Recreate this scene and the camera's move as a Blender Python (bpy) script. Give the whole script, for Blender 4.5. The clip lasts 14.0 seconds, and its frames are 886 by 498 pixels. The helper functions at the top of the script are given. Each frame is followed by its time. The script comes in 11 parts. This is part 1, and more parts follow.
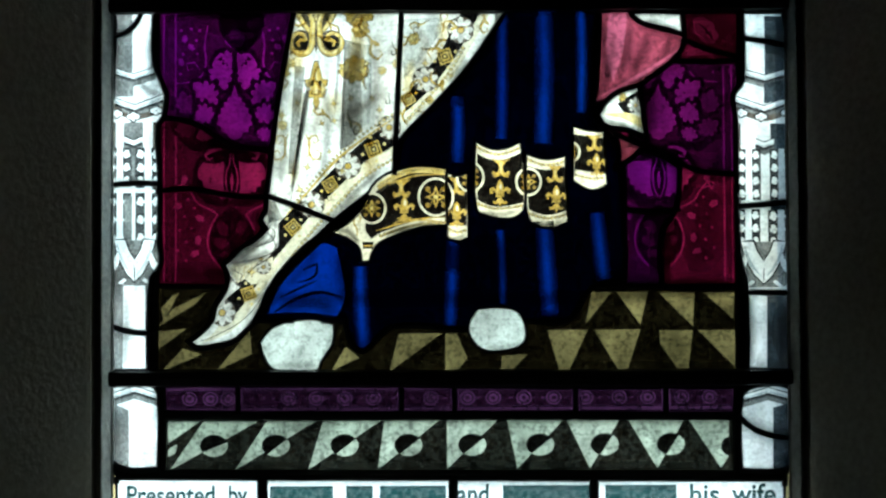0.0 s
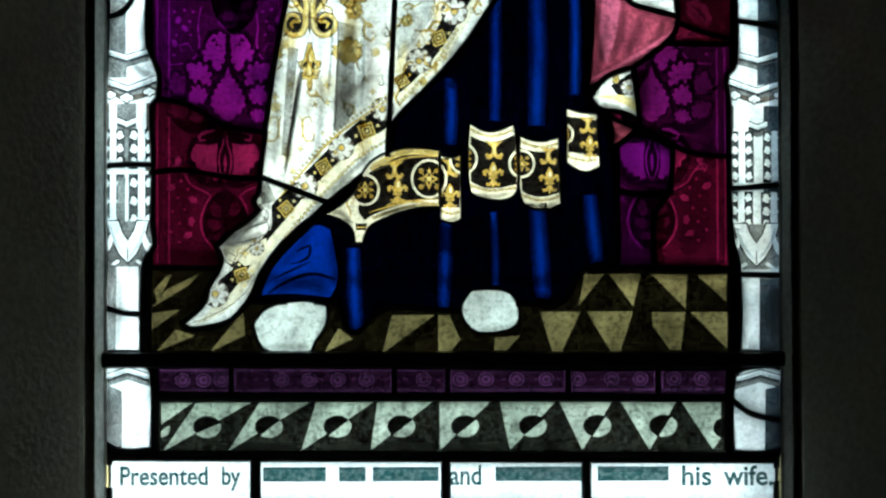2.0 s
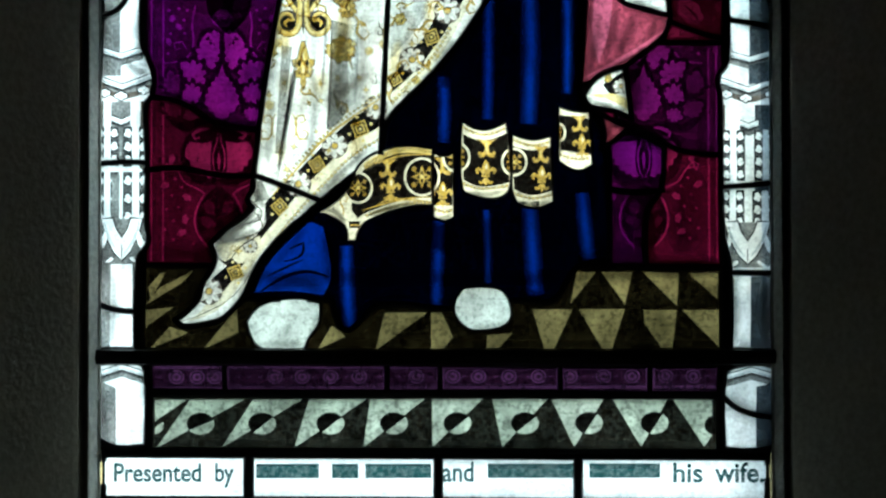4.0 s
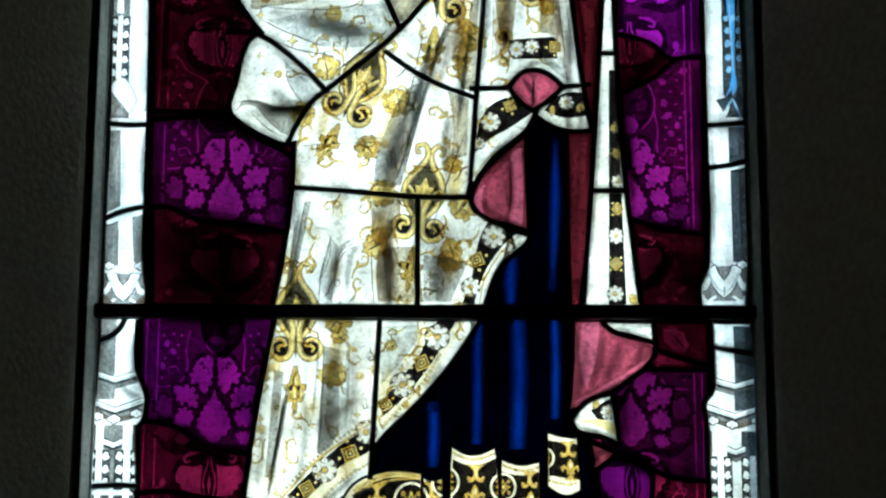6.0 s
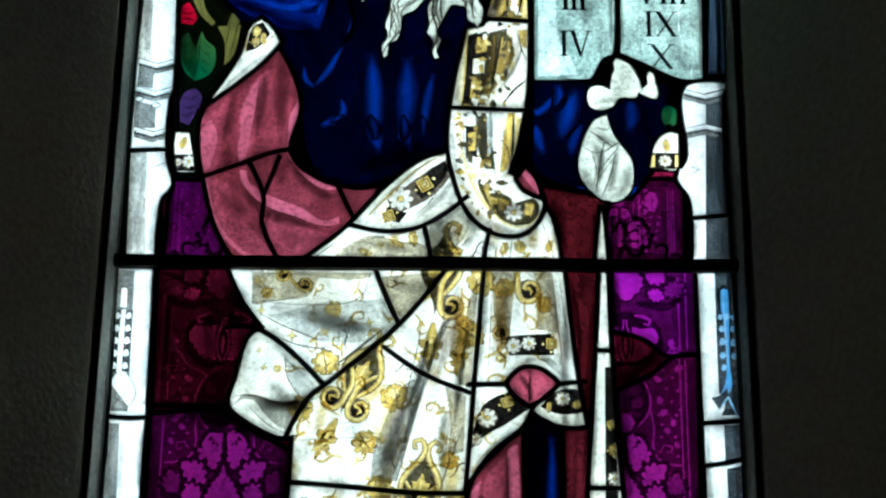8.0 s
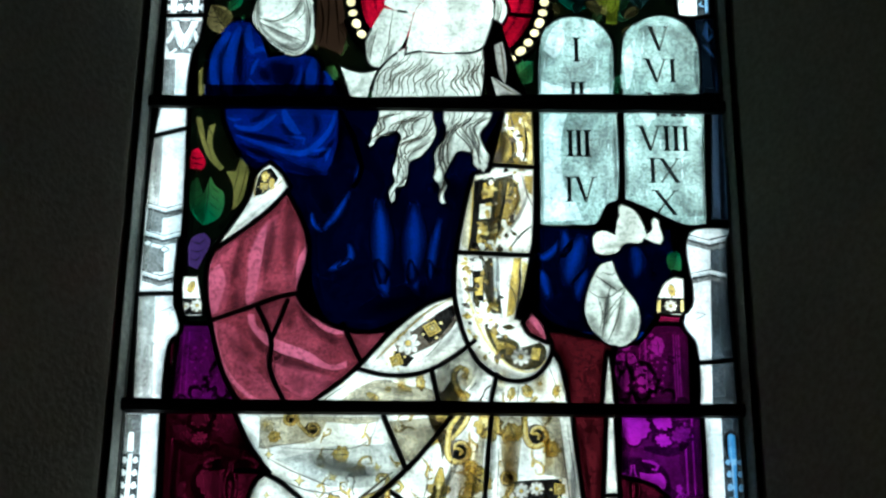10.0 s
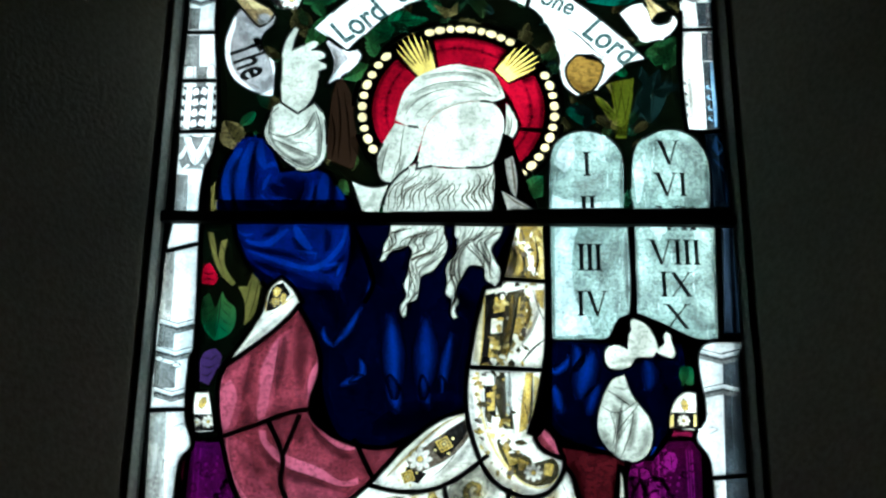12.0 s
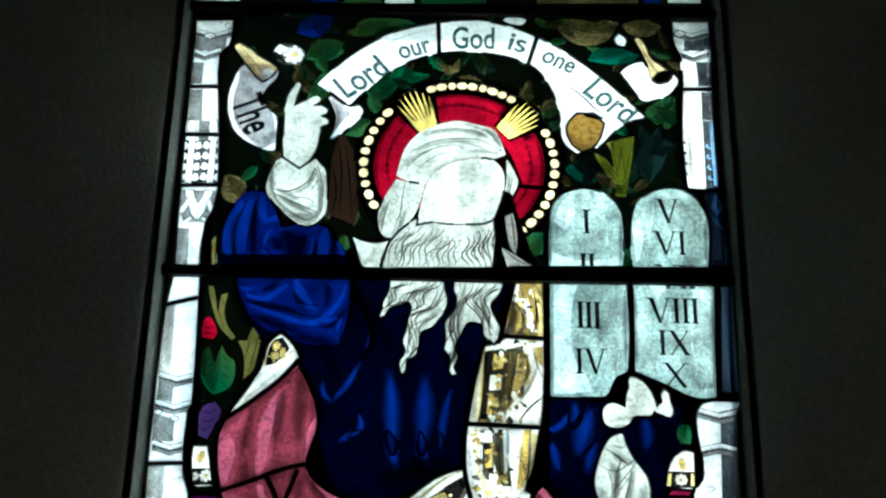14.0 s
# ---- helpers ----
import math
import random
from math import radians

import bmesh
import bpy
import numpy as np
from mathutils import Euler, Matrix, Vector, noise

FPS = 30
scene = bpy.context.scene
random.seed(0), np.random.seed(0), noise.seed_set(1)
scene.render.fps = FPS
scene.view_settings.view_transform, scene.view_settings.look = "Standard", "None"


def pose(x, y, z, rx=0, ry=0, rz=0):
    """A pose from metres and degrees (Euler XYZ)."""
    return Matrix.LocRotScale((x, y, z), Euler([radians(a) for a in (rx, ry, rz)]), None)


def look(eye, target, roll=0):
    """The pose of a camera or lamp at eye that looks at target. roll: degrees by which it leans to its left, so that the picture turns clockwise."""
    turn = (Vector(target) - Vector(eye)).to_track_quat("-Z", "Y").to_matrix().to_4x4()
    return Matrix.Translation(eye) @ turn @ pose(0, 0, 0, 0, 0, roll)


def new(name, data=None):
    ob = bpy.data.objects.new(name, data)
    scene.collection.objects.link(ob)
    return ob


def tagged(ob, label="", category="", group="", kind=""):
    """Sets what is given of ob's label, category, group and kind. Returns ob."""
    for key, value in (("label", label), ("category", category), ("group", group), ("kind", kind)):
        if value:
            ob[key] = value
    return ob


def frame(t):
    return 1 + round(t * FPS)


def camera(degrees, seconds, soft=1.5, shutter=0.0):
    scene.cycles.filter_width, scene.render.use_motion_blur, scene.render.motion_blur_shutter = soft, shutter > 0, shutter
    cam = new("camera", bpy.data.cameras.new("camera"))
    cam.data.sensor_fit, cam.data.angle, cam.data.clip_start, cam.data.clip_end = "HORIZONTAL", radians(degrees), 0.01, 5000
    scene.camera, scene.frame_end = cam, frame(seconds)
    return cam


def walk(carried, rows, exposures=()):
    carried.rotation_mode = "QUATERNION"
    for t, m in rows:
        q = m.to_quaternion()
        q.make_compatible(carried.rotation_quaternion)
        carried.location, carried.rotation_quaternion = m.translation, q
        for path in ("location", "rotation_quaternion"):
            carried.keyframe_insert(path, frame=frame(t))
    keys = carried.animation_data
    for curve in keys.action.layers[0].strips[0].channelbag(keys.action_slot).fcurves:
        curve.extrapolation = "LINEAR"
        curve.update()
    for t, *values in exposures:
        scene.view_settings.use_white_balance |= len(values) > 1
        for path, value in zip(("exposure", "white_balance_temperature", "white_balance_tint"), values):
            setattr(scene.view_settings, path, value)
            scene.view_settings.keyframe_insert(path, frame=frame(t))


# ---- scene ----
from mathutils import geometry

EXPO, CAME = 1.42, 0.62
cam = camera(28.0, 14.0, soft=2.45)
EYE = 1.60
# seconds, eye x, y, z (from the first eye), pitch, roll, yaw
ROWS = [
    (0.0, -0.0000, 0.0000, -0.0000, 1.825, 0.290, 0.583),
    (0.5, 0.0004, -0.0007, -0.0007, 1.695, 0.400, 0.486),
    (1.0, 0.0009, -0.0004, -0.0014, 1.592, 0.311, 0.448),
    (1.5, 0.0013, -0.0004, -0.0019, 1.526, 0.313, 0.406),
    (2.0, 0.0013, -0.0015, -0.0022, 1.304, 0.187, 0.400),
    (2.2, 0.0013, -0.0014, -0.0023, 1.164, -0.071, 0.403),
    (4.3, 0.0079, -0.0106, -0.0083, 1.498, 0.133, 0.329),
    (4.5, 0.0086, -0.0116, -0.0090, 2.963, 0.099, 0.297),
    (5.0, 0.0101, -0.0205, -0.0089, 6.675, 0.191, 0.272),
    (5.5, 0.0107, -0.0256, -0.0080, 9.528, 0.101, 0.203),
    (6.0, 0.0124, -0.0308, -0.0041, 11.666, -0.156, 0.144),
    (6.5, 0.0151, -0.0357, 0.0020, 14.440, -0.562, 0.248),
    (7.0, 0.0184, -0.0404, 0.0101, 16.126, -0.516, 0.311),
    (7.5, 0.0219, -0.0438, 0.0183, 18.387, -0.562, 0.321),
    (8.0, 0.0227, -0.0510, 0.0221, 20.257, -0.651, 0.236),
    (8.2, 0.0230, -0.0520, 0.0226, 21.000, -0.615, 0.241),
    (10.3, -0.0095, -0.0630, 0.0258, 25.525, -0.529, -0.438),
    (10.5, -0.0090, -0.0635, 0.0259, 26.178, -0.545, -0.363),
    (11.0, -0.0090, -0.0675, 0.0315, 27.316, -0.461, -0.217),
    (11.5, -0.0103, -0.0691, 0.0358, 28.134, -0.648, -0.213),
    (12.0, -0.0102, -0.0687, 0.0387, 27.980, -0.508, -0.049),
    (12.5, -0.0089, -0.0705, 0.0381, 28.050, -0.449, 0.090),
    (13.0, -0.0086, -0.0734, 0.0400, 28.227, -0.583, 0.007),
    (13.5, -0.0109, -0.0784, 0.0437, 28.812, -0.749, -0.174),
    (14.0, -0.0129, -0.0809, 0.0454, 29.479, -1.007, -0.409),
]
DIST = 1.80
walk(cam, [(t, pose(x, y - DIST, EYE + z, 90 + pitch, roll, yaw)) for t, x, y, z, pitch, roll, yaw in ROWS],
     exposures=[(0.0, EXPO, 5340, -6), (14.0, EXPO, 5340, -6)])

# ---- daylight outside, behind the glass ----
world = bpy.data.worlds.new("sky")
scene.world = world
world.use_nodes = True
sky = world.node_tree.nodes.new("ShaderNodeTexSky")
sky.sky_type, sky.sun_disc = "NISHITA", False
sky.sun_elevation, sky.sun_rotation = radians(38), radians(20)
sky.air_density, sky.dust_density, sky.ozone_density = 1.0, 3.0, 1.0
background = world.node_tree.nodes["Background"]
background.inputs["Strength"].default_value = 0.12
world.node_tree.links.new(sky.outputs[0], background.inputs[0])
sun_data = bpy.data.lights.new("sun", "SUN")
sun_data.energy, sun_data.angle, sun_data.color = 1.6, radians(14), (1.0, 0.96, 0.9)
sun = new("sun", sun_data)
sun.matrix_world = look((4.6, 6.0, 6.5), (0, 0, 2.2))


# ---- materials ----
def nodes_of(name):
    mat = bpy.data.materials.new(name)
    mat.use_nodes = True
    tree = mat.node_tree
    for n in list(tree.nodes):
        tree.nodes.remove(n)
    out = tree.nodes.new("ShaderNodeOutputMaterial")
    return mat, tree, out


def noise_node(tree, scale, detail=3.0, stretch=(1, 1, 1)):
    geo = tree.nodes.new("ShaderNodeNewGeometry")
    mapping = tree.nodes.new("ShaderNodeMapping")
    mapping.inputs["Scale"].default_value = stretch
    tex = tree.nodes.new("ShaderNodeTexNoise")
    tex.inputs["Scale"].default_value, tex.inputs["Detail"].default_value = scale, detail
    tree.links.new(geo.outputs["Position"], mapping.inputs[0])
    tree.links.new(mapping.outputs[0], tex.inputs["Vector"])
    return tex.outputs["Fac"]


def ramp(tree, fac, a, b, low=0.3, high=0.7):
    r = tree.nodes.new("ShaderNodeMapRange")
    r.inputs["From Min"].default_value, r.inputs["From Max"].default_value = low, high
    r.inputs["To Min"].default_value, r.inputs["To Max"].default_value = a, b
    tree.links.new(fac, r.inputs["Value"])
    return r.outputs[0]


def times(tree, a, b, kind="MULTIPLY"):
    m = tree.nodes.new("ShaderNodeMath")
    m.operation = kind
    for i, v in enumerate((a, b)):
        if isinstance(v, (int, float)):
            m.inputs[i].default_value = v
        else:
            tree.links.new(v, m.inputs[i])
    return m.outputs[0]


def tint(tree, colour, value):
    """colour times value, as a node output"""
    mix = tree.nodes.new("ShaderNodeVectorMath")
    mix.operation = "SCALE"
    mix.inputs[0].default_value = colour
    tree.links.new(value, mix.inputs["Scale"])
    return mix.outputs[0]


def glass(name, colour, second=None, vary=0.35, streak=0.3, clear=0.2, wash=0.3, grit=0.15):
    """hand-made coloured glass: uneven in thickness, streaked, slightly cloudy"""
    mat, tree, out = nodes_of(name)
    big = ramp(tree, noise_node(tree, 7.0, 2.0), 1 - vary, 1 + vary * 0.5)
    fine = ramp(tree, noise_node(tree, 60.0, 5.0, (1, 1, 0.22)), 1 - streak, 1 + streak * 0.4)
    grain = ramp(tree, noise_node(tree, 420.0, 3.0), 0.86, 1.08)
    info = tree.nodes.new("ShaderNodeObjectInfo")
    each = ramp(tree, info.outputs["Random"], 0.82, 1.1, 0, 1)
    wash = ramp(tree, noise_node(tree, 26.0, 4.0), 1 - wash, 1 + wash * 0.45, 0.32, 0.68)
    level = times(tree, times(tree, times(tree, big, fine), wash), times(tree, grain, each))
    pits = ramp(tree, noise_node(tree, 210.0, 6.0), 1 - grit, 1.0, 0.36, 0.5)
    scratch = ramp(tree, noise_node(tree, 150.0, 4.0, (0.35, 1, 1.6)), 1 - 0.7 * grit, 1.0, 0.34, 0.46)
    level = times(tree, level, times(tree, pits, scratch))
    if second:
        mix = tree.nodes.new("ShaderNodeMix")
        mix.data_type = "RGBA"
        mix.inputs["A"].default_value, mix.inputs["B"].default_value = (*colour, 1), (*second, 1)
        tree.links.new(ramp(tree, noise_node(tree, 11.0, 2.0), 0, 1, 0.35, 0.65), mix.inputs["Factor"])
        col = tree.nodes.new("ShaderNodeVectorMath")
        col.operation = "SCALE"
        tree.links.new(mix.outputs["Result"], col.inputs[0])
        tree.links.new(level, col.inputs["Scale"])
        col = col.outputs[0]
    else:
        col = tint(tree, colour, level)
    diffuse, through_it = tree.nodes.new("ShaderNodeBsdfTranslucent"), tree.nodes.new("ShaderNodeBsdfTransparent")
    gloss = tree.nodes.new("ShaderNodeBsdfGlossy")
    gloss.inputs["Roughness"].default_value = 0.12
    gloss.inputs["Color"].default_value = (0.8, 0.8, 0.8, 1)
    bump = tree.nodes.new("ShaderNodeBump")
    bump.inputs["Strength"].default_value, bump.inputs["Distance"].default_value = 0.3, 0.002
    tree.links.new(noise_node(tree, 90.0, 2.0), bump.inputs["Height"])
    tree.links.new(bump.outputs[0], gloss.inputs["Normal"])
    tree.links.new(col, diffuse.inputs["Color"])
    tree.links.new(col, through_it.inputs["Color"])
    a, b = tree.nodes.new("ShaderNodeMixShader"), tree.nodes.new("ShaderNodeMixShader")
    a.inputs[0].default_value = clear
    tree.links.new(diffuse.outputs[0], a.inputs[1])
    tree.links.new(through_it.outputs[0], a.inputs[2])
    b.inputs[0].default_value = 0.04
    tree.links.new(a.outputs[0], b.inputs[1])
    tree.links.new(gloss.outputs[0], b.inputs[2])
    tree.links.new(b.outputs[0], out.inputs[0])
    return mat


def film(name, colour, density=1.0, speckle=0.15, soft=False, mottle=0.0):
    """glass paint or silver stain fired on the pane: a thin film that the light passes; soft films fade out over their UVs"""
    mat, tree, out = nodes_of(name)
    d = times(tree, ramp(tree, noise_node(tree, 260.0, 4.0), 1 - speckle, 1.0, 0.35, 0.6), density)
    if soft:
        uv = tree.nodes.new("ShaderNodeUVMap")
        split = tree.nodes.new("ShaderNodeSeparateXYZ")
        tree.links.new(uv.outputs[0], split.inputs[0])
        d = times(tree, d, times(tree, split.outputs[0], split.outputs[1]))
    mix = tree.nodes.new("ShaderNodeMix")
    mix.data_type = "RGBA"
    mix.inputs["A"].default_value, mix.inputs["B"].default_value = (1, 1, 1, 1), (*colour, 1)
    if mottle:
        worn = times(tree, ramp(tree, noise_node(tree, 48.0, 5.0, (1, 1, 0.5)), 1 - mottle, 1 + mottle, 0.32, 0.68),
                     ramp(tree, noise_node(tree, 420.0, 3.0), 1 - 0.6 * mottle, 1 + 0.6 * mottle, 0.36, 0.64))
        tree.links.new(tint(tree, colour, worn), mix.inputs["B"])
    tree.links.new(d, mix.inputs["Factor"])
    bsdf = tree.nodes.new("ShaderNodeBsdfTransparent")
    tree.links.new(mix.outputs["Result"], bsdf.inputs[0])
    tree.links.new(bsdf.outputs[0], out.inputs[0])
    return mat


def solid(name, colour, rough=0.7, metal=0.0, vary=0.3, scale=9.0, bump=0.3, grain=140.0):
    mat, tree, out = nodes_of(name)
    level = times(tree, ramp(tree, noise_node(tree, scale, 4.0), 1 - vary, 1 + vary),
                  ramp(tree, noise_node(tree, grain, 4.0), 0.8, 1.15))
    bsdf = tree.nodes.new("ShaderNodeBsdfPrincipled")
    bsdf.inputs["Roughness"].default_value, bsdf.inputs["Metallic"].default_value = rough, metal
    tree.links.new(tint(tree, colour, level), bsdf.inputs["Base Color"])
    relief = tree.nodes.new("ShaderNodeBump")
    relief.inputs["Strength"].default_value, relief.inputs["Distance"].default_value = bump, 0.004
    tree.links.new(noise_node(tree, grain, 5.0), relief.inputs["Height"])
    tree.links.new(relief.outputs[0], bsdf.inputs["Normal"])
    tree.links.new(bsdf.outputs[0], out.inputs[0])
    return mat


white = glass("white glass", (0.9, 0.98, 0.99), vary=0.12, streak=0.1, wash=0.12)
pearl = glass("pearl glass", (0.78, 0.9, 0.93), (0.95, 0.99, 1.0), 0.25, 0.3, wash=0.3)
slate = glass("slate blue glass", (0.03, 0.05, 0.085))
cream = glass("cream glass", (0.58, 0.585, 0.49), (0.88, 0.92, 0.86), 0.3, 0.3, wash=0.36, grit=0.24)
amber = glass("pale amber glass", (0.74, 0.7, 0.5), vary=0.3, wash=0.45, grit=0.3)
flesh = glass("pale flesh glass", (0.47, 0.51, 0.45), (0.6, 0.67, 0.6), 0.25, 0.2, wash=0.4, grit=0.28)
straw = glass("straw glass", (0.8, 0.68, 0.34), grit=0.3)
ochre = glass("ochre glass", (0.24, 0.15, 0.03), grit=0.4)
gold = glass("gold glass", (0.85, 0.7, 0.17))
stone_glass = glass("grey green glass", (0.42, 0.58, 0.58), (0.74, 0.94, 0.95), 0.35, 0.4, wash=0.45, grit=0.3)
sage = glass("sage glass", (0.3, 0.36, 0.28), (0.46, 0.52, 0.42), 0.45, 0.4, wash=0.5, grit=0.45)
olive = glass("olive glass", (0.17, 0.145, 0.055), (0.09, 0.075, 0.03), 0.5, 0.4, wash=0.5, grit=0.45)
mauve = glass("mauve glass", (0.04, 0.014, 0.045), vary=0.5, grit=0.4)
purple = glass("purple glass", (0.095, 0.002, 0.125), (0.11, 0.002, 0.09), 0.5, grit=0.3)
violet = glass("violet glass", (0.13, 0.003, 0.2), (0.155, 0.004, 0.16), 0.4)
magenta = glass("magenta glass", (0.115, 0.003, 0.08), (0.09, 0.003, 0.085), 0.5, grit=0.35)
crimson = glass("crimson glass", (0.15, 0.0045, 0.035), (0.09, 0.0035, 0.025), 0.5, grit=0.35)
ruby = glass("ruby glass", (0.36, 0.0, 0.018), (0.17, 0.0, 0.008), 0.45, grit=0.3)
rose = glass("rose glass", (0.42, 0.095, 0.165), (0.33, 0.068, 0.115), 0.3, wash=0.4, grit=0.4)
wine = glass("wine glass", (0.062, 0.006, 0.011), vary=0.4, grit=0.3)
blue = glass("blue glass", (0.001, 0.018, 0.17), (0.0008, 0.009, 0.11), 0.5)
edge_glass = glass("grey edge glass", (0.09, 0.1, 0.1), vary=0.6)
dusk_purple = glass("dusky purple glass", (0.04, 0.001, 0.06), (0.05, 0.001, 0.045), 0.5)
dusk_magenta = glass("dusky magenta glass", (0.07, 0.002, 0.045), (0.055, 0.002, 0.05), 0.5, grit=0.35)
dusk_crimson = glass("dusky crimson glass", (0.06, 0.002, 0.012), (0.045, 0.002, 0.01), 0.5, grit=0.35)
darkgreen = glass("green glass", (0.0007, 0.0018, 0.0009), (0.001, 0.0014, 0.0005), 0.6)
leafgreen = glass("leaf green glass", (0.008, 0.07, 0.028), (0.03, 0.075, 0.018), 0.5)
teal = glass("teal glass", (0.004, 0.07, 0.05), vary=0.5)
darkteal = glass("dark teal glass", (0.004, 0.012, 0.012), vary=0.5)
mossglass = glass("moss green glass", (0.075, 0.095, 0.006), (0.02, 0.03, 0.003), 0.5, 0.6)
olivebright = glass("bright olive glass", (0.12, 0.11, 0.03), (0.08, 0.08, 0.02), 0.4)
bark = glass("brown glass", (0.013, 0.007, 0.004), vary=0.6)
grape = glass("grape glass", (0.03, 0.015, 0.07), vary=0.5)
olive_dark = glass("dark olive glass", (0.03, 0.028, 0.01), vary=0.5)
dimgreen = glass("dim green glass", (0.007, 0.035, 0.017), (0.018, 0.034, 0.009), 0.5)
bead_gold = glass("bead glass", (0.9, 0.75, 0.4), vary=0.2)
clear_back = film("clear back of the glass", (1, 1, 1), 0.0, 0.0)
lead_metal = solid("lead", (0.018, 0.018, 0.019), 0.65, 0.3, 0.3)
iron = solid("iron", (0.012, 0.011, 0.011), 0.6, 0.4)
# bright copy of the dressed stone, with the left fillet's light in its colour
lit_fillet_stone = solid("lit fillet stone", (0.8, 0.8, 0.74), 0.8, 0, 0.15, 9.0, 0.4)
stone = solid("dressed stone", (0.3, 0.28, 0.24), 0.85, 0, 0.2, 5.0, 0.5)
plaster = solid("limewashed plaster", (0.3, 0.262, 0.2), 0.9, 0, 0.15, 2.5, 0.4)
flags = solid("floor stone", (0.2, 0.18, 0.15), 0.6, 0, 0.3, 2.0)
timber = solid("oak ceiling", (0.12, 0.07, 0.04), 0.6, 0, 0.3, 3.0)
turf = solid("grass", (0.06, 0.1, 0.03), 0.9, 0, 0.4, 0.8)
black = film("black trace paint", (0.004, 0.003, 0.003), 1.0, 0.012)
brown = film("brown trace paint", (0.07, 0.045, 0.025), 0.97, 0.08)
stain = film("silver stain", (0.56, 0.4, 0.085), 1.0, 0.1, mottle=0.25)
pale_stain = film("pale silver stain", (0.8, 0.64, 0.22), 1.0, 0.25)
matt = film("grey matt paint", (0.54, 0.59, 0.61), 1.0, 0.2)
dark_matt = film("dark matt paint", (0.05, 0.045, 0.05), 1.0, 0.2)
soft_black = film("soft black matt", (0.003, 0.003, 0.004), 1.0, 0.1, True)
soft_grey = film("soft grey matt", (0.12, 0.118, 0.105), 1.0, 0.15, True)
soft_dark = film("soft dark matt", (0.06, 0.055, 0.055), 1.0, 0.1, True)

# ---- drawing on the glass: u, v in centimetres on the window's plane ----
CM, BASE = 0.01, 1.40
SECTIONS = (-4.0, 12.7, 50.6, 88.6, 126.9, 166.8, 178.0)
LEFT, RIGHT = -35.8, 33.5
PANES, LEADS, PAINTS, SOFTS = [], [], [], []


def place(u, v, depth=0.0):
    """depth: centimetres towards the room"""
    return Vector((u * CM, -depth * CM, BASE + v * CM))


def bent(points, closed=True, steps=5, sharp=62):
    """a smooth line through the points, with its sharp corners kept"""
    n = len(points)
    p = [Vector(q[:2]) for q in points]

    def corner(i):
        if not closed and i in (0, n - 1):
            return True
        a, b = p[i] - p[i - 1], p[(i + 1) % n] - p[i]
        return a.length < 1e-6 or b.length < 1e-6 or a.angle(b) > radians(sharp)

    out = []
    for i in range(n if closed else n - 1):
        a, b = p[i], p[(i + 1) % n]
        gap = (b - a).length
        ta = Vector((0, 0)) if corner(i) else (b - p[i - 1]).normalized() * gap
        tb = Vector((0, 0)) if corner((i + 1) % n) else (p[(i + 2) % n] - a).normalized() * gap
        if corner(i):
            ta = (b - a) * 1.5 - tb * 0.5 if tb.length else b - a
        if corner((i + 1) % n):
            tb = (b - a) * 1.5 - ta * 0.5 if not corner(i) else b - a
        k = max(1, min(steps, int(gap / 0.35)))
        for s in range(k):
            t = s / k
            h = (2 * t**3 - 3 * t**2 + 1, t**3 - 2 * t**2 + t, 3 * t**2 - 2 * t**3, t**3 - t**2)
            out.append(a * h[0] + ta * h[1] + b * h[2] + tb * h[3])
    if not closed:
        out.append(p[-1])
    return out


def pane(name, mat, points, straight=False, came=CAME):
    PANES.append((name, mat, [Vector(q) for q in points] if straight else bent(points), came))


def serrated(mat, u, v, r, turn, teeth=5):
    """a leaf of dark glass with a toothed edge and a pointed tip"""
    half = []
    for i in range(teeth):
        y = -0.9 + 1.8 * i / teeth
        w = 0.55 * math.sin(math.pi * (0.12 + 0.8 * (i + 0.5) / teeth))
        half += [(w * 0.72, y), (w, y + 1.1 / teeth)]
    shape = [(0, -1)] + half + [(0, 1.15)] + [(-x, y) for x, y in half[::-1]]
    PANES.append(("foliage_leaf", mat, [Vector(q) for q in moved(shape, u, v, r, turn)], 0))


def lead(points):
    LEADS.append(bent(points, False))


def paint(group, mat, points, straight=False):
    """a painted shape; mat None scrapes the paint below it away again"""
    PAINTS.append((group, mat, [Vector(q[:2]) for q in points] if straight else bent(points, steps=4)))


def brush(group, mat, points, width, tail=0.25, belly=True, steps=5):
    """a brush stroke that swells and tapers"""
    line = bent(points, False, steps)
    n = len(line) - 1
    side_a, side_b = [], []
    for i, q in enumerate(line):
        d = line[min(i + 1, n)] - line[max(i - 1, 0)]
        d = d.normalized() if d.length > 1e-9 else Vector((1, 0))
        t = i / n
        w = width * (tail + (1 - tail) * (math.sin(math.pi * t) if belly else 1 - t)) / 2
        nrm = Vector((-d.y, d.x)) * max(w, 0.012)
        side_a.append(q + nrm)
        side_b.append(q - nrm)
    PAINTS.append((group, mat, side_a + side_b[::-1]))


def shade(group, mat, points, width, strength=1.0, hollow=False):
    """a soft stroke of matt paint; hollow: dark at its rims and clear along its middle"""
    SOFTS.append((group, mat, bent(points, False, 6), width, strength, hollow))


def ellipse(u, v, a, b=None, turn=0.0, n=14):
    b = b or a
    c, s = math.cos(radians(turn)), math.sin(radians(turn))
    return [(u + a * math.cos(q) * c - b * math.sin(q) * s, v + a * math.cos(q) * s + b * math.sin(q) * c)
            for q in (2 * math.pi * i / n for i in range(n))]


def moved(points, u, v, size=1.0, turn=0.0, flip=1):
    c, s = math.cos(radians(turn)), math.sin(radians(turn))
    return [(u + size * (flip * x * c - y * s), v + size * (flip * x * s + y * c)) for x, y in points]


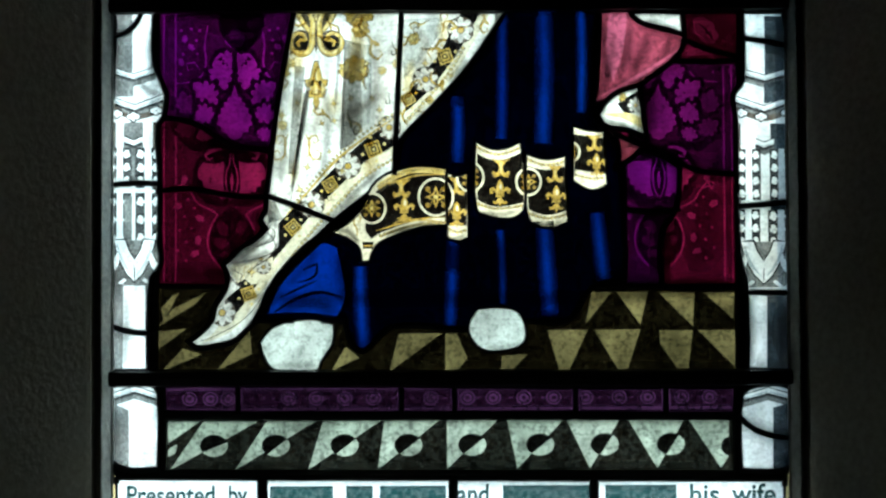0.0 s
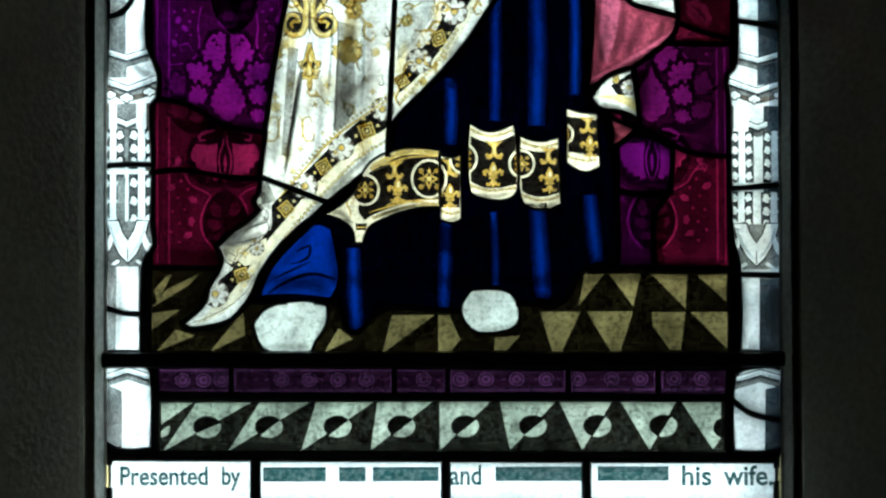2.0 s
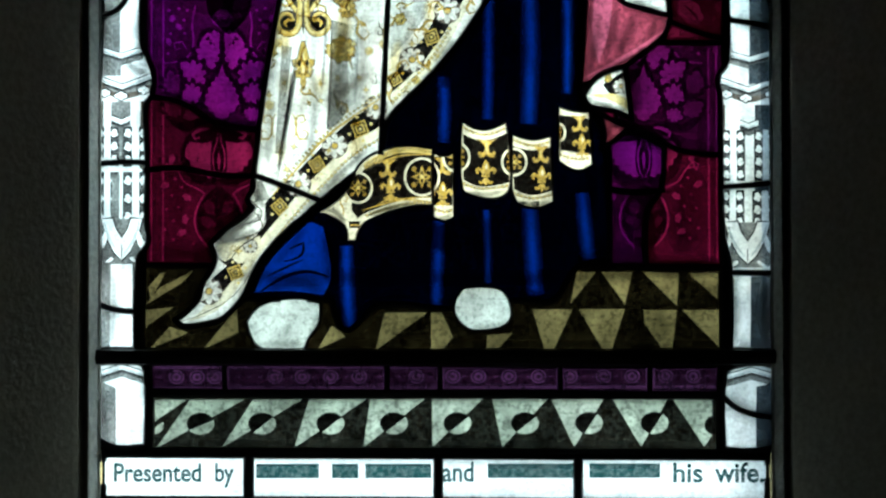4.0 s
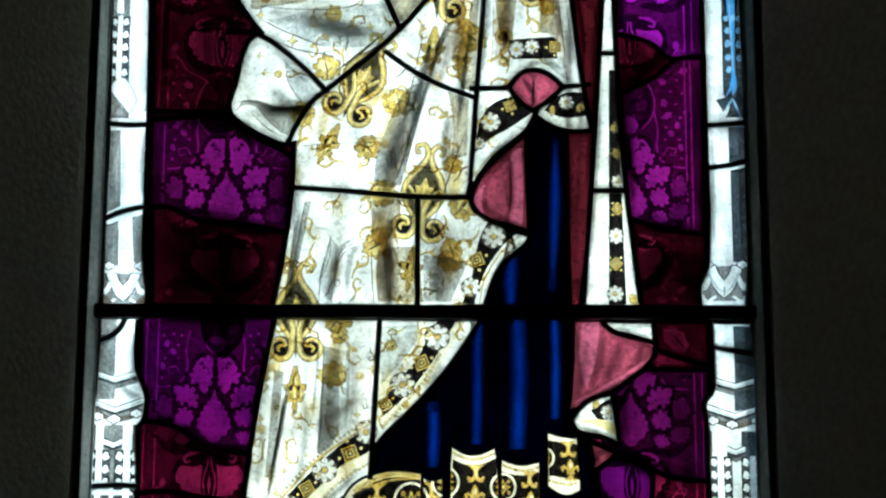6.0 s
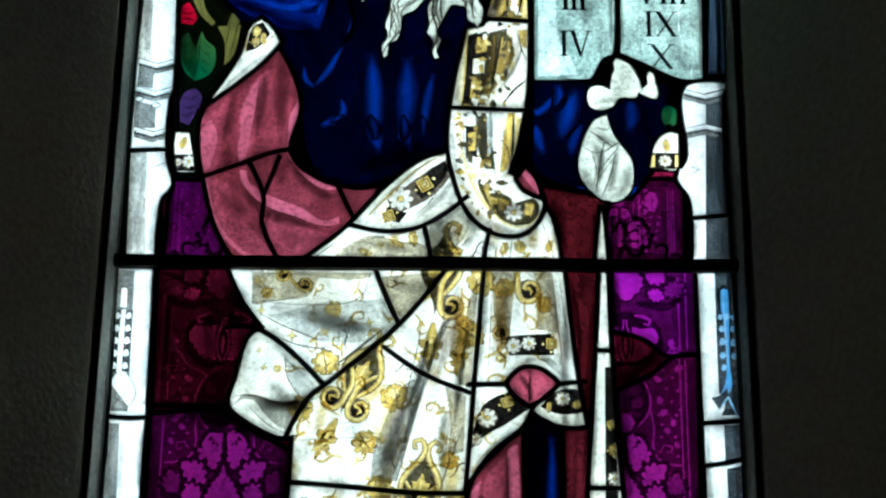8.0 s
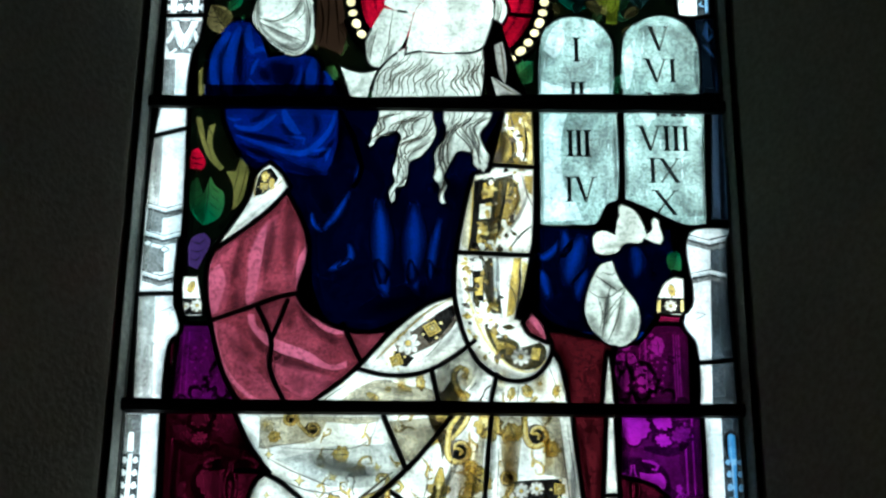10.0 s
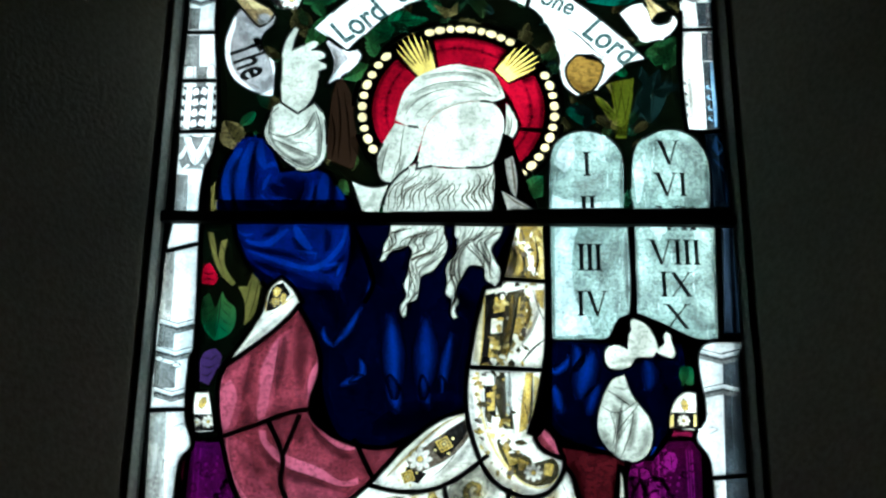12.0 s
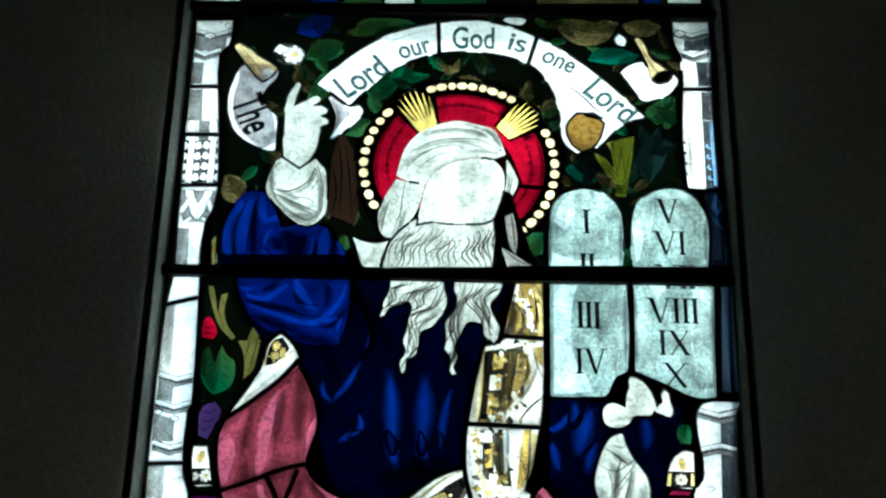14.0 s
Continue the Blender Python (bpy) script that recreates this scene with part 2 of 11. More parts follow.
def lobed(u, v, r, turn=0.0, n=7, cut=0.3, long=1.25):
    """the outline of a cut leaf, its tip along turn"""
    out = []
    for i in range(n * 5):
        a = 2 * math.pi * i / (n * 5)
        k = r * (1 - cut + cut * abs(math.cos(n * a / 2)) ** 0.45)
        out.append((k * math.cos(a) * 0.85, k * math.sin(a) * long))
    return moved(out, u, v, 1.0, turn)


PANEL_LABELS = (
    "inscription panel of white lettered glass under a dark chequered border",
    "leaded panel with blue and cream robe hems over a chequered floor",
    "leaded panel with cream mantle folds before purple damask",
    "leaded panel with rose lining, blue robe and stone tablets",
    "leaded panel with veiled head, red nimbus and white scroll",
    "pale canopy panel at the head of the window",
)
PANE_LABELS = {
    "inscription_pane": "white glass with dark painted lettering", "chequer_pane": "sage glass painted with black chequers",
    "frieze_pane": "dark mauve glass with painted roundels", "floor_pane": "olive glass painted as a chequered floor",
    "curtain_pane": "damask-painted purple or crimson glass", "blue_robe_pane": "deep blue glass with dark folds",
    "lining_pane": "rose pink glass with shaded folds", "mantle_pane": "cream glass with silver-stained brocade",
    "hem_pane": "amber glass with gold fleurs on black", "red_robe_pane": "wine red glass", "stole_pane": "cream glass with a black and gold border",
    "shaft_pane": "pearl glass painted as carved stone shaft", "tablet_pane": "grey-green glass with incised Roman numerals",
    "scroll_pane": "white glass painted as a lettered scroll", "nimbus_pane": "ruby red glass", "bead_pane": "small round gold glass bead",
    "ray_pane": "yellow glass with brown ray lines", "foliage_pane": "very dark green glass", "foliage_leaf": "green leaf of painted glass",
    "face_pane": "plain pale glass", "mantle_shadow_pane": "dark brown glass in shadow", "beard_pane": "pale glass with brown wavy strands", "headdress_pane": "pale glass painted with cloth folds",
    "canopy_pane": "pale and coloured canopy glass",
}
# ---- panes, from the sill upwards; later ones lie over earlier ones ----
pane("border_pane", straw, [(-36.0, 4.1), (-35.0, 3.1), (-35.0, -1.6), (-36.0, -1.6)], came=0.32)
pane("border_pane", straw, [(32.6, 2.7), (33.7, 3.9), (33.6, -2.0), (32.6, -2.0)], came=0.32)
pane("inscription_pane", white, [(-34.9, 2.8), (-20.4, 2.7), (-20.4, -1.7), (-34.9, -1.6)], True)
pane("inscription_pane", white, [(-19.9, 2.7), (-1.1, 2.6), (-1.1, -1.8), (-19.9, -1.7)], True)
pane("inscription_pane", white, [(-0.7, 2.6), (13.1, 2.5), (13.1, -1.9), (-0.7, -1.8)], True)
pane("inscription_pane", white, [(13.5, 2.5), (32.5, 2.4), (32.4, -2.0), (13.5, -1.9)], True)
pane("chequer_pane", sage, [(-30.2, 8.9), (27.6, 8.6), (27.6, 3.0), (-30.2, 3.3)], True)
pane("frieze_pane", mauve, [(-30.2, 12.1), (-22.6, 12.1), (-22.6, 9.2), (-30.2, 9.3)], True)
pane("frieze_pane", mauve, [(-22.6, 12.1), (-6.1, 12.0), (-6.1, 9.1), (-22.6, 9.2)], True)
pane("frieze_pane", mauve, [(-6.1, 12.0), (-0.7, 11.9), (-0.7, 9.1), (-6.1, 9.1)], True)
pane("frieze_pane", mauve, [(-0.7, 11.9), (11.5, 11.8), (11.5, 9.0), (-0.7, 9.1)], True)
pane("frieze_pane", mauve, [(11.5, 11.8), (20.6, 11.8), (20.6, 8.9), (11.5, 9.0)], True)
pane("frieze_pane", mauve, [(20.6, 11.8), (27.7, 11.8), (27.6, 8.9), (20.6, 8.9)], True)
pane("floor_pane", olive, [(-30.9, 22.1), (28.0, 21.7), (27.9, 13.0), (-31.0, 13.4)], True)
pane("curtain_pane", crimson, [(-30.8, 50.2), (-6.1, 50.0), (-6.3, 21.9), (-30.8, 22.1)], True)
pane("curtain_pane", crimson, [(13.4, 49.8), (28.4, 49.7), (28.0, 21.8), (13.2, 21.9)], True)
pane("curtain_pane", purple, [(-30.8, 50.2), (-15.9, 50.1), (-16.0, 35.6), (-20.0, 35.9), (-23.4, 36.5), (-26.9, 38.6), (-30.8, 39.3)])
pane("curtain_pane", dusk_crimson, [(13.4, 49.8), (28.4, 49.7), (28.4, 44.6), (13.4, 44.7)], True)
pane("curtain_pane", dusk_magenta, [(17.4, 44.7), (28.3, 44.6), (28.2, 33.2), (23.9, 33.6), (20.4, 35.4), (17.3, 36.7)])
pane("curtain_pane", dusk_purple, [(16.6, 35.4), (19.0, 35.6), (22.2, 34.0), (21.8, 29.6), (20.4, 27.4), (20.3, 21.8), (16.5, 21.9)])
pane("blue_robe_pane", blue, [(-5.8, 37.0), (-1.6, 41.4), (1.3, 44.8), (4.5, 49.9), (14.1, 49.8), (13.6, 39.6), (15.9, 35.5), (16.6, 22.4), (13.2, 21.7), (10.8, 18.4), (6.8, 18.4), (0.6, 17.6), (-6.9, 17.9), (-9.8, 15.5), (-10.9, 15.9), (-11.7, 18.5), (-20.6, 18.6), (-18.9, 22.0), (-14.3, 26.6), (-9.7, 30.8), (-6.8, 33.1)])
pane("lining_pane", rose, [(14.2, 49.8), (17.6, 49.8), (19.7, 48.3), (22.9, 47.5), (22.3, 45.5), (20.0, 43.5), (17.4, 41.8), (13.6, 40.2), (14.0, 44.7)])
pane("lining_pane", rose, [(15.5, 37.5), (16.8, 36.8), (18.7, 36.1), (17.3, 34.8), (15.7, 33.8), (16.1, 35.4)])
pane("mantle_pane", cream, [(17.2, 49.8), (22.6, 49.7), (22.8, 47.4), (20.3, 48.1), (18.3, 48.7)])
pane("mantle_pane", cream, [(13.9, 39.3), (15.6, 41.3), (18.2, 42.2), (18.5, 40.1), (18.9, 36.8), (17.0, 37.7), (14.8, 38.1)])
pane("mantle_pane", cream, [(-16.8, 50.1), (-17.8, 45.0), (-18.7, 39.2), (-19.4, 33.5), (-19.7, 30.9), (-19.8, 29.6), (-20.3, 28.8), (-19.8, 27.9), (-20.8, 26.9), (-22.3, 25.9), (-23.4, 24.9), (-24.1, 24.2), (-23.6, 22.8), (-24.0, 21.5), (-24.9, 20.1), (-25.3, 18.6), (-26.6, 17.2), (-27.6, 16.5), (-26.9, 15.9), (-25.1, 16.0), (-22.9, 16.6), (-21.2, 18.2), (-20.3, 19.7), (-19.5, 21.6), (-18.3, 23.4), (-16.0, 25.8), (-14.3, 27.2), (-12.8, 28.6), (-9.7, 31.1), (-6.7, 33.4), (-6.3, 36.0), (-5.8, 37.1), (-1.6, 41.4), (1.3, 44.8), (4.7, 49.9)])
pane("hem_pane", amber, [(-13.1, 27.4), (-10.5, 29.3), (-8.5, 32.7), (-5.1, 34.1), (-1.4, 33.9), (-1.4, 28.1), (-4.2, 27.9), (-7.9, 26.6), (-8.8, 25.8), (-9.2, 24.5), (-10.1, 24.5), (-10.4, 26.0), (-11.8, 27.0)], came=0.32)
pane("hem_pane", amber, [(-1.4, 33.5), (-0.3, 33.2), (0.8, 33.6), (0.8, 26.9), (-0.2, 26.5), (-1.4, 26.9)], came=0.32)
pane("hem_pane", amber, [(1.6, 36.7), (3.7, 35.8), (6.1, 36.6), (6.5, 33.3), (6.4, 29.7), (5.1, 28.8), (3.0, 29.0), (1.6, 29.8)], came=0.32)
pane("hem_pane", amber, [(6.7, 35.4), (8.7, 34.8), (10.7, 35.2), (10.9, 28.4), (8.9, 27.8), (7.0, 28.6), (6.6, 32.1)], came=0.32)
pane("hem_pane", amber, [(11.4, 38.2), (13.0, 37.7), (14.6, 37.6), (14.9, 32.2), (13.3, 31.6), (11.4, 32.6)], came=0.32)
pane("pale_foot_pane", flesh, [(-20.4, 16.3), (-18.9, 18.0), (-15.5, 18.7), (-12.9, 18.2), (-13.0, 16.2), (-14.1, 14.5), (-14.6, 13.5), (-18.1, 13.4), (-19.5, 14.0)], came=0.32)
pane("pale_foot_pane", flesh, [(0.7, 17.6), (1.7, 19.7), (4.0, 19.8), (5.8, 19.3), (6.6, 17.2), (6.1, 16.0), (4.2, 15.4), (2.0, 15.6)], came=0.32)
lead([(-5.9, 50.0), (-6.2, 43.8), (-6.7, 33.4)])
lead([(-19.7, 31.3), (-16.6, 30.1), (-12.0, 28.3)])
lead([(-30.8, 31.7), (-27.5, 32.0), (-23.4, 31.3), (-19.6, 31.1)])
lead([(16.6, 29.7), (19.0, 29.4), (22.1, 29.6)])
lead([(22.6, 46.9), (25.4, 45.8), (28.3, 45.1)])
pane("shaft_pane", pearl, [(-35.1, 50.2), (-31.0, 50.2), (-31.1, 45.1), (-30.3, 42.8), (-29.9, 41.6), (-30.1, 39.3), (-30.7, 38.5), (-30.5, 32.4), (-30.6, 26.7), (-30.4, 24.4), (-31.4, 22.7), (-31.6, 13.5), (-35.4, 13.5), (-35.5, 18.7), (-35.4, 23.3), (-35.5, 25.6), (-35.6, 39.4), (-35.4, 41.7)])
pane("shaft_pane", pearl, [(-35.5, 12.1), (-31.4, 12.2), (-30.6, 11.2), (-30.6, 3.7), (-33.9, 3.6), (-35.6, 4.5)])
pane("shaft_pane", pearl, [(28.6, 49.7), (32.9, 49.7), (33.7, 43.4), (33.8, 33.1), (33.8, 25.6), (33.3, 21.6), (33.4, 13.1), (28.8, 13.4), (28.8, 21.7), (28.1, 25.1), (27.9, 34.9), (27.9, 38.9), (27.7, 41.2), (28.6, 42.6)])
pane("shaft_pane", pearl, [(28.2, 10.8), (29.6, 11.8), (32.8, 11.8), (33.7, 10.8), (33.9, 4.5), (32.4, 3.3), (28.1, 3.3)])
lead([(-35.5, 47.5), (-33.5, 48.3), (-32.3, 50.2)])
lead([(-35.5, 32.4), (-33.2, 32.6), (-30.4, 32.5)])
lead([(-35.5, 18.1), (-33.5, 17.5), (-31.4, 17.4)])
lead([(28.6, 47.0), (31.2, 46.6), (33.9, 46.0)])
lead([(28.0, 29.9), (31.0, 30.1), (34.0, 30.5)])
lead([(28.7, 21.2), (33.5, 21.1)])
lead([(28.0, 8.6), (30.1, 7.1), (33.8, 6.4)])
pane("curtain_pane", dusk_crimson, [(-30.9, 88.0), (-13.7, 88.2), (-12.6, 50.3), (-29.7, 50.2)], True)
pane("curtain_pane", dusk_crimson, [(18.6, 88.4), (28.9, 88.5), (28.3, 50.6), (18.0, 50.5)], True)
pane("curtain_pane", magenta, [(-30.5, 71.3), (-26.3, 71.7), (-22.9, 71.5), (-18.6, 69.1), (-14.9, 66.6), (-14.6, 58.7), (-20.1, 60.0), (-24.9, 60.4), (-28.5, 61.9), (-30.5, 61.6)])
pane("curtain_pane", violet, [(19.4, 88.4), (28.6, 88.5), (28.6, 78.6), (25.2, 78.3), (22.8, 80.1), (19.2, 81.1)])
pane("curtain_pane", magenta, [(19.6, 74.4), (23.3, 76.2), (25.8, 78.2), (28.6, 78.4), (28.2, 59.0), (24.1, 59.6), (20.1, 60.8)])
pane("blue_robe_pane", blue, [(3.8, 64.3), (9.2, 69.9), (11.1, 72.5), (16.8, 70.3), (15.0, 50.5), (2.7, 50.4)])
pane("red_robe_pane", wine, [(13.7, 88.3), (18.5, 88.4), (17.8, 77.0), (16.7, 64.4), (15.0, 50.5), (13.9, 50.5), (13.7, 69.3)])
pane("stole_pane", cream, [(18.0, 88.4), (19.0, 88.4), (19.3, 77.0), (20.0, 64.4), (21.5, 50.6), (15.3, 50.5), (16.4, 64.4), (17.3, 77.0)])
pane("lining_pane", rose, [(3.7, 61.9), (4.3, 64.9), (6.8, 67.7), (9.5, 69.9), (9.8, 59.2), (7.4, 60.0), (5.0, 60.6)])
pane("mantle_pane", cream, [(-23.1, 88.1), (14.2, 88.4), (15.4, 76.9), (16.5, 70.3), (13.5, 70.3), (10.5, 71.8), (9.2, 69.9), (6.2, 67.4), (3.7, 63.4), (4.4, 61.2), (9.8, 58.9), (9.5, 58.0), (6.8, 55.5), (4.8, 50.4), (-17.3, 50.3), (-16.3, 55.6), (-15.4, 62.9), (-15.2, 68.8), (-16.8, 68.8), (-20.5, 70.7), (-22.2, 72.5), (-21.6, 75.4), (-20.5, 79.9), (-19.0, 81.2), (-21.0, 83.8), (-22.0, 85.6)])
pane("lining_pane", rose, [(7.7, 75.1), (9.3, 76.8), (11.4, 76.8), (13.5, 75.1), (11.7, 73.4), (10.2, 72.5), (8.6, 73.7)])
lead([(-22.7, 81.2), (-19.0, 80.8), (-15.2, 78.0), (-11.8, 74.5)])
lead([(1.2, 88.3), (-4.0, 81.6), (-10.9, 75.5), (-13.6, 73.2), (-15.9, 68.8)])
lead([(-6.8, 88.2), (-5.6, 85.2), (-4.0, 81.6)])
lead([(-5.5, 79.0), (-1.1, 76.0), (3.8, 74.0)])
lead([(5.3, 88.3), (4.4, 76.9), (3.5, 64.3), (3.3, 63.1)])
lead([(-15.3, 64.0), (-9.4, 63.6), (-2.2, 63.0), (3.7, 63.0)])
lead([(-2.0, 62.9), (-2.0, 50.4)])
lead([(3.6, 74.9), (7.7, 75.0)])
lead([(13.5, 75.1), (16.3, 75.4)])
lead([(10.8, 72.8), (9.8, 70.6)])
lead([(16.4, 63.7), (20.1, 63.7)])
lead([(17.4, 78.9), (19.2, 78.9)])
lead([(-30.9, 72.3), (-26.6, 72.3), (-22.4, 72.2)])
pane("shaft_pane", pearl, [(-35.4, 88.0), (-31.1, 88.0), (-30.8, 71.5), (-30.8, 61.6), (-30.7, 55.5), (-30.2, 51.9), (-31.0, 50.1), (-35.0, 50.1), (-35.1, 54.3), (-35.1, 61.5), (-35.1, 71.5)])
pane("shaft_pane", pearl, [(28.6, 88.5), (32.8, 88.5), (33.0, 77.1), (33.0, 72.0), (32.9, 62.1), (32.9, 56.0), (32.4, 50.7), (27.7, 50.6), (27.5, 53.6), (28.5, 56.0), (28.6, 70.7)])
lead([(-35.1, 71.0), (-32.9, 70.8), (-30.8, 70.9)])
lead([(-35.5, 60.3), (-33.3, 61.3), (-30.8, 61.9)])
lead([(28.4, 70.8), (32.9, 71.2)])
lead([(28.5, 66.2), (30.9, 66.5), (33.0, 67.0)])
pane("curtain_pane", crimson, [(-31.1, 98.5), (-24.1, 98.6), (-23.5, 88.6), (-30.6, 88.5)], True)
pane("curtain_pane", crimson, [(13.6, 99.0), (28.1, 100.6), (27.7, 89.2), (13.4, 89.0)], True)
pane("curtain_pane", purple, [(-30.0, 99.2), (-26.1, 99.5), (-22.9, 88.6), (-30.4, 88.5)])
pane("curtain_pane", magenta, [(19.4, 96.4), (23.2, 98.9), (27.8, 98.9), (27.5, 89.2), (19.1, 89.1)])
pane("foliage_pane", darkgreen, [(-31.2, 126.5), (-15.7, 126.7), (-20.1, 107.0), (-26.5, 98.5), (-29.2, 98.5)], True)
pane("foliage_leaf", olivebright, [(-29.9, 125.1), (-29.2, 125.0), (-28.4, 121.6), (-28.2, 123.9), (-27.4, 124.2), (-27.6, 120.9), (-26.1, 118.3), (-26.5, 117.9), (-28.3, 120.0)], came=0)
pane("foliage_leaf", olivebright, [(-25.8, 117.8), (-24.7, 117.9), (-24.1, 120.2), (-22.8, 120.4), (-23.2, 117.2), (-23.7, 114.2), (-24.8, 112.8), (-24.9, 115.7)], came=0)
pane("foliage_leaf", leafgreen, [(-29.6, 112.7), (-29.9, 116.0), (-29.1, 117.0), (-28.3, 114.9), (-27.6, 117.2), (-27.0, 116.0), (-25.9, 114.9), (-26.2, 112.0), (-28.1, 110.8)], came=0)
pane("berry_pane", ruby, [(-30.1, 118.2), (-30.0, 120.5), (-29.3, 120.9), (-28.3, 119.0), (-28.7, 118.0)], came=0)
pane("grape_pane", grape, [(-29.7, 105.8), (-29.3, 109.1), (-27.9, 109.8), (-27.1, 108.7), (-27.8, 106.6), (-28.4, 105.2)], came=0)
pane("blue_robe_pane", blue, [(-26.8, 126.6), (7.4, 127.0), (4.0, 119.1), (1.5, 107.3), (0.8, 101.7), (-5.6, 98.8), (-9.4, 97.4), (-13.2, 98.7), (-15.2, 102.8), (-16.2, 108.5), (-19.1, 114.3), (-24.0, 119.4), (-26.3, 124.0)])
pane("blue_robe_pane", blue, [(9.9, 111.4), (17.8, 111.1), (26.3, 111.2), (26.4, 106.2), (24.5, 100.5), (21.8, 96.7), (15.5, 97.7), (11.0, 99.7), (9.2, 104.6)])
pane("foliage_leaf", leafgreen, [(25.5, 107.2), (26.3, 108.3), (27.1, 107.6), (27.0, 105.8), (26.0, 105.5)], came=0)
pane("red_robe_pane", wine, [(11.0, 98.3), (19.0, 97.0), (18.7, 89.1), (10.9, 89.0)], True)
pane("stole_pane", cream, [(18.2, 95.7), (18.7, 95.5), (19.1, 89.1), (17.5, 89.1)])
pane("gem_pane", cream, [(-30.0, 102.7), (-29.9, 104.4), (-28.2, 104.4), (-27.2, 99.4), (-29.5, 99.2)], came=0.32)
pane("gem_pane", cream, [(23.9, 100.2), (24.5, 103.3), (26.0, 104.9), (27.4, 104.7), (27.3, 100.0)], came=0.32)
pane("lining_pane", rose, [(-26.9, 107.0), (-22.9, 112.0), (-18.9, 115.9), (-16.3, 110.7), (-15.7, 107.1), (-16.6, 101.8), (-13.3, 98.8), (-9.4, 97.7), (-6.2, 98.1), (-9.3, 93.3), (-14.1, 88.7), (-21.6, 88.6), (-24.3, 91.8), (-26.1, 97.2), (-27.2, 102.7)])
pane("mantle_pane", cream, [(-27.1, 107.3), (-23.1, 114.2), (-22.3, 117.6), (-20.7, 119.1), (-19.3, 117.8), (-18.2, 115.9), (-21.0, 112.4)])
pane("mantle_pane", cream, [(-15.4, 88.7), (-11.7, 91.6), (-9.6, 93.6), (-5.6, 98.2), (-1.8, 101.3), (1.3, 102.3), (2.1, 100.3), (3.7, 96.8), (7.2, 93.5), (11.6, 96.3), (13.0, 94.2), (13.9, 89.0)])
pane("stole_pane", cream, [(7.0, 127.0), (10.4, 127.1), (10.4, 111.4), (9.2, 103.2), (8.2, 99.7), (11.6, 97.6), (11.9, 94.9), (9.7, 92.3), (6.5, 92.3), (3.4, 94.8), (1.3, 101.0), (1.1, 105.9), (2.0, 112.4), (3.2, 117.9), (5.0, 118.3)])
pane("lining_pane", rose, [(8.8, 99.0), (9.9, 100.5), (11.2, 99.0), (11.8, 96.6), (9.7, 97.6)])
pane("beard_pane", flesh, [(-8.1, 126.8), (-8.3, 124.8), (-8.9, 123.4), (-9.0, 122.3), (-9.4, 121.5), (-9.0, 121.1), (-8.5, 121.5), (-8.0, 122.5), (-6.8, 122.8), (-5.9, 123.3), (-5.5, 122.7), (-5.8, 121.2), (-6.0, 119.7), (-6.4, 118.2), (-6.1, 116.7), (-6.7, 115.6), (-6.7, 114.5), (-6.3, 113.7), (-5.9, 114.2), (-5.8, 115.8), (-4.8, 116.2), (-4.4, 117.8), (-4.2, 119.3), (-3.0, 119.9), (-2.2, 120.9), (-1.5, 122.0), (-1.1, 123.5), (-1.5, 125.4), (-1.6, 126.9)], came=0.32)
pane("beard_pane", flesh, [(-0.2, 126.9), (-0.5, 124.9), (-0.1, 124.2), (-0.4, 122.4), (-1.0, 121.6), (-1.5, 120.5), (-1.3, 118.6), (-1.5, 117.1), (-0.8, 116.2), (-0.9, 114.5), (-0.4, 113.7), (0.3, 114.0), (-0.2, 114.9), (0.3, 116.2), (-0.1, 117.5), (0.7, 119.4), (1.4, 120.7), (2.3, 120.7), (3.0, 120.4), (3.2, 119.0), (3.9, 118.3), (4.4, 117.9), (5.0, 118.7), (5.2, 120.2), (4.5, 121.7), (4.1, 123.2), (5.0, 124.5), (5.5, 125.9), (5.3, 127.0)], came=0.32)
pane("cuff_pane", flesh, [(17.5, 106.1), (19.3, 107.0), (20.2, 104.3), (22.1, 101.2), (21.9, 97.8), (20.2, 96.2), (18.0, 96.7), (16.1, 99.1), (15.9, 101.8)], came=0.32)
pane("tablet_pane", stone_glass, [(11.0, 126.5), (20.4, 126.6), (20.2, 114.8), (18.8, 113.9), (17.8, 111.8), (17.1, 111.3), (10.9, 111.2)], came=0.32)
pane("tablet_pane", stone_glass, [(21.1, 126.6), (30.9, 126.7), (30.4, 111.5), (27.6, 111.5), (23.8, 113.4), (20.9, 114.7)], came=0.32)
lead([(-26.9, 98.7), (-22.3, 100.5), (-18.5, 102.0), (-15.2, 102.4)])
lead([(-21.3, 100.7), (-19.5, 96.6), (-19.5, 93.2), (-17.3, 88.7)])
lead([(-19.5, 96.6), (-17.9, 101.4)])
lead([(-11.5, 98.6), (-9.3, 94.0)])
lead([(-9.8, 93.3), (-5.5, 92.5), (-1.4, 93.3), (3.4, 96.8)])
lead([(-1.4, 93.3), (-0.5, 88.9)])
lead([(5.9, 92.8), (5.1, 88.9)])
lead([(5.3, 119.1), (10.5, 118.8)])
lead([(1.3, 107.7), (10.2, 107.4)])
lead([(-10.9, 115.9), (-10.0, 118.9), (-12.9, 126.8)])
pane("shaft_pane", pearl, [(-34.4, 126.5), (-30.8, 126.5), (-30.3, 109.8), (-30.7, 108.3), (-30.6, 101.3), (-29.7, 97.8), (-30.9, 95.8), (-31.0, 88.5), (-34.6, 88.5), (-35.0, 99.8), (-35.1, 108.3), (-34.9, 121.6)])
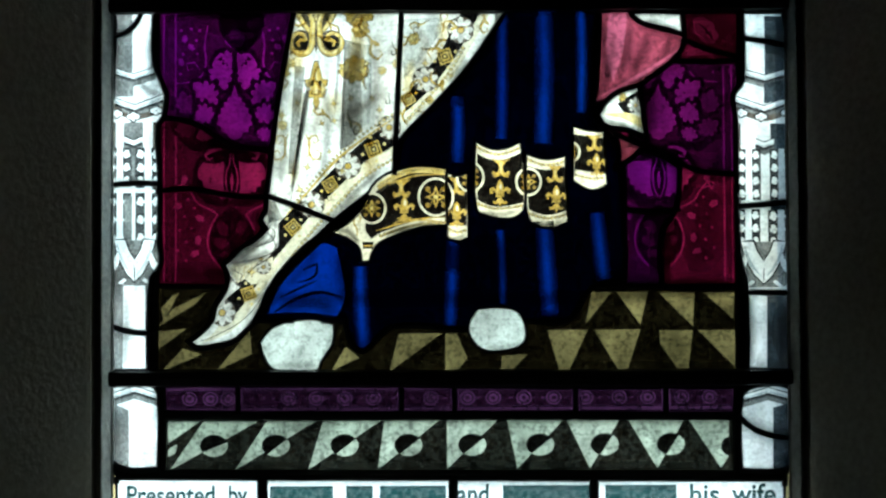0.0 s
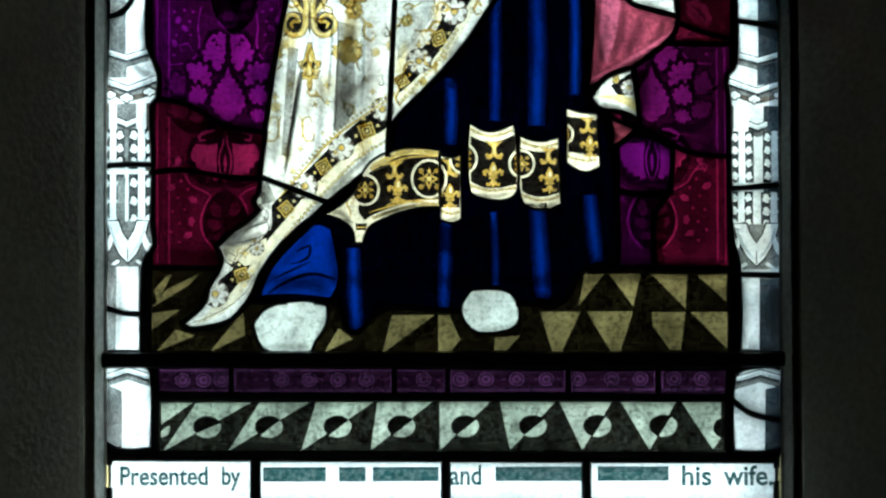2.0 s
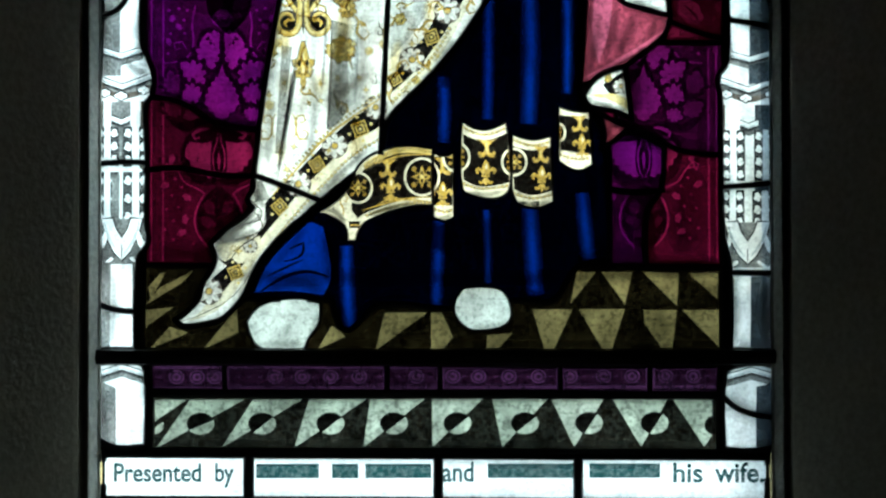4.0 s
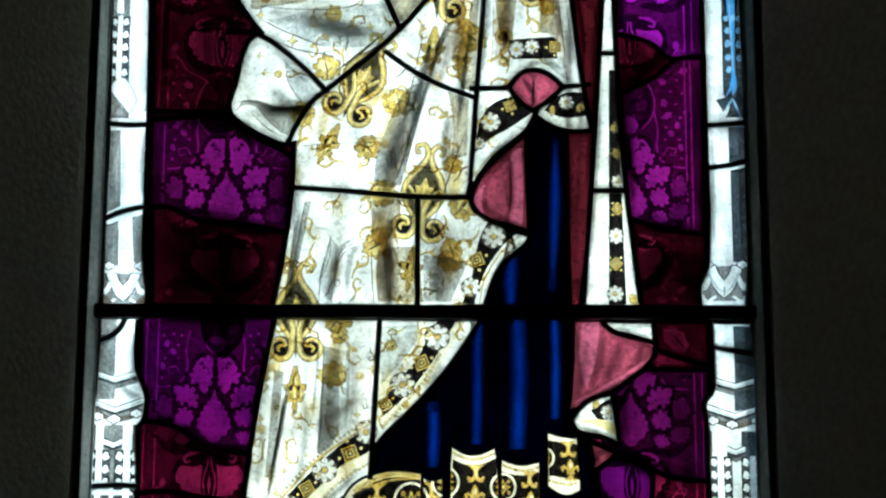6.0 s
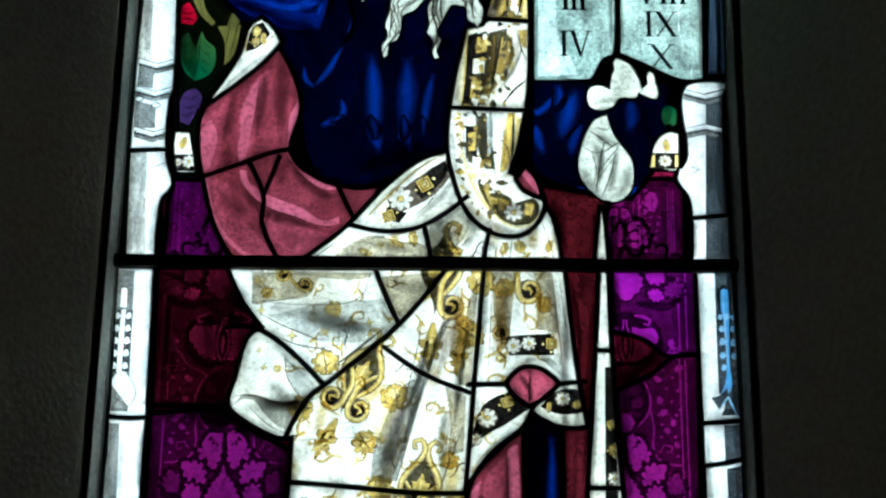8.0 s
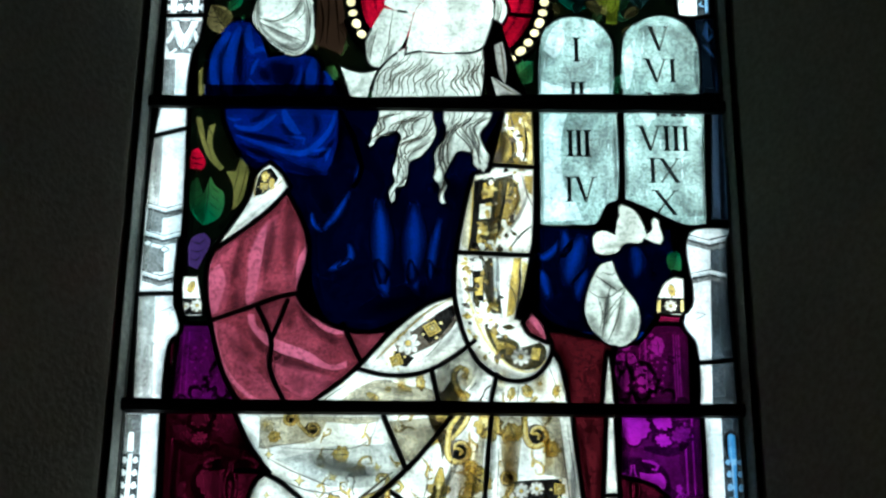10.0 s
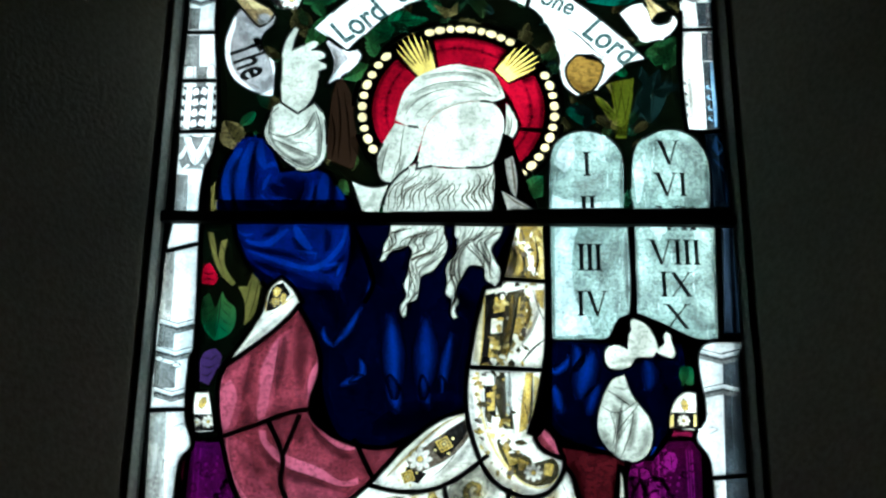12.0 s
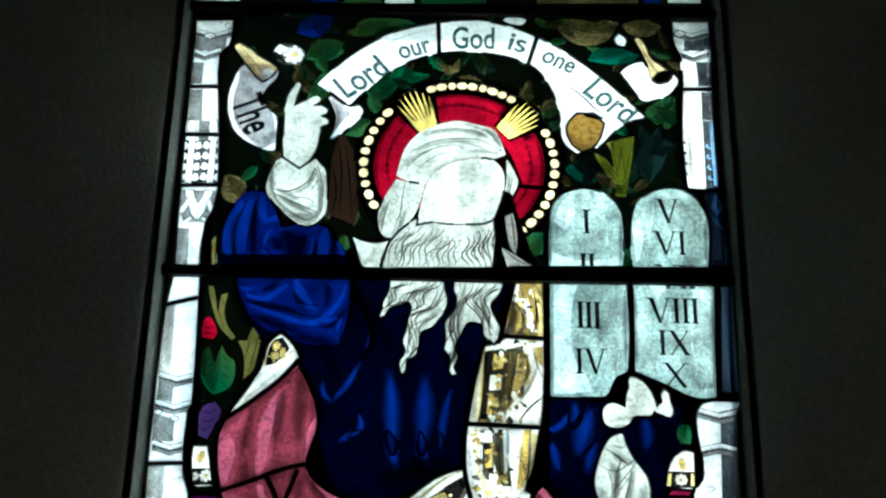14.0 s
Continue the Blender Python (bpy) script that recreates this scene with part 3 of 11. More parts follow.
pane("shaft_pane", pearl, [(28.8, 111.1), (33.5, 111.2), (32.7, 109.1), (32.8, 89.3), (28.2, 89.2), (28.2, 96.5), (26.8, 99.2), (28.1, 102.0), (27.6, 109.1)])
pane("shaft_pane", slate, [(31.5, 127.4), (33.5, 127.4), (33.6, 112.0), (30.7, 112.0)])
lead([(-35.5, 122.2), (-30.6, 123.6)])
lead([(-35.4, 102.0), (-30.8, 102.2)])
lead([(28.2, 94.4), (33.0, 94.8)])
pane("foliage_pane", darkgreen, [(-31.7, 165.7), (29.2, 167.1), (30.1, 128.8), (-30.0, 127.5)], True)
rng = random.Random(31)
for k in range(120):
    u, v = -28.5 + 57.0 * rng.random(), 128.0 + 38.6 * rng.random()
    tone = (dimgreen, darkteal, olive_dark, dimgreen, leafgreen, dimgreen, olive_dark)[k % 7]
    serrated(tone, u, v, 1.1 + 1.1 * rng.random(), 360 * rng.random(), 4 + k % 3)
pane("foliage_leaf", leafgreen, [(-19.7, 151.2), (-18.5, 155.6), (-15.7, 157.4), (-16.2, 153.9), (-18.3, 151.7)], came=0)
pane("foliage_leaf", leafgreen, [(-12.6, 153.9), (-10.6, 156.6), (-7.0, 157.6), (-5.5, 156.3), (-8.3, 154.9), (-11.1, 152.7)], came=0)
pane("foliage_leaf", leafgreen, [(-14.5, 147.0), (-13.2, 150.0), (-11.0, 149.2), (-12.3, 146.6)], came=0)
pane("foliage_leaf", olive, [(-3.3, 158.6), (-1.1, 157.9), (-0.1, 159.1), (-0.2, 157.1), (-1.8, 156.4)], came=0)
pane("foliage_leaf", leafgreen, [(-14.5, 162.8), (-12.3, 164.9), (-7.9, 165.3), (-5.7, 164.4), (-9.3, 163.1), (-13.0, 162.3)], came=0)
pane("foliage_leaf", olive, [(12.5, 164.3), (14.3, 165.7), (18.0, 165.2), (20.2, 164.5), (18.7, 162.2), (15.0, 161.7)], came=0)
pane("foliage_leaf", olive, [(21.0, 165.0), (24.0, 165.9), (26.1, 164.8), (24.6, 163.2), (22.0, 163.5)], came=0)
pane("foliage_leaf", teal, [(16.4, 159.2), (17.5, 160.7), (19.8, 161.3), (22.3, 160.5), (22.2, 159.0), (19.7, 158.6)], came=0)
pane("foliage_leaf", leafgreen, [(23.4, 151.3), (25.3, 153.2), (27.6, 153.8), (27.4, 150.5), (24.8, 149.4)], came=0)
pane("foliage_leaf", olivebright, [(18.8, 140.2), (19.3, 144.4), (18.4, 146.5), (19.3, 146.9), (20.2, 144.8), (21.3, 147.0), (20.6, 143.6), (20.4, 139.4)], came=0)
pane("foliage_leaf", olivebright, [(16.9, 145.0), (18.5, 143.9), (19.4, 141.9), (18.7, 141.2)], came=0)
pane("foliage_leaf", teal, [(13.2, 142.6), (14.7, 143.9), (17.1, 141.0), (15.3, 140.6)], came=0)
pane("foliage_leaf", darkteal, [(21.7, 142.8), (23.2, 147.0), (24.7, 148.3), (23.9, 144.5), (26.1, 147.5), (25.6, 143.7), (23.7, 140.8)], came=0)
pane("foliage_leaf", leafgreen, [(7.5, 131.1), (8.9, 133.5), (10.4, 133.2), (10.3, 130.4), (8.2, 129.6)], came=0)
pane("foliage_leaf", olive, [(-29.3, 137.9), (-29.0, 140.8), (-26.8, 140.1), (-26.3, 138.0), (-27.6, 136.6)], came=0)
pane("foliage_leaf", blue, [(-21.5, 162.7), (-20.1, 165.3), (-16.8, 165.5), (-17.4, 163.5), (-18.8, 161.8)], came=0)
pane("foliage_leaf", leafgreen, [(-20.1, 158.6), (-18.8, 161.4), (-15.9, 161.7), (-15.1, 159.7), (-17.2, 158.3)], came=0)
serrated(olive, 14.8, 164.3, 1.8, 70, 6)
serrated(olive, 18.8, 164.9, 1.7, -80, 6)
serrated(olive_dark, 12.0, 165.0, 1.2, 100, 6)
serrated(olive_dark, 26.4, 162.7, 1.4, 20, 6)
serrated(leafgreen, 25.9, 150.9, 1.9, 50, 6)
serrated(leafgreen, 26.5, 150.1, 1.4, -20, 6)
serrated(teal, 19.7, 160.3, 1.7, 110, 6)
serrated(teal, 21.9, 159.7, 1.2, -70, 6)
serrated(leafgreen, -17.0, 160.2, 1.9, -60, 6)
serrated(leafgreen, -18.1, 158.1, 1.7, 30, 6)
serrated(leafgreen, -11.6, 164.4, 2.1, -80, 6)
serrated(dimgreen, -9.9, 163.1, 1.7, -60, 6)
serrated(leafgreen, -10.9, 151.9, 1.9, 20, 6)
serrated(leafgreen, -9.6, 153.6, 1.7, -50, 6)
serrated(leafgreen, -5.8, 156.0, 1.7, -80, 6)
serrated(dimgreen, -7.4, 155.0, 1.4, 60, 6)
serrated(dimgreen, -19.9, 156.4, 1.4, 20, 6)
serrated(darkteal, 23.2, 147.8, 1.4, 10, 6)
serrated(darkteal, 24.8, 147.5, 1.4, -15, 6)
serrated(darkteal, 15.4, 142.7, 1.7, 60, 6)
serrated(darkteal, 16.1, 141.4, 1.4, -20, 6)
pane("foliage_leaf", mossglass, [(19.0, 146.7), (20.0, 147.1), (22.0, 147.6), (21.7, 144.7), (21.1, 141.2), (20.7, 138.7), (19.4, 138.7), (19.6, 141.5), (19.2, 144.0)], came=0)
pane("foliage_leaf", mossglass, [(17.0, 144.4), (17.7, 144.6), (19.5, 142.3), (19.4, 140.9), (18.4, 142.1)], came=0)
pane("trunk_pane", bark, [(-16.1, 135.4), (-15.8, 144.4), (-14.9, 147.8), (-13.3, 144.5), (-12.3, 137.9), (-12.7, 133.9)], came=0)
pane("foliage_leaf", olivebright, [(-29.6, 127.5), (-30.0, 131.1), (-29.5, 131.9), (-28.9, 128.0)], came=0)
pane("scroll_pane", pearl, [(5.4, 165.3), (6.5, 166.1), (8.5, 165.4), (7.7, 164.6)], came=0)
NIMBUS = (0.0, 142.7)
pane("nimbus_rim_pane", darkgreen, ellipse(*NIMBUS, 13.0, 13.2, 0, 48), True)
pane("nimbus_pane", ruby, ellipse(*NIMBUS, 10.7, 10.8, 0, 48), True, 0)
for first, last, count in ((209, 140, 10), (108, 57, 9), (25, -49, 11)):
    for k in range(count):
        a = radians(first + (last - first) * k / (count - 1))
        pane("bead_pane", bead_gold, ellipse(NIMBUS[0] + 11.95 * math.cos(a), NIMBUS[1] + 12.1 * math.sin(a), 0.62 + 0.12 * math.sin(k * 2.3), 0.56, 90 + math.degrees(a), 10), True, 0)
pane("blue_robe_pane", blue, [(-29.0, 127.5), (-28.8, 134.3), (-26.0, 138.8), (-23.2, 138.5), (-21.5, 133.7), (-16.3, 133.8), (-14.5, 131.4), (-11.6, 127.9)])
pane("scroll_pane", white, [(-18.3, 154.7), (-14.3, 159.2), (-9.3, 162.8), (-3.5, 164.7), (2.5, 165.2), (9.1, 163.2), (16.4, 158.1), (23.7, 150.4), (20.5, 149.1), (17.5, 145.9), (14.7, 144.7), (12.9, 146.8), (12.6, 151.0), (11.2, 155.4), (8.7, 158.4), (3.2, 160.0), (-2.6, 159.8), (-8.4, 157.4), (-12.6, 153.1), (-14.0, 151.3)], came=0.32)
pane("scroll_pane", pearl, [(-17.0, 152.6), (-16.5, 153.1), (-14.2, 151.4), (-12.9, 151.7), (-12.2, 150.7), (-12.5, 149.8), (-14.4, 147.6), (-16.6, 145.9), (-15.9, 148.4), (-16.0, 150.4)], came=0.32)
pane("scroll_pane", pearl, [(-26.9, 157.8), (-28.3, 157.3), (-29.2, 155.1), (-29.7, 152.5), (-29.4, 149.5), (-28.2, 146.9), (-26.1, 145.2), (-23.9, 144.5), (-23.0, 144.6), (-23.0, 147.0), (-23.1, 149.3), (-24.3, 150.6), (-25.1, 152.2), (-24.7, 153.8), (-23.6, 155.2), (-23.3, 156.7), (-23.9, 157.4), (-25.2, 157.5)], came=0.32)
pane("scroll_pane", straw, [(-29.5, 160.2), (-29.3, 160.8), (-28.7, 161.0), (-26.5, 159.3), (-24.2, 157.7), (-23.5, 157.1), (-23.8, 156.4), (-24.4, 155.5), (-25.4, 154.9), (-26.2, 155.6), (-28.1, 158.2)], came=0.32)
pane("scroll_pane", pearl, [(-25.6, 156.7), (-24.8, 157.0), (-24.1, 156.6), (-24.3, 155.6), (-25.1, 155.1), (-25.7, 155.7)], came=0)
pane("scroll_pane", white, [(20.4, 157.4), (21.9, 158.7), (23.6, 159.2), (24.1, 158.0), (24.6, 156.2), (25.5, 155.7), (26.8, 156.3), (27.1, 157.6), (28.0, 156.4), (27.8, 155.4), (26.4, 153.7), (24.2, 153.0), (23.1, 153.2), (22.1, 154.6)], came=0.32)
pane("scroll_pane", straw, [(22.4, 162.6), (22.9, 163.1), (23.7, 162.5), (24.6, 159.9), (26.1, 158.4), (27.2, 157.7), (25.6, 157.3), (24.6, 156.2), (24.1, 158.4), (23.4, 160.4)], came=0.32)
pane("flower_pane", white, [(-24.3, 159.7), (-23.4, 161.2), (-21.7, 161.0), (-20.2, 159.5), (-20.7, 157.7), (-22.3, 157.7), (-23.6, 158.3)], came=0.32)
pane("flower_pane", white, [(19.9, 162.7), (20.6, 163.6), (21.6, 162.6), (21.3, 161.4), (20.3, 161.6)], came=0.32)
pane("scroll_pane", ochre, [(13.5, 148.9), (14.8, 150.9), (16.9, 150.7), (18.3, 149.4), (17.2, 146.2), (15.4, 145.1), (14.0, 146.4)], came=0.32)
RAYS = (((-4.15, 148.5), 25, (4.6, 5.5, 6.1, 6.2, 6.0, 5.2, 4.4), 9), ((5.8, 148.0), -48, (4.2, 5.2, 5.7, 6.0, 5.6, 4.9, 4.0), 9))
for (u, v), lean, lengths, spread in RAYS:
    # a fan of pointed rays that springs from a short stem
    pane("ray_pane", gold, moved([(-1.2, -0.5), (1.2, -0.5), (1.4, 1.0), (0, 1.4), (-1.4, 1.0)], u, v, 1, lean), True, 0)
    for k, n in enumerate(lengths):
        pane("ray_pane", gold, moved([(-0.24, 0), (-0.17, n * 0.55), (0, n), (0.17, n * 0.55), (0.24, 0)], u + (0.36 * (k - 3)) * math.cos(radians(lean)), v + 0.36 * (k - 3) * math.sin(radians(lean)), 1, lean - (k - 3) * spread * 0.5), True, 0)
pane("headdress_pane", flesh, [(-7.8, 141.1), (-7.4, 143.1), (-6.7, 145.4), (-5.1, 147.5), (-2.7, 148.8), (-0.3, 149.4), (2.2, 148.9), (4.1, 148.3), (4.9, 147.2), (5.8, 144.5), (4.1, 143.8), (2.2, 144.0), (0.1, 143.6), (-2.1, 142.6), (-3.4, 141.3), (-4.1, 140.0), (-6.0, 140.2)], came=0.32)
pane("headdress_pane", flesh, [(-7.8, 140.6), (-6.0, 140.2), (-4.2, 139.9), (-4.6, 137.9), (-5.3, 135.7), (-6.1, 134.3), (-7.7, 132.0), (-9.4, 132.5), (-10.0, 135.2), (-9.7, 136.7)], came=0.32)
pane("headdress_pane", flesh, [(5.9, 143.7), (6.5, 142.8), (7.3, 140.4), (6.2, 137.8), (5.1, 136.4), (5.6, 138.4), (5.9, 140.9)], came=0.32)
pane("mantle_shadow_pane", bark, [(3.0, 136.5), (4.4, 139.0), (6.3, 138.7), (7.1, 136.6), (8.0, 133.5), (9.6, 128.5), (5.2, 128.2), (3.9, 132.3)], came=0.32)
pane("headdress_pane", flesh, [(5.7, 135.5), (6.7, 136.0), (7.2, 132.6), (7.0, 130.1), (6.3, 131.4)], came=0)
pane("headdress_pane", flesh, [(5.3, 131.1), (6.3, 130.5), (8.9, 128.7), (8.7, 128.4), (6.0, 128.4)], came=0)
pane("beard_pane", flesh, [(-5.3, 134.8), (-3.5, 134.5), (-0.8, 134.1), (2.3, 134.6), (4.2, 135.8), (4.6, 132.6), (4.2, 128.2), (-9.0, 127.9), (-8.3, 131.6)], came=0.32)
pane("face_pane", flesh, [(-4.1, 139.7), (-3.4, 141.2), (-2.1, 142.5), (0.1, 143.5), (2.2, 143.9), (4.1, 143.7), (5.4, 142.1), (5.6, 139.6), (5.1, 137.1), (3.9, 134.7), (0.2, 134.3), (-3.0, 134.5), (-5.1, 134.0), (-4.6, 137.2)], came=0.32)
pane("collar_pane", flesh, [(-13.0, 132.4), (-10.4, 131.5), (-8.3, 132.0), (-9.6, 127.9), (-11.6, 127.9)], came=0.32)
pane("hand_pane", flesh, [(-22.2, 146.5), (-22.3, 149.0), (-22.2, 152.3), (-21.4, 154.3), (-20.8, 154.9), (-20.4, 154.5), (-20.7, 153.0), (-21.0, 151.4), (-19.7, 152.2), (-18.2, 152.8), (-17.7, 152.4), (-17.9, 151.8), (-18.5, 151.4), (-17.4, 151.4), (-16.7, 150.7), (-16.8, 150.1), (-17.5, 149.8), (-16.5, 149.2), (-16.5, 148.5), (-17.5, 148.1), (-17.3, 146.6), (-17.6, 147.2), (-17.9, 144.7), (-19.0, 142.4), (-19.4, 141.2), (-21.6, 141.5), (-22.1, 143.7), (-22.4, 146.8)], came=0.32)
pane("cuff_pane", flesh, [(-24.0, 139.3), (-23.1, 142.6), (-22.1, 143.5), (-19.9, 141.9), (-17.9, 143.6), (-16.5, 141.1), (-16.4, 135.4), (-18.0, 133.6), (-20.1, 134.1), (-23.3, 137.3)], came=0.32)
pane("shaft_pane", pearl, [(-34.9, 164.6), (-29.7, 164.8), (-29.8, 160.7), (-31.0, 158.8), (-30.1, 146.7), (-29.7, 139.2), (-30.0, 135.9), (-30.8, 133.5), (-31.0, 127.5), (-34.4, 127.4), (-34.5, 133.4), (-34.6, 139.1), (-34.8, 146.6), (-34.8, 157.9)])
pane("border_pane", edge_glass, [(-35.75, 127.6), (-35.25, 127.6), (-35.2, 146.0), (-35.7, 146.0)], True, 0.32)
pane("border_pane", pearl, [(-35.7, 146.2), (-35.2, 146.2), (-35.2, 149.4), (-35.7, 149.4)], True, 0.32)
pane("border_pane", edge_glass, [(-35.7, 149.6), (-35.15, 149.6), (-35.1, 165.0), (-35.7, 165.0)], True, 0.32)
pane("shaft_pane", slate, [(30.0, 139.8), (32.8, 139.9), (33.2, 128.8), (30.4, 128.8)])
pane("shaft_pane", pearl, [(27.4, 165.8), (32.5, 165.9), (32.7, 160.3), (32.4, 149.8), (32.5, 140.0), (30.0, 139.7), (28.2, 139.9), (27.9, 148.0), (28.4, 159.3), (27.5, 162.0)])
pane("hand_pane", flesh, [(16.9, 109.0), (17.2, 110.3), (18.3, 110.8), (19.6, 110.3), (19.8, 112.0), (20.1, 112.7), (20.0, 113.6), (20.4, 114.2), (21.1, 114.0), (22.1, 113.4), (22.9, 112.0), (23.4, 110.5), (23.8, 110.9), (23.8, 112.0), (24.3, 112.6), (24.8, 112.2), (25.0, 111.2), (25.3, 109.6), (24.9, 108.9), (24.2, 109.0), (23.0, 109.6), (22.5, 109.0), (20.7, 108.9), (20.0, 107.9), (18.5, 107.4), (17.3, 107.8)], came=0.32)
pane("tablet_pane", stone_glass, [(10.9, 128.4), (11.2, 136.0), (12.4, 138.6), (15.6, 139.8), (18.7, 138.6), (20.2, 135.8), (19.9, 128.6)], came=0.32)
pane("tablet_pane", stone_glass, [(21.1, 128.6), (21.3, 136.2), (22.9, 138.8), (26.1, 140.1), (29.2, 138.8), (30.6, 135.6), (30.4, 128.8)], came=0.32)
lead([(7.8, 139.9), (8.9, 139.8), (10.2, 139.7)])
lead([(-35.3, 146.6), (-30.0, 146.7)])
lead([(-34.9, 139.1), (-29.7, 139.3)])
lead([(-34.8, 153.9), (-30.6, 154.0)])
lead([(28.2, 154.9), (32.5, 155.0)])
lead([(-3.0, 164.7), (-2.8, 159.7)])
lead([(9.9, 162.8), (8.7, 158.4)])
pane("canopy_pane", darkgreen, [(-36.6, 171.6), (34.0, 173.2), (33.7, 168.0), (-36.2, 166.4)], True)
pane("canopy_pane", pearl, [(-35.5, 171.6), (-29.5, 171.8), (-29.2, 167.4), (-35.1, 167.2)], came=0)
pane("canopy_pane", blue, [(-20.1, 172.0), (-16.7, 172.0), (-16.5, 167.7), (-19.9, 167.6)], came=0)
pane("canopy_pane", leafgreen, [(-15.6, 172.1), (-10.7, 172.2), (-10.6, 167.8), (-15.4, 167.7)], came=0)
pane("canopy_pane", pearl, [(-10.2, 172.2), (-6.5, 172.3), (-6.3, 167.9), (-10.1, 167.8)], came=0)
pane("canopy_pane", leafgreen, [(-5.5, 172.3), (3.2, 172.5), (3.2, 168.1), (-5.4, 167.9)], came=0)
pane("canopy_pane", olive, [(9.9, 172.7), (23.5, 173.0), (23.3, 168.6), (9.9, 168.2)], came=0)
pane("canopy_pane", blue, [(24.1, 173.0), (26.4, 173.0), (26.2, 168.6), (23.9, 168.6)], came=0)
pane("canopy_pane", pearl, [(27.4, 173.1), (31.8, 173.2), (31.5, 168.8), (27.2, 168.7)], came=0)

# ---- glass paint and silver stain ----
half_night = film("thin blue matt", (0.22, 0.28, 0.42), 1.0, 0.05, mottle=0.3)
night = film("blue black matt", (0.006, 0.008, 0.018), 1.0, 0.03)
ground = film("damask ground", (0.03, 0.02, 0.03), 1.0, 0.06)
thin_ground = film("thin damask ground", (0.17, 0.11, 0.14), 1.0, 0.12)
half_ground = film("half damask ground", (0.42, 0.36, 0.4), 1.0, 0.12, mottle=0.3)
ink = film("lettering ink", (0.02, 0.06, 0.06), 1.0, 0.1)
rose_shade = film("rose shade matt", (0.56, 0.44, 0.43), 1.0, 0.1, mottle=0.15)
dark_stain = film("dark olive matt", (0.045, 0.035, 0.012), 1.0, 0.05)
ochre_paint = film("ochre stain", (0.3, 0.2, 0.03), 1.0, 0.1)
cream_stain = film("faint silver stain", (0.86, 0.8, 0.62), 1.0, 0.2)
rose_deep = film("deep rose matt", (0.38, 0.27, 0.25), 1.0, 0.1, mottle=0.2)
soft_gold = film("soft silver stain", (0.7, 0.52, 0.12), 1.0, 0.2, True)
soft_brown = film("soft brown matt", (0.2, 0.13, 0.07), 1.0, 0.15, True)

pale_blue = film("pale blue enamel", (0.3, 0.55, 0.85), 1.0, 0.1)
stone_shade = film("stippled stone shade", (0.2, 0.2, 0.195), 1.0, 0.06, mottle=0.5)
side_shade = film("blue grey stone shade", (0.035, 0.045, 0.055), 1.0, 0.04, mottle=0.6)
under_shade = film("dark stone shade", (0.06, 0.06, 0.062), 1.0, 0.05, mottle=0.5)
tan_fold = film("tan fold matt", (0.4, 0.36, 0.27), 1.0, 0.1, mottle=0.35)
grey_fold = film("grey fold matt", (0.36, 0.36, 0.35), 1.0, 0.1, mottle=0.35)
pale_fold = film("pale fold matt", (0.6, 0.62, 0.62), 1.0, 0.1, mottle=0.2)
curl_shade = film("scroll shade matt", (0.38, 0.35, 0.36), 1.0, 0.1, mottle=0.3)
petal = film("petal matt", (0.72, 0.7, 0.68), 1.0, 0.1, mottle=0.3)
pale_shade = film("pale stone shade", (0.48, 0.47, 0.44), 1.0, 0.1, mottle=0.35)
tablet_matt = film("stippled tablet matt", (0.47, 0.52, 0.49), 1.0, 0.1, mottle=0.34)
umber = film("umber matt", (0.012, 0.009, 0.007), 1.0, 0.05, mottle=0.6)
leaf_shade = film("leaf shade matt", (0.32, 0.33, 0.28), 1.0, 0.1, mottle=0.4)
soft_night = film("soft blue black matt", (0.006, 0.008, 0.018), 1.0, 0.03, True)
skyfilm = film("blue enamel", (0.1, 0.36, 0.75), 1.0, 0.1)

GROUP = "paint"
ON_PANES = {}


def group(name, panes=""):
    """the paint that follows belongs to one motif, laid on panes of that name alone"""
    global GROUP
    GROUP = name
    ON_PANES[name] = panes


def fill(mat, points, straight=False):
    paint(GROUP, mat, points, straight)


def line(mat, width, points, tail=0.35):
    brush(GROUP, mat, points, width, tail)


def soft(mat, width, strength, points):
    shade(GROUP + "_shading", mat, points, width, strength)


def fold(width, points):
    """a lit fold left open in the dark matt, fading at its rims"""
    brush(GROUP, None, points, width * 1.4, 0.3)
    shade(GROUP + "_rim", soft_night, points, width * 1.5, 1.0, True)


def strip(width, points):
    """a lit fold of even width"""
    brush(GROUP, None, points, width, 0.85)
    shade(GROUP + "_strip", soft_black, points, width * 1.02, 1.0, True)


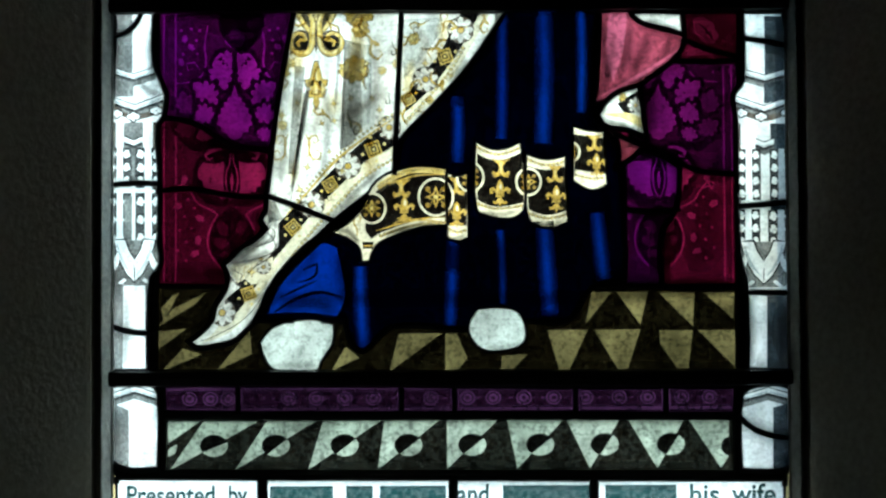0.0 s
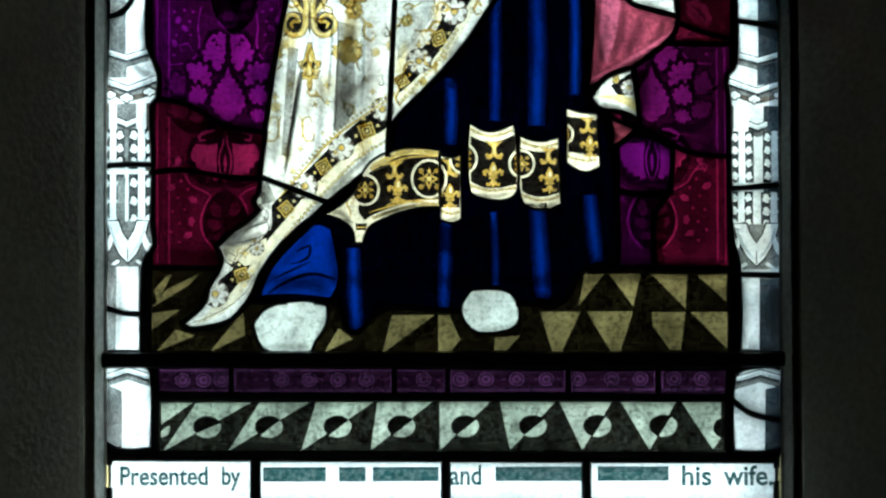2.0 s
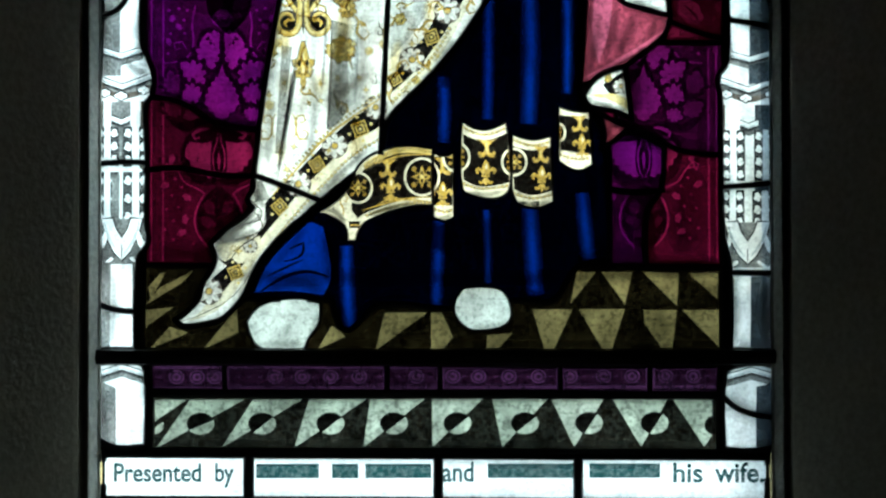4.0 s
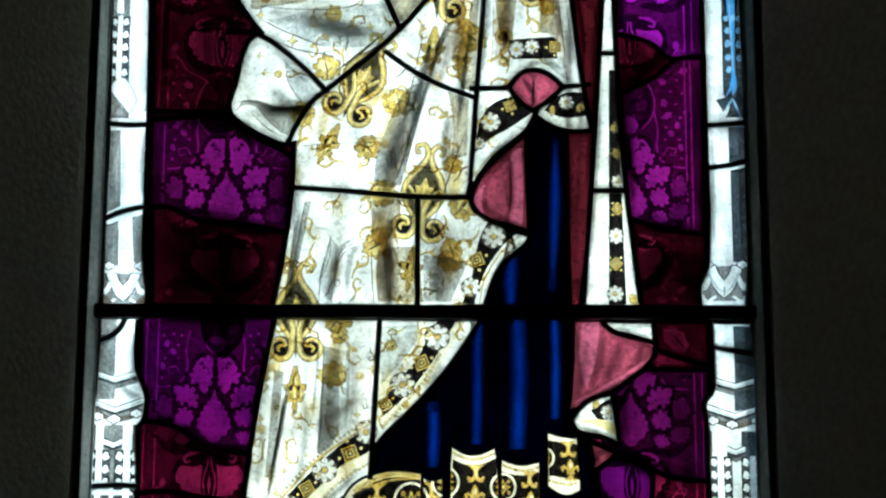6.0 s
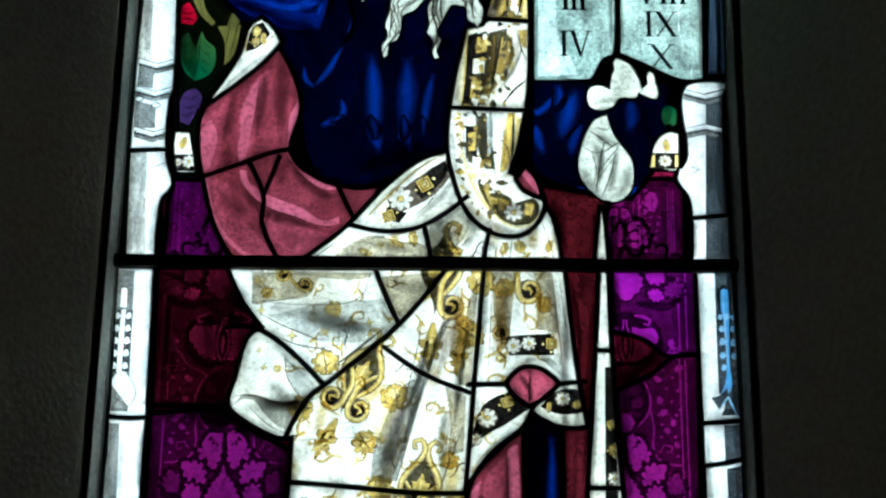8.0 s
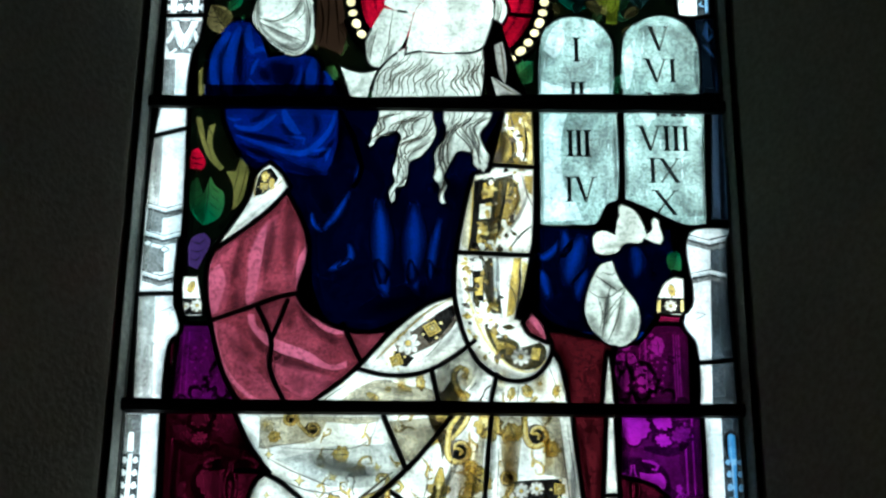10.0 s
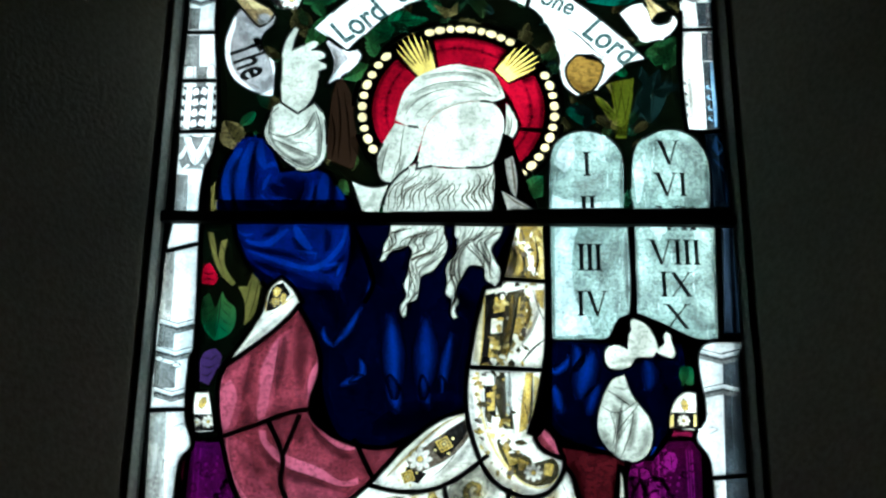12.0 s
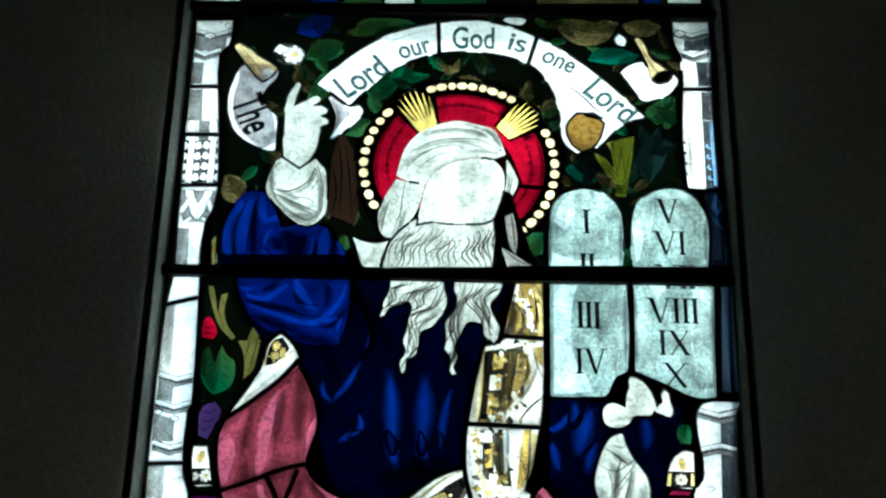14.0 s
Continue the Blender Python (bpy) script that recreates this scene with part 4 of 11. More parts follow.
def leaf(u, v, r, turn=0.0, mat="gold", n=7, cut=0.34, long=1.35, outline=0.08):
    """a scrolled leaf with uneven lobes; gold and pale ones are stained and outlined"""
    if mat is None:
        fill(None, lobed(u, v, r, turn, n, cut, long), True)
        line(ground, r * 0.14, moved([(0, -r), (0.08 * r, 0), (-0.05 * r, r * 0.8)], u, v, 1, turn))
        for e in (-1, 1):
            line(ground, r * 0.09, moved([(0, -r * 0.2), (e * 0.35 * r, 0.15 * r), (e * 0.6 * r, 0.1 * r)], u, v, 1, turn))
        return
    r *= 0.85
    tone = stain if mat == "gold" else pale_stain
    shape = []
    for i in range(30):
        a = 2 * math.pi * i / 30
        k = r * (1 - cut + cut * abs(math.cos(n * a / 2 + 0.3 * math.sin(u * 3 + v))) ** 0.5) * (1 + 0.16 * math.sin(2 * a + u * 5))
        shape.append((k * math.cos(a) * 0.9, k * math.sin(a) * long))
    big = [(x * (1 + outline / r), y * (1 + outline / r)) for x, y in shape]
    fill(brown, moved(big, u, v, 1, turn), True)
    fill(tone, moved(shape, u, v, 1, turn), True)
    if r > 0.5:
        fill(None if mat == "pale" else pale_stain, moved([(x * 0.45 - 0.22 * r, y * 0.5 + 0.1 * r) for x, y in shape[::2]], u, v, 1, turn))
    line(brown, r * 0.14, moved([(0, -r * 1.0), (0.12 * r, 0), (-0.05 * r, r * 0.8)], u, v, 1, turn))
    line(brown, r * 0.09, moved([(0.1 * r, -0.1 * r), (0.45 * r, 0.2 * r), (0.6 * r, 0.1 * r)], u, v, 1, turn))


def flower(u, v, r, turn=0.0, petals=8):
    r *= 0.88
    fill(brown, ellipse(u, v, r * 1.02), True)
    for i in range(petals):
        a = turn + 360 * i / petals
        fill(petal, ellipse(u + 0.62 * r * math.cos(radians(a)), v + 0.62 * r * math.sin(radians(a)), 0.37 * r, 0.23 * r, a, 10), True)
        line(matt, 0.1 * r, [(u + 0.3 * r * math.cos(radians(a)), v + 0.3 * r * math.sin(radians(a))), (u + 0.8 * r * math.cos(radians(a)), v + 0.8 * r * math.sin(radians(a)))], 0.4)
    fill(brown, ellipse(u, v, 0.3 * r, n=9), True)
    fill(stain, ellipse(u, v, 0.24 * r, n=9), True)


def jewel(u, v, r, turn=0.0):
    """a gold lozenge with a pierced middle and four pearls"""
    sq = [(-1, -1), (1, -1), (1, 1), (-1, 1)]
    for k, mat in ((0.7, stain), (0.54, black), (0.42, stain), (0.26, dark_stain), (0.12, pale_stain)):
        fill(mat, moved(sq, u, v, r * k, turn), True)
    for a, b in sq:
        fill(pale_stain, ellipse(*moved([(a * 1.12, b * 0.1)], u, v, r, turn + (0 if a * b > 0 else 90))[0], r * 0.16, n=8), True)


def fleur(u, v, s, turn=0.0, mat=None):
    """a fleur-de-lis of silver stain"""
    m = mat or stain
    fill(m, moved([(0, 1.0), (0.26, 0.5), (0.14, 0.05), (0, -0.1), (-0.14, 0.05), (-0.26, 0.5)], u, v, s, turn))
    for f in (1, -1):
        fill(m, moved([(0.1, -0.05), (0.22, 0.3), (0.5, 0.5), (0.74, 0.3), (0.66, 0.02), (0.5, 0.0), (0.52, 0.2), (0.4, 0.22), (0.28, 0.05), (0.2, -0.2)], u, v, s, turn, f))
        fill(m, moved([(0.04, -0.2), (0.3, -0.55), (0.5, -0.5), (0.44, -0.72), (0.2, -0.72), (0.02, -0.45)], u, v, s, turn, f))
    fill(m, moved([(-0.3, -0.22), (0.3, -0.22), (0.3, -0.1), (-0.3, -0.1)], u, v, s, turn), True)
    fill(m, moved([(0, -0.3), (0.12, -0.6), (0, -0.95), (-0.12, -0.6)], u, v, s, turn))
    fill(None, ellipse(*moved([(0.05, 0.5)], u, v, s, turn)[0], 0.08 * s, 0.22 * s, turn, 8), True)


def anchor(u, v, s):
    """a gold pendant: a flared head on a stem with two curled feet"""
    half = [(0.95, 1.0), (0.55, 0.72), (0.22, 0.4), (0.16, 0.05), (0.3, -0.3), (0.55, -0.38), (0.66, -0.15), (0.86, -0.35), (0.66, -0.78), (0.26, -0.72)]
    shape = [(0, 0.85)] + half + [(0, -0.5)] + [(-x, y) for x, y in half[::-1]]
    fill(brown, moved([(x * 1.1, y * 1.06) for x, y in shape], u, v, s))
    fill(stain, moved(shape, u, v, s))
    line(pale_stain, 0.16 * s, [(u, v + 0.8 * s), (u, v), (u, v - 0.4 * s)], 0.4)


def medallion(u, v, r):
    """a pale ring round a four-pointed gold star and coloured beads"""
    fill(None, ellipse(u, v, r, r * 1.08, 0, 26), True)
    fill(black, ellipse(u, v, r - 0.22, r * 1.08 - 0.22, 0, 24), True)
    ring = []
    for k in range(8):
        a, q = math.pi * k / 4, (0.62 if k % 2 == 0 else 0.24) * r
        ring.append((u + q * math.cos(a), v + q * math.sin(a)))
    fill(stain, ring, True)
    fill(black, [(u + (x - u) * 0.62, v + (y - v) * 0.62) for x, y in ring], True)
    fill(pale_stain, ellipse(u, v, 0.14 * r, n=8), True)
    for k in range(4):
        a = math.pi * (k / 2 + 0.25)
        fill(ochre_paint, ellipse(u + 0.62 * r * math.cos(a), v + 0.62 * r * math.sin(a), 0.15 * r, n=8), True)
        line(stain, 0.1, [(u + 0.3 * r * math.cos(a), v + 0.3 * r * math.sin(a)), (u + 0.5 * r * math.cos(a + 0.2), v + 0.5 * r * math.sin(a + 0.2))], 0.6)


def scallops(r, step, points):
    """a row of small painted loops along an edge"""
    path = bent(points, False, 8)
    left = 0.0
    for a, b in zip(path, path[1:]):
        gap = (b - a).length
        while left < gap:
            q = a.lerp(b, left / gap)
            fill(brown, ellipse(q.x, q.y, r, r * 0.9, 0, 8), True)
            fill(pale_stain, ellipse(q.x, q.y, r * 0.62, r * 0.55, 0, 7), True)
            left += step
        left -= gap


def twig(u, v, s, turn=0.0, flip=1, mat=None, width=0.16):
    """a curling tendril"""
    pts = [(0, -1), (0.25, -0.4), (0.15, 0.2), (0.35, 0.75), (0.8, 0.8), (0.95, 0.4), (0.7, 0.15), (0.5, 0.35)]
    line(mat or stain, width * s, moved(pts, u, v, s, turn, flip), 0.45)


def fan(u, v, r, turn=0.0, mat=None):
    """a broad scalloped leaf, gold inside a brown outline"""
    shape = [(0, -0.7), (0.3, -0.75), (0.5, -0.5), (0.8, -0.55), (0.9, -0.2), (0.75, 0.0), (1.0, 0.2), (0.9, 0.5), (0.6, 0.5), (0.55, 0.85), (0.25, 0.85), (0, 1.1)]
    shape += [(-x * 0.85, y * 0.95) for x, y in shape[-2:0:-1]]
    r *= 0.86
    fill(brown, moved([(x * 1.07, y * 1.07) for x, y in shape], u, v, r, turn), False)
    fill(mat or stain, moved(shape, u, v, r, turn), False)
    fill(pale_stain, moved([(x * 0.5 - 0.12, y * 0.5 + 0.2) for x, y in shape[::2]], u, v, r, turn))
    line(brown, 0.13 * r, moved([(0, -0.8), (0.06, 0), (0, 0.7)], u, v, r, turn))
    for f in (1, -1):
        line(brown, 0.08 * r, moved([(0.03, -0.3), (0.3, 0.0), (0.55, 0.05)], u, v, r, turn, f))


def spike(u, v, r, turn=0.0, flip=1):
    """a hanging leaf with pointed lobes and two dark eyes"""
    half = [(0, -1.9), (0.22, -1.3), (0.16, -1.0), (0.5, -1.0), (0.62, -0.6), (0.34, -0.4), (0.7, -0.2), (0.75, 0.25), (0.4, 0.3), (0.3, 0.8), (0.12, 1.5)]
    shape = half + [(-x, y) for x, y in half[:0:-1]]
    fill(brown, moved([(x * 1.14, y * 1.05) for x, y in shape], u, v, r, turn))
    fill(stain, moved(shape, u, v, r, turn))
    for f in (1, -1):
        fill(black, ellipse(*moved([(0.27, 0.0)], u, v, r, turn, f)[0], 0.12 * r, 0.26 * r, turn, 8), True)
        line(brown, 0.09 * r, moved([(0.02, -0.5), (0.3, -0.65), (0.4, -0.8)], u, v, r, turn, f))
    line(pale_stain, 0.16 * r, moved([(0, 0.9), (0, 0), (0, -1.2)], u, v, r, turn))


def loop_ring(u, v, s, turn=0.0, flip=1):
    """a gold strap that curls into a ring round a dark eye"""
    p = lambda pts: moved(pts, u, v, s, turn, flip)
    strap = [(0.1, 3.1), (-0.45, 2.4), (-0.85, 1.5), (-0.8, 0.6), (-0.78, -0.1), (-0.45, -0.7), (0.15, -0.8), (0.68, -0.4), (0.72, 0.25), (0.3, 0.68), (-0.2, 0.55), (-0.38, 0.15)]
    fill(brown, ellipse(*p([(-0.02, -0.03)])[0], 0.9 * s, 0.95 * s, turn, 18), True)
    fill(black, ellipse(*p([(0.02, -0.05)])[0], 0.6 * s, 0.66 * s, turn, 12), True)
    line(brown, 0.52 * s, p(strap), 0.6)
    line(stain, 0.4 * s, p(strap), 0.55)
    line(pale_stain, 0.17 * s, p([(x - 0.05, y + 0.04) for x, y in strap]), 0.5)
    line(stain, 0.26 * s, p([(-0.36, 0.12), (0.0, 0.22), (0.28, 0.0), (0.12, -0.3)]), 0.4)


def spray(u, v, s, turn=0.0, side=0):
    """the great brocade repeat: two ringed straps under a dark ogee with a leaf in it"""
    p = lambda pts, f=1: moved(pts, u, v, s, turn, f)
    both = (1, -1) if not side else (side,)
    half = [(0, 5.2), (0.35, 4.3), (0.95, 3.5), (1.3, 2.6), (1.1, 1.7), (0.6, 0.9), (0.2, 0.1), (0, -0.8)]
    for f in both:
        fan(*p([(2.7, 1.9)], f)[0], 1.25 * s, turn - f * 35)
        fan(*p([(2.5, -1.7)], f)[0], 1.15 * s, turn - f * 120)
        twig(*p([(2.1, 4.3)], f)[0], 0.8 * s, turn - f * 20, f, brown, 0.16)
    shape = half + [(-x, y) for x, y in half[-2:0:-1]]
    fill(dark_stain, p(shape))
    for f in both:
        edge = [(0.1, 0.4), (0.9, 1.4), (1.35, 2.5), (1.0, 3.6), (0.35, 4.5), (0.1, 5.3), (0.45, 5.9), (0.95, 5.7), (0.9, 5.25), (0.62, 5.3)]
        line(brown, 0.5 * s, p(edge, f), 0.6)
        line(stain, 0.36 * s, p(edge, f), 0.55)
        line(pale_stain, 0.13 * s, p(edge, f), 0.5)
    fill(stain, p([(0, 1.2), (0.14, 1.9), (0.62, 1.9), (0.78, 2.3), (0.5, 2.5), (0.62, 2.95), (0.3, 2.95), (0, 3.6),
                   (-0.3, 2.95), (-0.62, 2.95), (-0.5, 2.5), (-0.78, 2.3), (-0.62, 1.9), (-0.14, 1.9)]))
    line(pale_stain, 0.14 * s, p([(0, 1.4), (0, 2.2), (0, 3.1)]))
    for f in both:
        loop_ring(*p([(1, 0)], f)[0], 0.92 * s, turn, f)
    spike(*p([(0, -2.7)])[0], 0.95 * s, turn)


def star(u, v, r, turn=0.0, mat=None):
    """a small four-lobed sprig"""
    shape = []
    for k in range(8):
        a = math.pi * k / 4
        q = r * (1.0 if k % 2 == 0 else 0.42) * (1.3 if k == 2 else 1)
        shape.append((q * math.cos(a), q * math.sin(a)))
    fill(brown, moved([(x * 1.25, y * 1.25) for x, y in shape], u, v, 1, turn), True)
    fill(mat or pale_stain, moved(shape, u, v, 1, turn), True)


def brocade(u0, v0, u1, v1, step, seed):
    """small stained sprigs strewn sparsely over the mantle between its large repeats"""
    rng = random.Random(seed)
    v = v0
    row = 0
    while v < v1:
        u = u0 + (row % 2) * step * 0.5
        while u < u1:
            a, b = u + (rng.random() - 0.5) * step * 0.6, v + (rng.random() - 0.5) * step * 0.6
            k, t = rng.random(), (rng.random() - 0.5) * 60
            if k < 0.35:
                star(a, b, 0.26 + 0.12 * rng.random(), t, rng.choice((stain, pale_stain)))
            elif k < 0.6:
                twig(a, b, 0.5 + 0.3 * rng.random(), t + rng.choice((0, 180)), rng.choice((-1, 1)), rng.choice((stain, brown)), 0.2)
            elif k < 0.78:
                fan(a, b, 0.45 + 0.2 * rng.random(), t * 3, pale_stain)
            if rng.random() < 0.3:
                shade("brocade_wash", soft_gold, [(a - 0.2, b - 1.4), (a, b), (a + 0.3, b + 1.5)], 1.6 + rng.random(), 0.25 + 0.4 * rng.random())
            u += step
        v += step * 0.8
        row += 1


def oak(u, v, r, turn=0.0, wide=1.0):
    """the outline of a deeply lobed leaf, its tip along turn"""
    half = [(0.3, -0.85), (0.26, -0.6), (0.62, -0.62), (0.74, -0.4), (0.52, -0.22), (0.86, -0.1), (0.92, 0.16), (0.58, 0.22), (0.76, 0.46), (0.66, 0.66), (0.36, 0.56), (0.34, 0.86)]
    shape = [(0, -1)] + half + [(0, 1.12)] + [(-x, y) for x, y in half[::-1]]
    return moved([(x * wide, y) for x, y in shape], u, v, r, turn)


def damask(u, v, s, turn=0.0, dark=None):
    """one repeat of the curtain's pattern: a scalloped bud in an ogee, rounded leaf clusters with dark eyes, curled tips"""
    g = dark or ground
    p = lambda pts, f=1: moved(pts, u, v, s, turn, f)
    leaves = ((0.42, 1.1, 0.46, -18), (0.86, 0.54, 0.46, -48), (0.92, -0.06, 0.38, -80),
              (1.48, 0.24, 0.38, -15), (1.45, -0.5, 0.34, -60), (0.9, -0.68, 0.26, -110), (0.2, 1.62, 0.22, -10))
    for f in (1, -1):
        line(None, 0.05 * s, p([(1.75, 0.86), (1.35, 0.9), (1.0, 1.08), (0.86, 1.5), (0.9, 2.0), (0.8, 2.6)], f), 0.8)
        line(None, 0.04 * s, p([(1.05, 1.25), (1.2, 1.5), (1.45, 1.45), (1.4, 1.25), (1.25, 1.3)], f), 0.5)
        for k, (x, y) in enumerate(((1.12, 1.75), (1.3, 1.95), (1.55, 1.75), (1.62, 1.15), (1.6, 1.5), (1.15, 2.15), (1.05, 2.45), (1.5, 2.2), (1.3, 2.5), (1.6, 2.45))):
            if k % 3 == 1:
                fill(thin_ground, lobed(*p([(x, y)], f)[0], 0.14 * s, 50 * k, 5, 0.42), True)
                fill(None, lobed(*p([(x, y)], f)[0], 0.1 * s, 50 * k, 5, 0.42), True)
            else:
                fill(None, ellipse(*p([(x, y)], f)[0], 0.05 * s, 0.045 * s, 0, 7), True)
        line(g, 0.34 * s, p([(0.05, 1.65), (0.25, 1.75), (0.5, 1.72), (0.62, 1.5)], f), 0.6)
        line(g, 0.3 * s, p([(0.3, -0.95), (0.75, -1.0), (1.2, -1.05), (1.6, -0.85)], f), 0.4)
        for x, y, r, a in leaves:
            c = p([(x, y)], f)[0]
            fill(g, oak(*c, r * s * 1.24, turn + f * a, 1.1))
            fill(None if x < 1.2 else half_ground, oak(*c, r * s, turn + f * a, 0.92))
        line(None, 0.12 * s, p([(0.2, 0.95), (0.14, 1.35), (0.2, 1.62), (0.42, 1.72), (0.56, 1.58), (0.46, 1.46), (0.36, 1.54)], f), 0.5)
        line(g, 0.13 * s, p([(0.02, 1.75), (0.0, 1.2), (0.06, 0.84), (0.26, 0.42), (0.48, 0.08), (0.62, -0.3), (0.6, -0.75)], f), 0.8)
        fill(g, p([(1.18, 0.5), (1.28, 0.2), (1.22, -0.2), (1.14, 0.15)], f))
        line(g, 0.09 * s, p([(1.55, -0.15), (1.4, -0.05), (1.22, -0.15)], f), 0.4)
    half = [(0, 0.82), (0.06, 0.6), (0.12, 0.44), (0.2, 0.42), (0.22, 0.3), (0.32, 0.28), (0.31, 0.14), (0.42, 0.1), (0.4, -0.05),
            (0.52, -0.12), (0.48, -0.26), (0.54, -0.38), (0.42, -0.46), (0.4, -0.6), (0.24, -0.64), (0.18, -0.78), (0, -0.86)]
    bud = half + [(-x, y) for x, y in half[-2:0:-1]]
    fill(g, p([(x * 1.14, y * 1.08) for x, y in bud]))
    fill(None, p(bud))
    fill(None, lobed(*p([(0, 2.2)])[0], 0.36 * s, turn, 7, 0.14, 0.8), True)


def ogee(u, v, s, turn=0.0):
    """the curtain's lower repeat: broad leaves about a drop, banded in black, over a pointed oval in a dotted field"""
    p = lambda pts, f=1: moved(pts, u, v, s, turn, f)
    for f in (1, -1):
        for k, (x, y) in enumerate(((1.4, 0.1), (1.55, -0.25), (1.3, -0.5), (1.6, -0.7), (1.1, -0.75), (1.4, -1.0), (0.95, -1.05), (1.2, -1.35), (1.55, -1.4), (1.0, -1.7), (1.35, -1.75), (1.6, -2.0), (1.1, -2.1), (1.35, -2.3))):
            if k % 3:
                fill(None, ellipse(*p([(x, y)], f)[0], 0.045 * s, 0.045 * s, 0, 6), True)
            else:
                fill(None, lobed(*p([(x, y)], f)[0], 0.12 * s, turn + 40 * k, 5, 0.45), True)
        fill(ground, p([(0, -0.6), (0.3, -0.72), (0.75, -0.6), (1.05, -0.25), (1.15, 0.15), (1.0, 0.7), (0.5, 1.0), (0, 1.1)], f))
        fill(ground, p([(0, -0.7), (0.35, -0.98), (0.62, -1.45), (0.62, -2.0), (0.35, -2.4), (0, -2.7)], f))
        line(None, 0.05 * s, p([(1.45, -0.05), (1.5, -0.2), (1.25, -0.25), (1.02, -0.6), (0.6, -0.82), (0.42, -0.95), (0.6, -1.25), (0.72, -1.7), (0.62, -2.15), (0.3, -2.55)], f), 0.8)
        for x, y, r, a in ((0.28, -1.35, 0.2, -20), (0.32, -1.8, 0.2, -60), (0.2, -2.15, 0.15, -90)):
            fill(thin_ground, lobed(*p([(x, y)], f)[0], r * s, turn + f * a, 5, 0.4, 1.2), True)
        fill(None, p([(0.2, 0.62), (0.5, 0.56), (0.84, 0.6), (1.0, 0.36), (0.97, 0.1), (0.86, 0.04), (0.85, -0.12), (0.73, -0.14), (0.7, -0.3), (0.57, -0.28),
                      (0.52, -0.42), (0.4, -0.37), (0.32, -0.5), (0.17, -0.45), (0.25, -0.1), (0.24, 0.25)], f))
        line(None, 0.11 * s, p([(0.3, 0.98), (0.55, 0.95), (0.78, 0.82), (0.72, 0.68), (0.58, 0.72)], f), 0.5)
        line(None, 0.05 * s, p([(0.04, 0.85), (0.06, 0.6), (0.17, 0.25), (0.15, -0.2), (0.03, -0.5)], f), 0.7)
        line(None, 0.04 * s, p([(1.2, -0.3), (1.45, -0.02), (1.62, -0.1), (1.55, -0.25)], f), 0.6)
    fill(None, p([(0, 0.3), (0.05, 0.05), (0, -0.3), (-0.05, 0.05)]))


def sprigs(u0, v0, u1, v1, step, r, seed):
    """small dots and sprigs strewn over a field"""
    rng = random.Random(seed)
    v = v0
    while v < v1:
        u = u0 + rng.random() * step
        while u < u1:
            if rng.random() < 0.75:
                a = rng.random() * 360
                if rng.random() < 0.4:
                    fill(None, lobed(u, v, r * 1.6, a, 3, 0.5), True)
                else:
                    fill(None, ellipse(u, v, r, r * 0.7, a, 7), True)
            u += step * (0.8 + 0.5 * rng.random())
        v += step * 0.85


def stripes(u0, v0, u1, v1, n=3, mat=None):
    """the upright border lines of the hanging"""
    for i in range(n):
        u = u0 + (u1 - u0) * i / max(1, n - 1)
        fill(mat, [(u - 0.07, v0), (u + 0.07, v0), (u + 0.07, v1), (u - 0.07, v1)], True)


def word(text, u, v, height, turn=0.0, mat=None, width=None):
    """a painted word, with its middle at u, v"""
    curve = bpy.data.curves.new("lettering", "FONT")
    curve.body, curve.size, curve.align_x, curve.align_y = text, 1.0, "LEFT", "BOTTOM_BASELINE"
    curve.offset = 0.024
    holder = bpy.data.objects.new("lettering", curve)
    scene.collection.objects.link(holder)
    bpy.context.view_layer.update()
    me = bpy.data.meshes.new_from_object(holder.evaluated_get(bpy.context.evaluated_depsgraph_get()))
    bpy.data.objects.remove(holder)
    xs = [w.co.x for w in me.vertices]
    lo, hi = min(xs), max(xs)
    k = height / 0.72
    sx = (width / (hi - lo)) if width else k
    for w in me.vertices:
        x, y = (w.co.x - (lo + hi) / 2) * sx, (w.co.y - 0.33) * k
        p = moved([(x, y)], u, v, 1, turn)[0]
        w.co = place(p[0], p[1], 0.235)
    me.materials.clear()
    me.materials.append(mat or ink)
    WORDS.append((me, v, text))


WORDS = []


